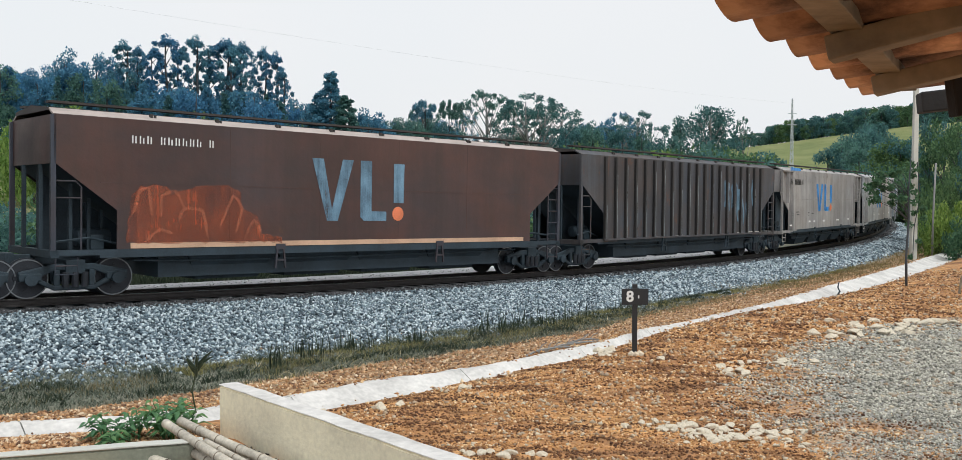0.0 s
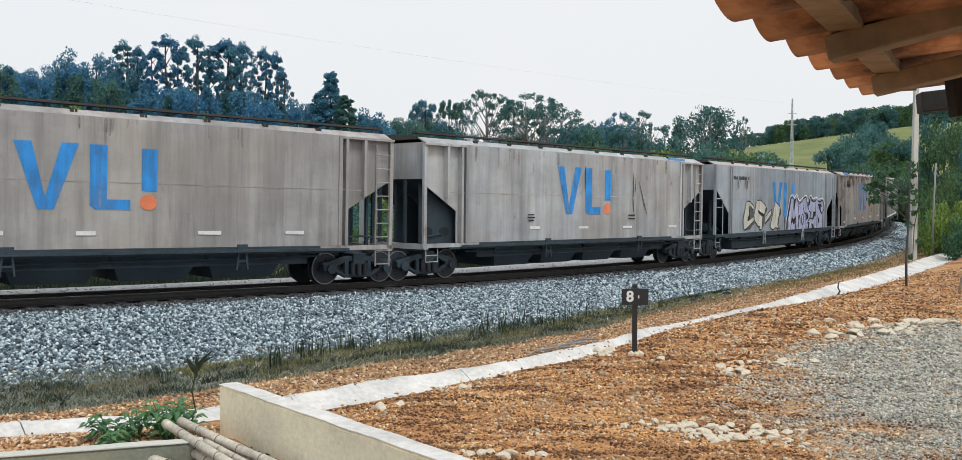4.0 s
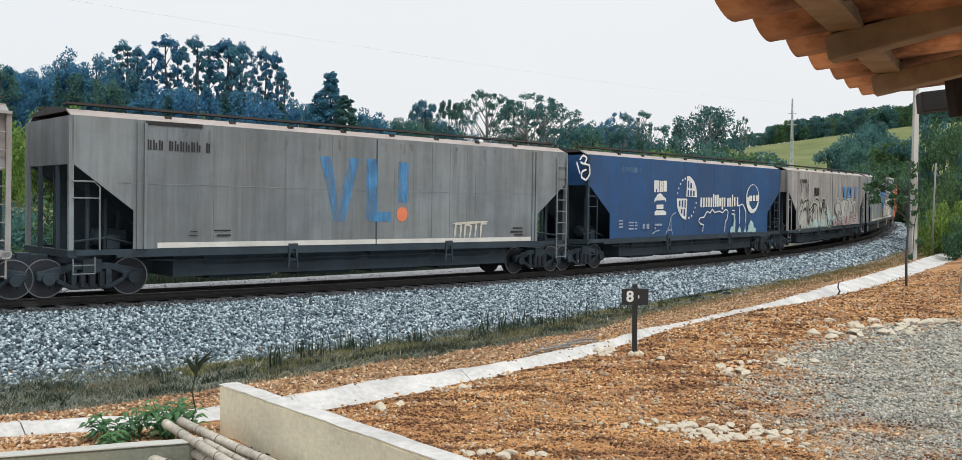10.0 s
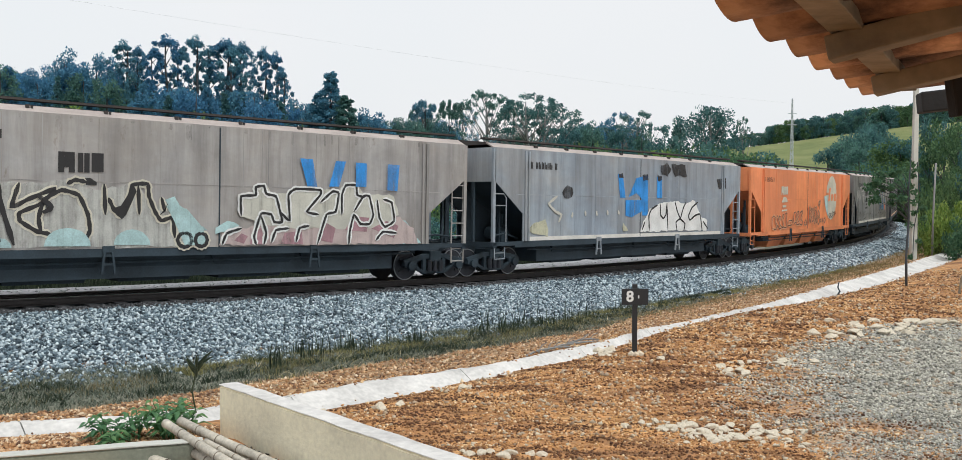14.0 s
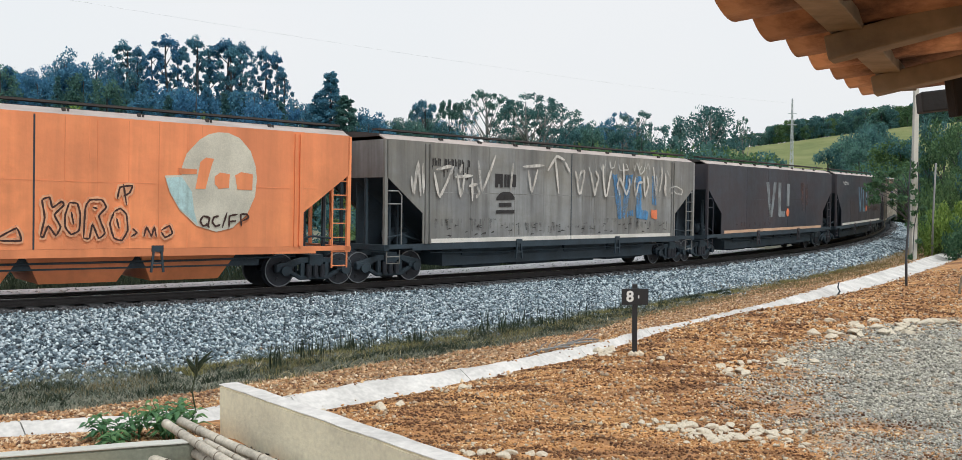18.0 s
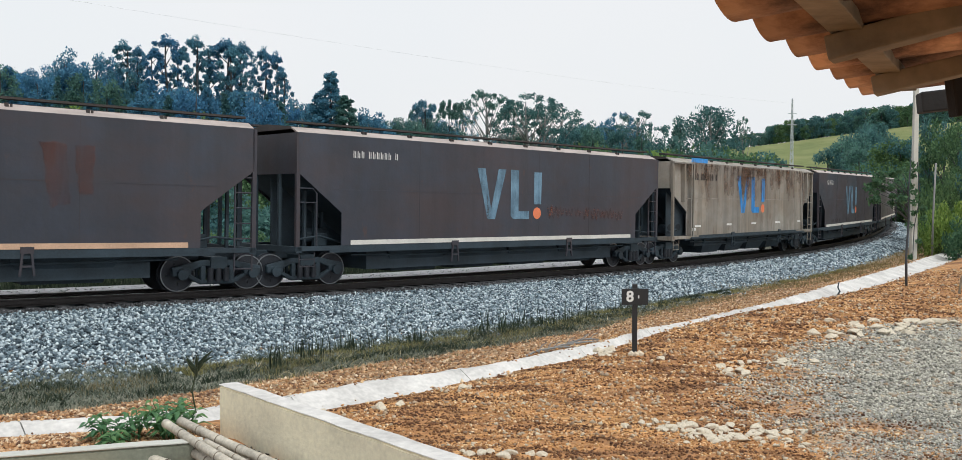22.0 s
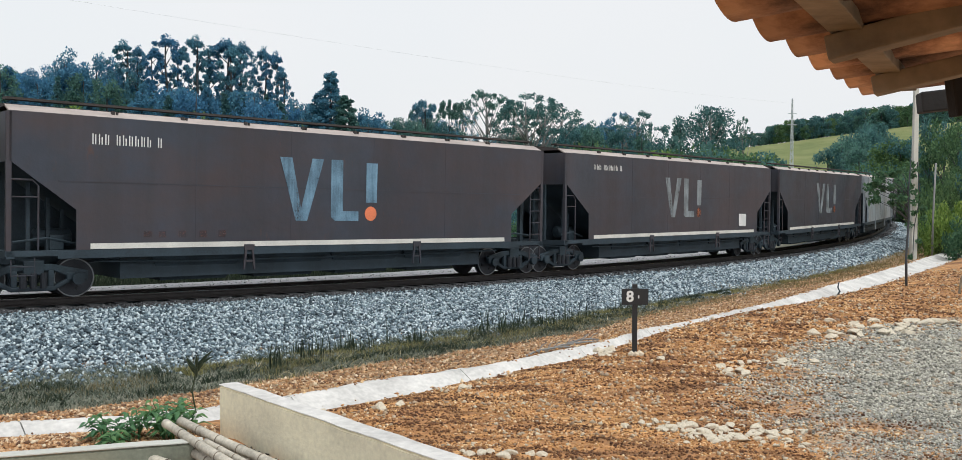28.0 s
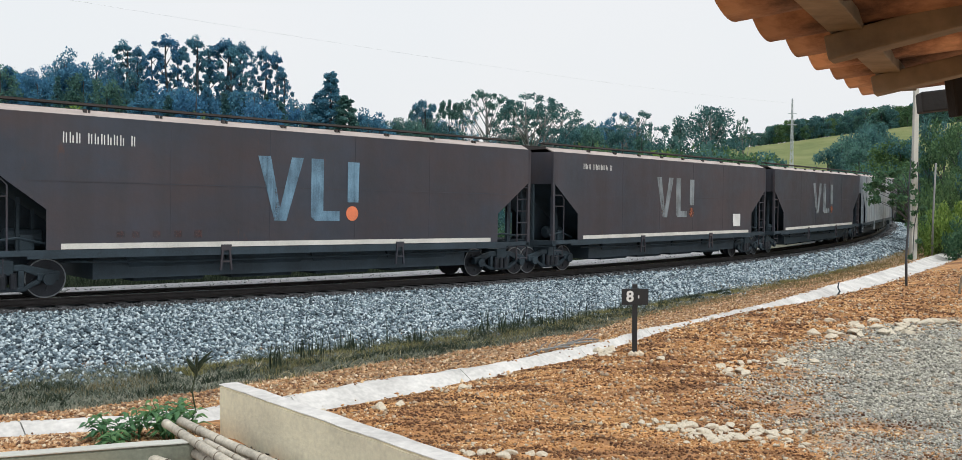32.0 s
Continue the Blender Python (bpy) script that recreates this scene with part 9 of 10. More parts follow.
patches(10, "mark_bar", LOGO_BLUE, "broken blue mark",
        [(6.44, 3.27), (6.72, 3.28), (6.92, 2.46), (6.58, 2.45)],
        [(6.92, 2.38), (8.1, 2.39), (7.94, 1.97), (7.31, 1.77), (6.93, 1.83)],
        [(7.1, 2.48), (7.59, 3.17), (8.34, 3.29), (8.37, 1.83), (8.01, 1.83), (7.93, 2.43), (7.61, 2.63)],
        [(8.95, 3.25), (9.29, 3.26), (9.31, 2.47), (8.96, 2.47)])
patches(10, "smear", PAINT_SMEAR, "black smears",
        [(9.17, 3.69), (9.66, 3.78), (9.95, 3.56), (9.67, 3.3), (9.25, 3.32)],
        [(9.94, 3.73), (10.96, 3.77), (11.05, 3.28), (10.49, 3.37), (10.24, 3.29), (10.02, 3.52)],
        [(3.58, 2.82), (3.79, 2.76), (3.88, 2.6), (3.79, 2.43), (3.59, 2.35), (3.39, 2.42), (3.3, 2.58), (3.39, 2.75)],
        [(13.42, 3.28), (14.17, 3.37), (14.19, 2.91), (13.59, 2.9)],
        [(6.44, 3.29), (6.72, 3.3), (6.75, 3.16), (6.48, 3.15)],
        [(7.98, 3.28), (8.34, 3.31), (8.34, 3.09), (8.05, 3.08)],
        [(8.98, 3.29), (9.29, 3.3), (9.29, 3.12), (8.98, 3.11)])
strokes(10, "pale_squiggle", TAG_PALE, 0.09, "pale sprayed squiggle",
        [(3.05, 2.47), (2.6, 2.22), (2.96, 1.97), (3.26, 1.87), (3.11, 1.63)],
        [(3.86, 1.96), (3.81, 1.77)],
        [(4.54, 2), (4.57, 1.83)],
        [(5.18, 2), (5.21, 1.83)],
        [(5.81, 2.02), (5.85, 1.85)],
        [(6.47, 2.02), (6.53, 1.87)])
patches(10, "pale_patch", TAG_YELLOW, "pale yellow sprayed patch",
        [(1.55, 1.38), (1.74, 1.59), (2.44, 1.72), (2.61, 1.42), (2.52, 1.21), (1.93, 1.24)],
        [(6.79, 1.28), (6.75, 1.67), (7.07, 1.31)])
patches(10, "graffiti_fill", PAINT_WHITE, "white block graffiti",
        [(7.83, 1.26), (8.02, 1.62), (8.34, 1.87), (8.47, 2.07), (8.87, 2.22), (9.45, 2.29), (10.27, 2.38), (10.78, 2.26), (11.65, 2.42), (11.97, 2.02), (12.25, 1.76), (12.65, 1.64), (12.66, 1.24)])
strokes(10, "graffiti_line", PAINT_BLACK, 0.07, "black graffiti lines",
        [(8.45, 1.29), (8.41, 1.83), (8.6, 2.07), (9, 2.22)],
        [(9.17, 2.28), (9.19, 1.87), (9.4, 1.72), (9.57, 1.87), (9.63, 2.29)],
        [(9.63, 2.29), (9.72, 1.28)],
        [(10.2, 2.34), (10.39, 1.97), (10.61, 1.72), (10.79, 2.08), (11, 2.34)],
        [(10.37, 1.27), (10.29, 1.57), (10.58, 1.7), (10.95, 1.52), (10.88, 1.26)],
        [(11.92, 2.35), (11.46, 2.13), (11.21, 1.82), (11.32, 1.65), (11.7, 1.82), (12.09, 1.87), (12.26, 1.24)],
        [(7.96, 1.3), (8.15, 1.62)],
        [(12.33, 1.6), (12.74, 1.28)])
number_bars(*mark(11), 1.43, 3.29, 1.54, 0.23, PAINT_SMEAR, (3, 6, 1))
patches(11, "letter_bar", PAINT_CREAM, "cream bars of lettering",
        [(3.91, 2.71), (4.03, 2.71), (4.03, 3.10), (3.91, 3.10)],
        [(4.03, 2.81), (4.12, 2.81), (4.12, 3.10), (4.03, 3.10)],
        [(4.12, 2.71), (4.24, 2.71), (4.24, 3.10), (4.12, 3.10)],
        [(4.29, 2.72), (4.40, 2.72), (4.40, 3.09), (4.29, 3.09)],
        [(4.42, 2.72), (4.53, 2.72), (4.53, 3.09), (4.42, 3.09)],
        [(4.57, 2.73), (4.82, 2.73), (4.82, 3.10), (4.57, 3.10)],
        [(3.96, 2.39), (4.1, 2.5), (4.21, 2.6), (4.58, 2.61), (4.7, 2.52), (4.78, 2.41), (4.78, 2.37), (3.96, 2.35)],
        [(4.1, 2.23), (4.61, 2.24), (4.6, 2.13), (4.1, 2.12)],
        [(3.98, 2.02), (4.72, 2.03), (4.72, 1.95), (3.98, 1.94)])
patches(11, "round_emblem", PAINT_CREAM, "pale round emblem",
        [(10.98, 2.89), (11.09, 3.2), (11.39, 3.53), (11.61, 3.67), (11.83, 3.73), (12.09, 3.73), (12.37, 3.63), (12.65, 3.34), (12.78, 3), (12.82, 2.68), (12.78, 2.27), (12.58, 1.83), (12.21, 1.51), (11.82, 1.42), (11.34, 1.56), (10.94, 1.92), (10.71, 2.3), (10.59, 2.68), (10.98, 2.71)])
patches(11, "emblem_tint", TAG_MINT, "faint mint stain on the emblem",
        [(10.62, 2.63), (10.98, 2.67), (11.22, 2.34), (11.28, 1.88), (11.37, 1.59), (10.94, 1.95), (10.71, 2.33)])
patches(11, "emblem_bar", ORANGE, "orange bars over the emblem",
        [(10.9, 2.86), (11.33, 2.85), (11.33, 2.74), (10.93, 2.72)],
        [(11.3, 2.4), (11.41, 3.02), (11.54, 3.13), (11.74, 3.11), (11.68, 2.95), (11.54, 2.41)],
        [(11.76, 2.7), (11.89, 2.8), (12.13, 2.77), (12.11, 2.45), (11.86, 2.42), (11.76, 2.53)],
        [(12.26, 2.75), (12.41, 2.83), (12.71, 2.79), (12.7, 2.41), (12.32, 2.42)])
BLOCK_LINES = (
        [(2.67, 1.17), (2.64, 1.65), (2.9, 1.75), (3.18, 1.61), (3.12, 1.46), (3.31, 1.31), (3.15, 1.14), (2.67, 1.17)],
        [(3.23, 1.68), (3.39, 1.75), (3.51, 1.53), (3.64, 1.74), (3.81, 1.65), (3.65, 1.41), (3.9, 1.2), (3.65, 1.13), (3.4, 1.31), (3.28, 1.14)],
        [(3.9, 1.53), (4.15, 1.8), (4.26, 1.71), (4.09, 1.5), (4.25, 1.3), (4.16, 1.17), (3.9, 1.26)],
        [(4.36, 1.8), (4.68, 1.86), (4.58, 1.5), (4.65, 1.4), (4.62, 1.19), (4.23, 1.17)],
        [(4.87, 1.48), (5.44, 1.49), (5.42, 1.29), (4.85, 1.28), (4.87, 1.48)],
        [(5.98, 1.9), (5.71, 1.84), (5.6, 1.6), (5.72, 1.36), (5.95, 1.39), (6.02, 1.52)],
        [(6.08, 1.87), (6.41, 1.92), (6.37, 1.81), (6.22, 1.75), (6.37, 1.65), (6.22, 1.52), (6.48, 1.39), (6.46, 1.29), (6.09, 1.3), (6.02, 1.6), (6.08, 1.87)],
        [(6.57, 1.84), (6.97, 1.94), (6.97, 1.81), (6.81, 1.71), (6.94, 1.62), (6.82, 1.49), (7.02, 1.42), (6.94, 1.26), (6.58, 1.29), (6.63, 1.55), (6.57, 1.84)],
        [(7.19, 1.29), (7.56, 1.5), (7.65, 1.25), (7.23, 1.25)],
        [(8.01, 1.34), (8.09, 1.72), (8.04, 2.08), (8.18, 2.14), (8.24, 1.93), (8.42, 2.06), (8.46, 1.98), (8.28, 1.78), (8.4, 1.53), (8.31, 1.35), (8.16, 1.55), (8.07, 1.32), (8.01, 1.34)],
        [(8.57, 2.04), (8.49, 1.78), (8.49, 1.53), (8.61, 1.37), (8.77, 1.46), (8.79, 1.79), (8.73, 2.02), (8.57, 2.04)],
        [(8.61, 1.85), (8.66, 1.58)],
        [(8.86, 1.29), (8.89, 1.92), (8.98, 2.1), (9.23, 2.11), (9.32, 1.95), (9.17, 1.76), (9.3, 1.4), (9.17, 1.29), (9.04, 1.59), (8.98, 1.29), (8.86, 1.29)],
        [(9.04, 1.95), (9.14, 1.92)],
        [(9.49, 1.86), (9.4, 1.6), (9.49, 1.29), (9.66, 1.24), (9.78, 1.46), (9.75, 1.8), (9.62, 1.93), (9.49, 1.86)],
        [(9.54, 1.72), (9.6, 1.48)],
        [(9.55, 2.13), (9.61, 2.39), (9.87, 2.43), (9.81, 2.27), (9.68, 2.2)],
        [(9.68, 2.46), (9.75, 2)],
        [(9.88, 1.5), (9.98, 1.4), (9.85, 1.32)],
        [(10.13, 1.31), (10.19, 1.53), (10.3, 1.33), (10.36, 1.53), (10.41, 1.31)],
        [(10.52, 1.46), (10.7, 1.56), (10.77, 1.39), (10.61, 1.3), (10.52, 1.42)])
strokes(11, "graffiti_halo", TAG_PEACH, 0.13, "pale orange graffiti halo", *BLOCK_LINES)
strokes(11, "graffiti_line", TAG_DARK, 0.04, "dark outlined graffiti along the foot", *BLOCK_LINES)
strokes(11, "black_writing", TAG_DARK, 0.045, "black handwriting on the emblem",
        [(11.49, 1.79), (11.42, 1.67), (11.49, 1.56), (11.61, 1.6), (11.64, 1.75), (11.49, 1.79)],
        [(11.56, 1.62), (11.64, 1.52)],
        [(11.87, 1.79), (11.75, 1.76), (11.71, 1.65), (11.79, 1.55), (11.91, 1.59)],
        [(12.07, 1.88), (11.95, 1.51)],
        [(12.12, 1.52), (12.13, 1.79), (12.33, 1.83)],
        [(12.13, 1.66), (12.3, 1.68)],
        [(12.43, 1.55), (12.41, 1.83), (12.56, 1.84), (12.61, 1.76), (12.44, 1.67)])
patches(12, "letter_bar", PAINT_BLACK, "black bars of lettering",
        [(4.24, 2.68), (4.36, 2.68), (4.36, 3.09), (4.24, 3.09)],
        [(4.36, 2.78), (4.45, 2.78), (4.45, 3.09), (4.36, 3.09)],
        [(4.45, 2.68), (4.57, 2.68), (4.57, 3.09), (4.45, 3.09)],
        [(4.63, 2.69), (4.74, 2.69), (4.74, 3.08), (4.63, 3.08)],
        [(4.76, 2.69), (4.87, 2.69), (4.87, 3.08), (4.76, 3.08)],
        [(4.92, 2.71), (5.17, 2.71), (5.17, 3.09), (4.92, 3.09)],
        [(4.29, 2.37), (4.42, 2.49), (4.57, 2.55), (4.88, 2.56), (5.01, 2.5), (5.1, 2.39), (5.1, 2.32), (4.29, 2.3)],
        [(4.41, 2.22), (4.97, 2.23), (4.97, 2.11), (4.41, 2.1)],
        [(4.29, 2.0), (5.1, 2.01), (5.1, 1.91), (4.29, 1.9)])
number_bars(*mark(12), 1.63, 3.24, 1.57, 0.23, PAINT_BLACK, (3, 6, 1))
patches(12, "faded_mark", LOGO_FADED, "worn blue mark",
        [(10.09, 3.27), (10.36, 3.28), (10.62, 2.39), (10.7, 2.1), (10.7, 1.74), (10.46, 1.73)],
        [(10.9, 3.24), (11.32, 3.27), (11.14, 2.59), (10.86, 1.77), (10.715, 1.74), (10.715, 2.2)],
        [(11.5, 3.24), (11.84, 3.26), (11.9, 2.05), (12.29, 1.99), (12.27, 1.68), (11.55, 1.72)],
        [(12.52, 3.27), (12.79, 3.28), (12.82, 2.23), (12.53, 2.24)],
        [(11.02, 2.0), (11.35, 2.02), (11.36, 1.8), (11.02, 1.8)])
patches(12, "orange_patch", LOGO_ORANGE, "",
        [(12.5, 2.06), (12.88, 2.05), (12.86, 1.71), (12.5, 1.72)])
for k in range(5):
    drips(12, "smear", GRIME_SOFT, "soft grime along the foot", 1.8 + 2.4 * k, 4.6 + 2.4 * k, 1.75 - 0.12 * (k % 3), 0.4, 26, 121 + k, 0.03, 0.12)
patches(12, "smear", PAINT_SMEAR, "dark scuffs along the foot",
        *[[(x, z), (x + w, z + 0.01), (x + w * 0.9, z + 0.035), (x + w * 0.3, z + 0.03)] for x, z, w in
          [(2.2 + 0.23 * k + 0.2 * math.sin(k * 5.1), 1.26 + 0.3 * abs(math.sin(k * 2.3)) ** 2, 0.08 + 0.14 * abs(math.cos(k * 3.7))) for k in range(50)]])
strokes(12, "spray_stroke", TAG_CHALK, 0.088, "tall white spray strokes",
        [(0.88, 2.92), (0.97, 2.44), (1.12, 3.31), (1.23, 2.38)],
        [(1.3, 3.28), (1.33, 2.45)],
        [(1.72, 3.05), (1.94, 2.36), (2.45, 3.23), (1.8, 3.12)],
        [(2.61, 3.05), (2.77, 2.39), (2.94, 3.07)],
        [(2.53, 2.94), (3.25, 3.0)],
        [(2.81, 3.31), (2.72, 3.06)],
        [(3.48, 3.45), (3.64, 2.55), (4.22, 3.64)],
        [(4.98, 3.43), (4.88, 2.59)],
        [(5.69, 3.23), (5.85, 2.56), (6.13, 3.28)],
        [(5.43, 3.34), (6.44, 3.42)],
        [(6.97, 3.72), (7.18, 2.53)],
        [(6.61, 3.25), (7.04, 3.73), (7.44, 3.63)],
        [(7.48, 3.57), (7.74, 3.24)],
        [(8.02, 3.3), (8.12, 2.95), (8.2, 2.6), (8.32, 2.6), (8.5, 3.3), (8.3, 3.25), (8.12, 2.95)],
        [(8.84, 3.28), (8.94, 2.93), (9.07, 2.53), (9.17, 2.84), (9.27, 3.12), (9.09, 3.35)],
        [(9.49, 3.59), (9.54, 3.08), (9.65, 2.53), (9.76, 2.56), (9.91, 3.15), (10.0, 3.38)],
        [(10.5, 2.53), (10.35, 2.87), (10.47, 3.13), (10.66, 2.91), (10.89, 2.57), (11.08, 2.93), (11.03, 3.13)],
        [(10.67, 3.65), (10.72, 3.2), (10.69, 2.93)],
        [(11.44, 3.21), (11.35, 2.94), (11.46, 2.54), (11.63, 2.99), (11.87, 3.03)],
        [(11.94, 3.27), (11.96, 2.85), (12.04, 2.53), (12.23, 2.92), (12.17, 3.25)],
        [(12.53, 3.6), (12.63, 3.12), (12.73, 2.58), (12.79, 2.95), (12.74, 3.31)],
        [(13.07, 3.64), (13.11, 3.27), (12.95, 2.71)],
        [(13.24, 2.97), (13.36, 2.57), (13.34, 3.41)],
        [(3.09, 2.69), (3.44, 2.76)],
        [(3.22, 2.92), (3.24, 2.26)],
        [(3.41, 2.68), (3.53, 2.52), (3.38, 2.35)])
strokes(12, "thin_spray", TAG_THIN, 0.05, "thin white spray scribble",
        [(13.87, 2.68), (13.57, 2.67), (13.67, 2.86), (14.07, 2.93), (14.49, 2.8), (14.45, 2.64), (14.07, 2.66), (13.9, 2.78)],
        [(9.34, 3.58), (9.47, 3.35), (9.62, 3.52), (9.67, 3.72)],
        [(9.88, 3.71), (9.96, 3.46), (10.14, 3.5), (10.22, 3.73)],
        [(10.41, 3.6), (10.49, 3.41), (10.8, 3.43), (10.99, 3.44), (10.85, 3.64)],
        [(11.31, 3.64), (11.34, 3.41), (11.48, 3.71), (11.72, 3.31), (11.95, 3.45), (12.04, 3.75)],
        [(11.62, 3.72), (11.63, 3.43), (11.8, 3.61)],
        [(12.07, 3.51), (12.19, 3.7), (12.32, 3.47)],
        [(8.72, 3.46), (8.82, 3.25)],
        [(13.43, 3.51), (13.66, 3.21)],
        [(12.85, 3.08), (13.14, 3.4)])
company_mark(*mark(13), 6.18, 1.69, 1.02, LOGO_GREY, dot=LOGO_ORANGE, kz=1.01)
patches(13, "rust_stain", RUST_FAINT, "faint rust stains",
        [(10.67, 3.31), (11.18, 3.26), (11.26, 2.03), (10.88, 1.93)],
        [(11.35, 3.24), (11.74, 3.22), (11.74, 2.21), (11.43, 2.2)])
patches(13, "data_bar", RUST_FAINT, "",
        [(2.82, 1.44), (3.01, 1.44), (3.01, 1.4), (2.82, 1.4)],
        [(3.33, 1.52), (3.49, 1.52), (3.49, 1.35), (3.33, 1.35)],
        [(3.65, 1.52), (3.81, 1.52), (3.8, 1.34), (3.64, 1.34)],
        [(4.24, 1.44), (4.38, 1.44), (4.38, 1.3), (4.24, 1.3)],
        [(4.83, 1.49), (4.97, 1.49), (4.97, 1.35), (4.83, 1.35)],
        [(5.41, 1.46), (5.53, 1.46), (5.53, 1.32), (5.41, 1.32)],
        [(5.99, 1.46), (6.12, 1.46), (6.11, 1.34), (5.99, 1.34)],
        [(6.59, 1.46), (6.72, 1.46), (6.72, 1.34), (6.59, 1.34)])
company_mark(*mark(14), 6.22, 1.73, 0.97, LOGO_PALE, kz=0.96)
number_bars(*mark(14), 1.7, 3.32, 1.53, 0.2, PAINT_WHITE, (3, 6, 1))
strokes(14, "scribble", RUST_FAINT, 0.085, "faint orange scribble",
        [(9.35, 2.12), (9.45, 1.77), (9.55, 2.14), (9.65, 1.78), (9.74, 2.14)],
        [(9.79, 2.13), (9.88, 1.78), (9.97, 2.13), (10.06, 1.85), (10.16, 2.08)],
        [(10.22, 2.08), (10.31, 1.85), (10.41, 2.04), (10.5, 1.82), (10.6, 2.12)],
        [(10.7, 2.1), (10.78, 1.83), (10.86, 2.08), (10.94, 1.83), (11.02, 2.0)],
        [(11.13, 2.02), (11.21, 1.72), (11.3, 2.1), (11.38, 1.8), (11.46, 2.11)],
        [(11.55, 2.01), (11.65, 1.71), (11.75, 2.07), (11.85, 1.71), (11.95, 2.09)],
        [(12.01, 2.0), (12.1, 1.8), (12.19, 1.98), (12.28, 1.78), (12.37, 2.05)],
        [(12.41, 2.01), (12.51, 1.77), (12.61, 2.07), (12.71, 1.75), (12.81, 2.01)],
        [(12.89, 1.97), (12.99, 1.68), (13.09, 1.96), (13.19, 1.71), (13.29, 2.06)])
company_mark(*mark(15), 5.71, 1.9, 1.01, LOGO_BLUE, kz=0.99)
number_bars(*mark(15), 1.52, 3.21, 2.26, 0.29, PAINT_BLACK, (3, 6, 1))
patches(15, "white_dash", PAINT_WHITE, "",
        [(1.8, 1.45), (2.32, 1.45), (2.32, 1.37), (1.8, 1.37)],
        [(1.44, 1.34), (1.86, 1.34), (1.86, 1.24), (1.44, 1.24)],
        [(4.7, 1.48), (5.19, 1.48), (5.19, 1.39), (4.7, 1.4)],
        [(7.21, 1.48), (7.75, 1.48), (7.75, 1.4), (7.21, 1.41)],
        [(9.93, 1.5), (10.53, 1.49), (10.53, 1.41), (9.93, 1.42)],
        [(12.69, 1.51), (13.23, 1.51), (13.23, 1.42), (12.69, 1.43)])
drips(15, "rust_stain", RUST_SOFT, "brown rust streaks", 1.0, 13.6, 3.86, 1.5, 120, 64, 0.12, 0.5)
drips(15, "grime", GRIME_SOFT, "dark grime streaks", 1.0, 13.6, 3.86, 0.9, 40, 65, 0.08, 0.3)
patches(15, "top_patch", LOGO_BLUE, "worn blue patch",
        [(1.41, 4.05), (2.82, 4.05), (2.82, 3.88), (1.4, 3.88)])
company_mark(*mark(16), 6.16, 1.68, 1.0, LOGO_PALE, kz=1.0)
number_bars(*mark(16), 1.66, 3.29, 1.56, 0.25, PAINT_WHITE, (3, 6, 1))
patches(16, "data_bar", RUST_FAINT, "",
        [(2.79, 1.44), (2.98, 1.44), (2.97, 1.31), (2.79, 1.31)],
        [(3.13, 1.44), (3.29, 1.44), (3.29, 1.3), (3.13, 1.3)],
        [(3.59, 1.45), (3.76, 1.45), (3.76, 1.3), (3.59, 1.3)],
        [(4.08, 1.45), (4.26, 1.45), (4.26, 1.3), (4.08, 1.3)],
        [(4.55, 1.46), (4.73, 1.46), (4.73, 1.29), (4.55, 1.29)])
company_mark(*mark(17), 6.26, 1.76, 0.95, LOGO_GREY, dot=LOGO_DULL, kz=0.95)
number_bars(*mark(17), 1.61, 3.38, 1.72, 0.2, PAINT_WHITE, (3, 6, 1))
patches(17, "white_square", PAINT_WHITE, "",
        [(12.33, 1.87), (13.0, 1.87), (13.01, 1.35), (12.35, 1.36)])
company_mark(*mark(18), 6.0, 1.79, 1.26, LOGO_GREY, dot=LOGO_DULL, kz=0.98)

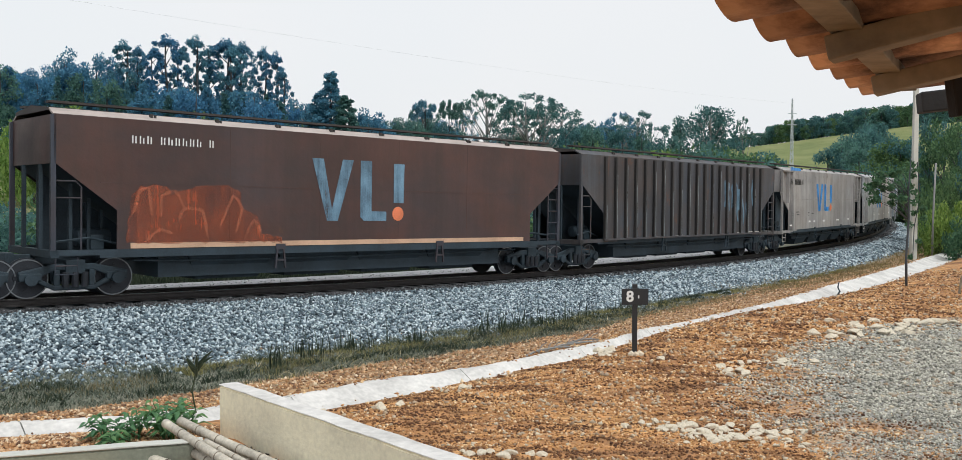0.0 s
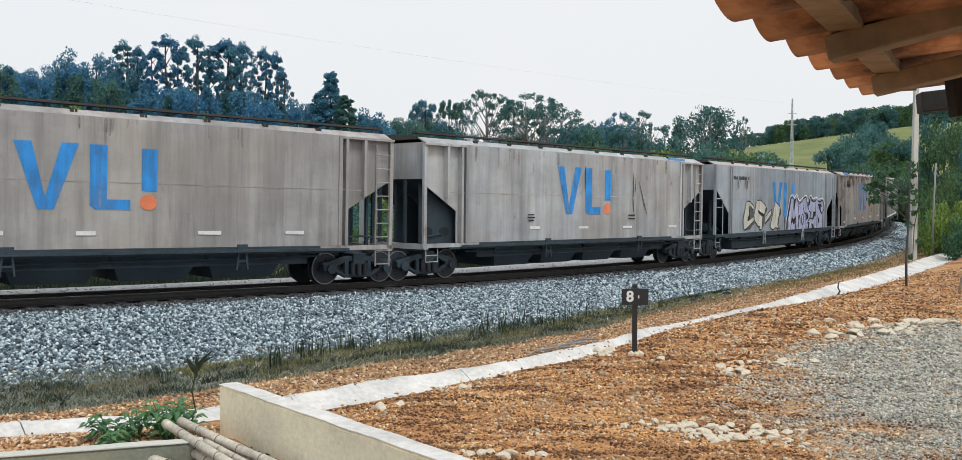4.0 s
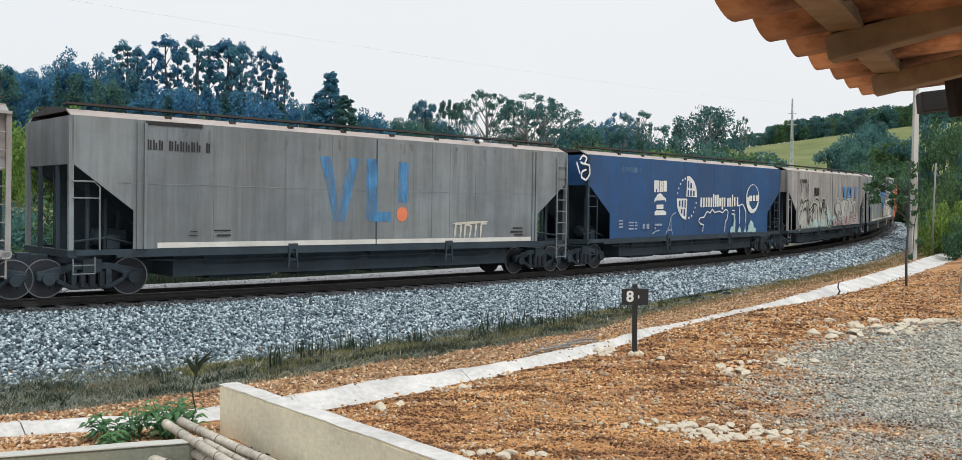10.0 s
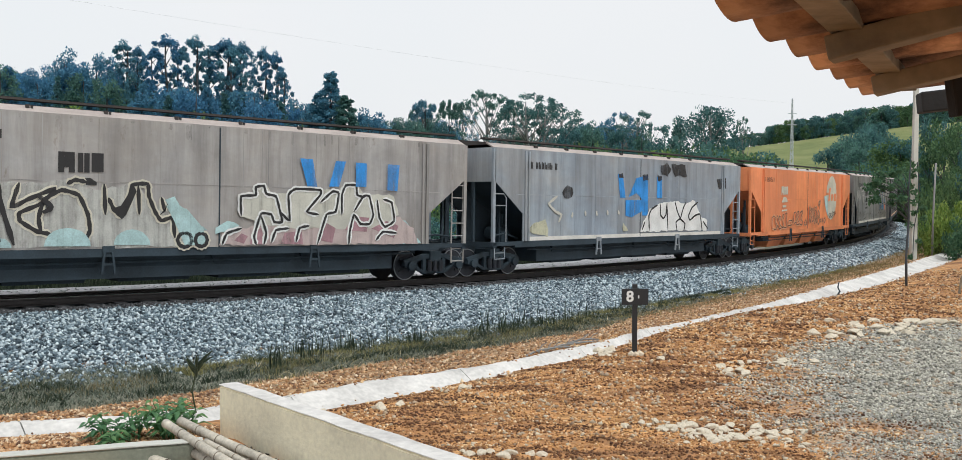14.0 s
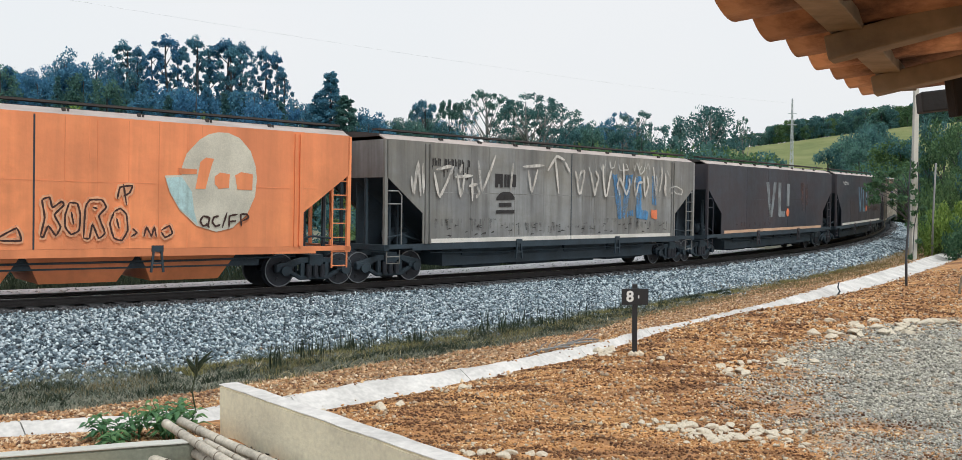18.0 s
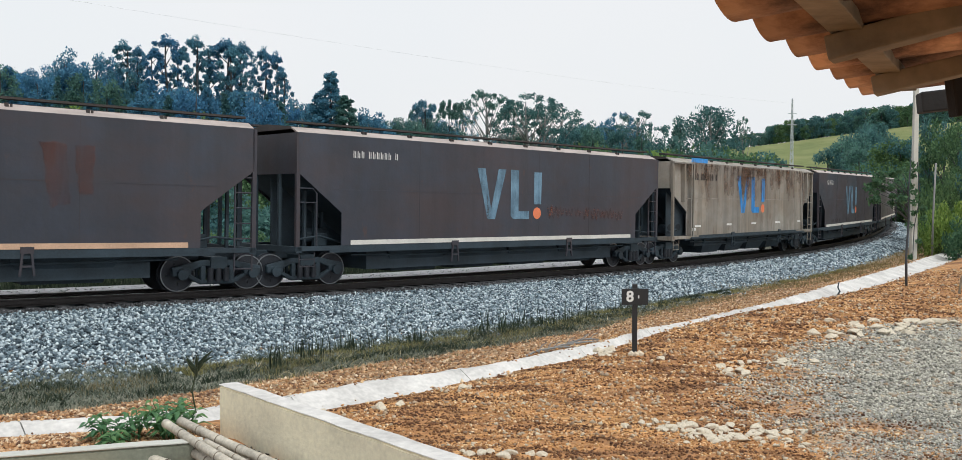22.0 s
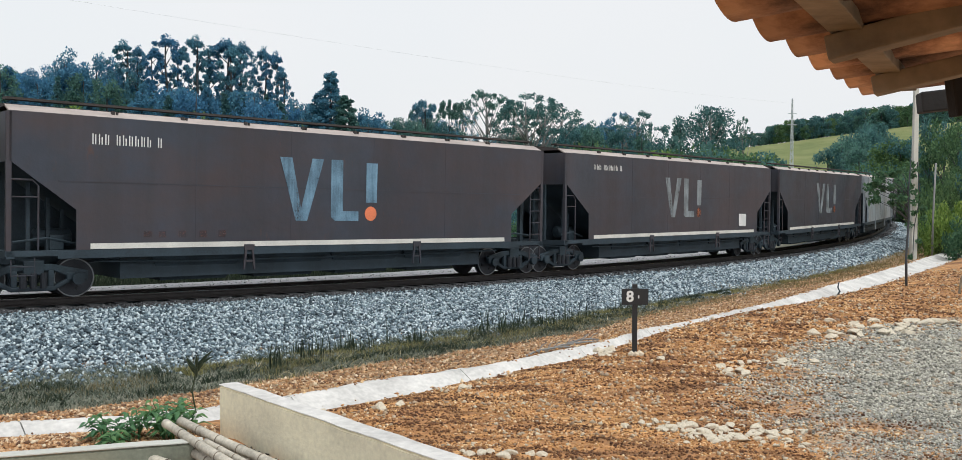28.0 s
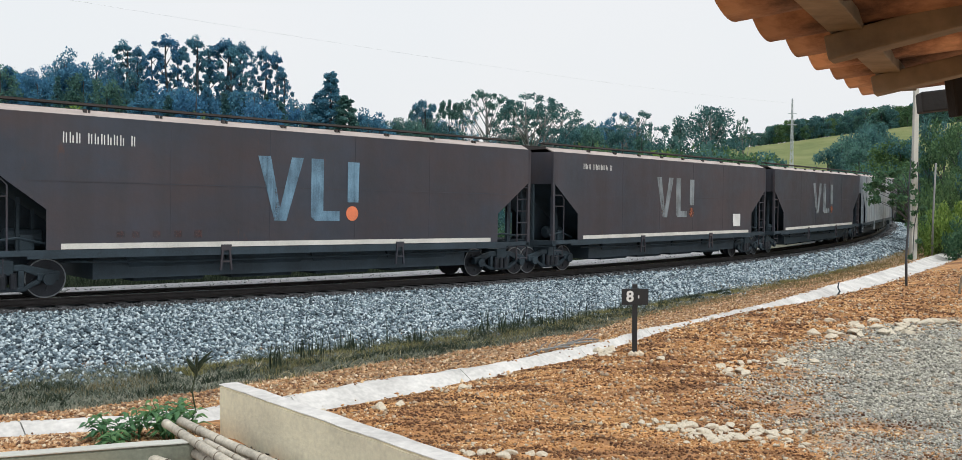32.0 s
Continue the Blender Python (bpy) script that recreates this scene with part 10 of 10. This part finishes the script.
# how far the train has come, by seconds
RUN = [(0.0, 52.97), (0.5, 58.41), (1.0, 63.06), (1.5, 67.64), (2.0, 72.97), (2.5, 78.33), (3.0, 82.29), (3.5, 87.17), (4.0, 91.85), (4.5, 96.58), (5.0, 101.25), (5.5, 105.91), (6.0, 110.42), (6.5, 116.17),
       (7.0, 120.79), (7.5, 125.45), (8.0, 130.79), (8.5, 135.08), (9.0, 139.52), (9.5, 145.03), (10.0, 149.6), (10.5, 153.94), (11.0, 159.6), (11.5, 163.35), (12.0, 169.04), (12.5, 172.86), (13.0, 177.91), (13.5, 182.27),
       (14.0, 187.23), (14.5, 191.03), (15.0, 196.05), (15.5, 201.07), (16.0, 206.09), (16.5, 211.0), (17.0, 214.83), (17.5, 219.69), (18.0, 224.41), (18.5, 229.84), (19.0, 233.37), (19.5, 238.24), (20.0, 242.45), (20.5, 246.58),
       (21.0, 251.34), (21.5, 256.7), (22.0, 260.24), (22.5, 264.93), (23.0, 268.96), (23.5, 273.53), (24.0, 275.77), (24.5, 281.89), (25.0, 285.79), (25.5, 290.35), (26.0, 293.06), (26.5, 294.83), (27.0, 296.01), (27.5, 297.01),
       (27.6, 297.05), (27.7, 297.5), (27.8, 298.57), (27.9, 299.2), (28.0, 299.24), (28.5, 299.25), (29.0, 299.25), (29.5, 299.26), (29.8, 299.27), (30.0, 299.81), (30.5, 299.81), (31.0, 299.82), (31.5, 299.82), (32.0, 299.83)]
RUN_T, RUN_S = np.array([r[0] for r in RUN]), np.array([r[1] for r in RUN])


def frame_on(s0, s1):
    """The pose that stands on the track's centre line at s0 (front) and s1 (rear)."""
    a, b = Vector(on_line(s0, -HALF_W)), Vector(on_line(s1, -HALF_W))
    d = (b - a).normalized()
    side = Vector((0, 0, 1)).cross(d).normalized()
    up = d.cross(side)
    m = Matrix((d, side, up)).transposed().to_4x4()
    m.translation = (a + b) / 2
    return m


def motions():
    for wg, bogies, L, c in TRAIN:
        rows, turn = [], ([], [])
        half = L / 2 - 0.72
        for t, run in RUN:
            s = max(-52.0, min(205.0, c - run))
            m = frame_on(s - half, s + half)
            rows.append((t, m))
            inv = m.inverted()
            for k, e in enumerate((-1, 1)):
                q = inv @ frame_on(s + e * half - 0.89, s + e * half + 0.89)
                turn[k].append((t, pose(e * half, 0, 0, 0, 0, math.degrees(math.atan2(q[1][0], q[0][0])))))
        walk(wg, rows)
        # wheels roll while the wagon passes
        spin = [(0.0, pose(0, 0, 0))]
        times = []
        for f in range(0, 32 * FPS + 1):
            s = c - np.interp(f / FPS, RUN_T, RUN_S)
            if -26 < s < 72:
                times.append(f)
        for k in (0, 1):
            bg, sets = bogies[k]
            walk(bg, turn[k])
            for w, dx in zip(sets, (-0.89, 0.89)):
                keys, last = [], None
                for f in ([0] if not times or times[0] > 0 else []) + times + ([32 * FPS] if not times or times[-1] < 32 * FPS else []):
                    g_ = min(max(f, times[0]), times[-1]) if times else 0
                    roll = (float(np.interp(g_ / FPS, RUN_T, RUN_S)) - 53.0) / 0.42
                    if last is None or abs(roll - last) > 1e-4 or f == 32 * FPS:
                        keys.append((f / FPS, Matrix.Translation((dx, 0, 0.42)) @ Matrix.Rotation(-roll, 4, "Y")))
                    last = roll
                walk(w, keys)


motions()
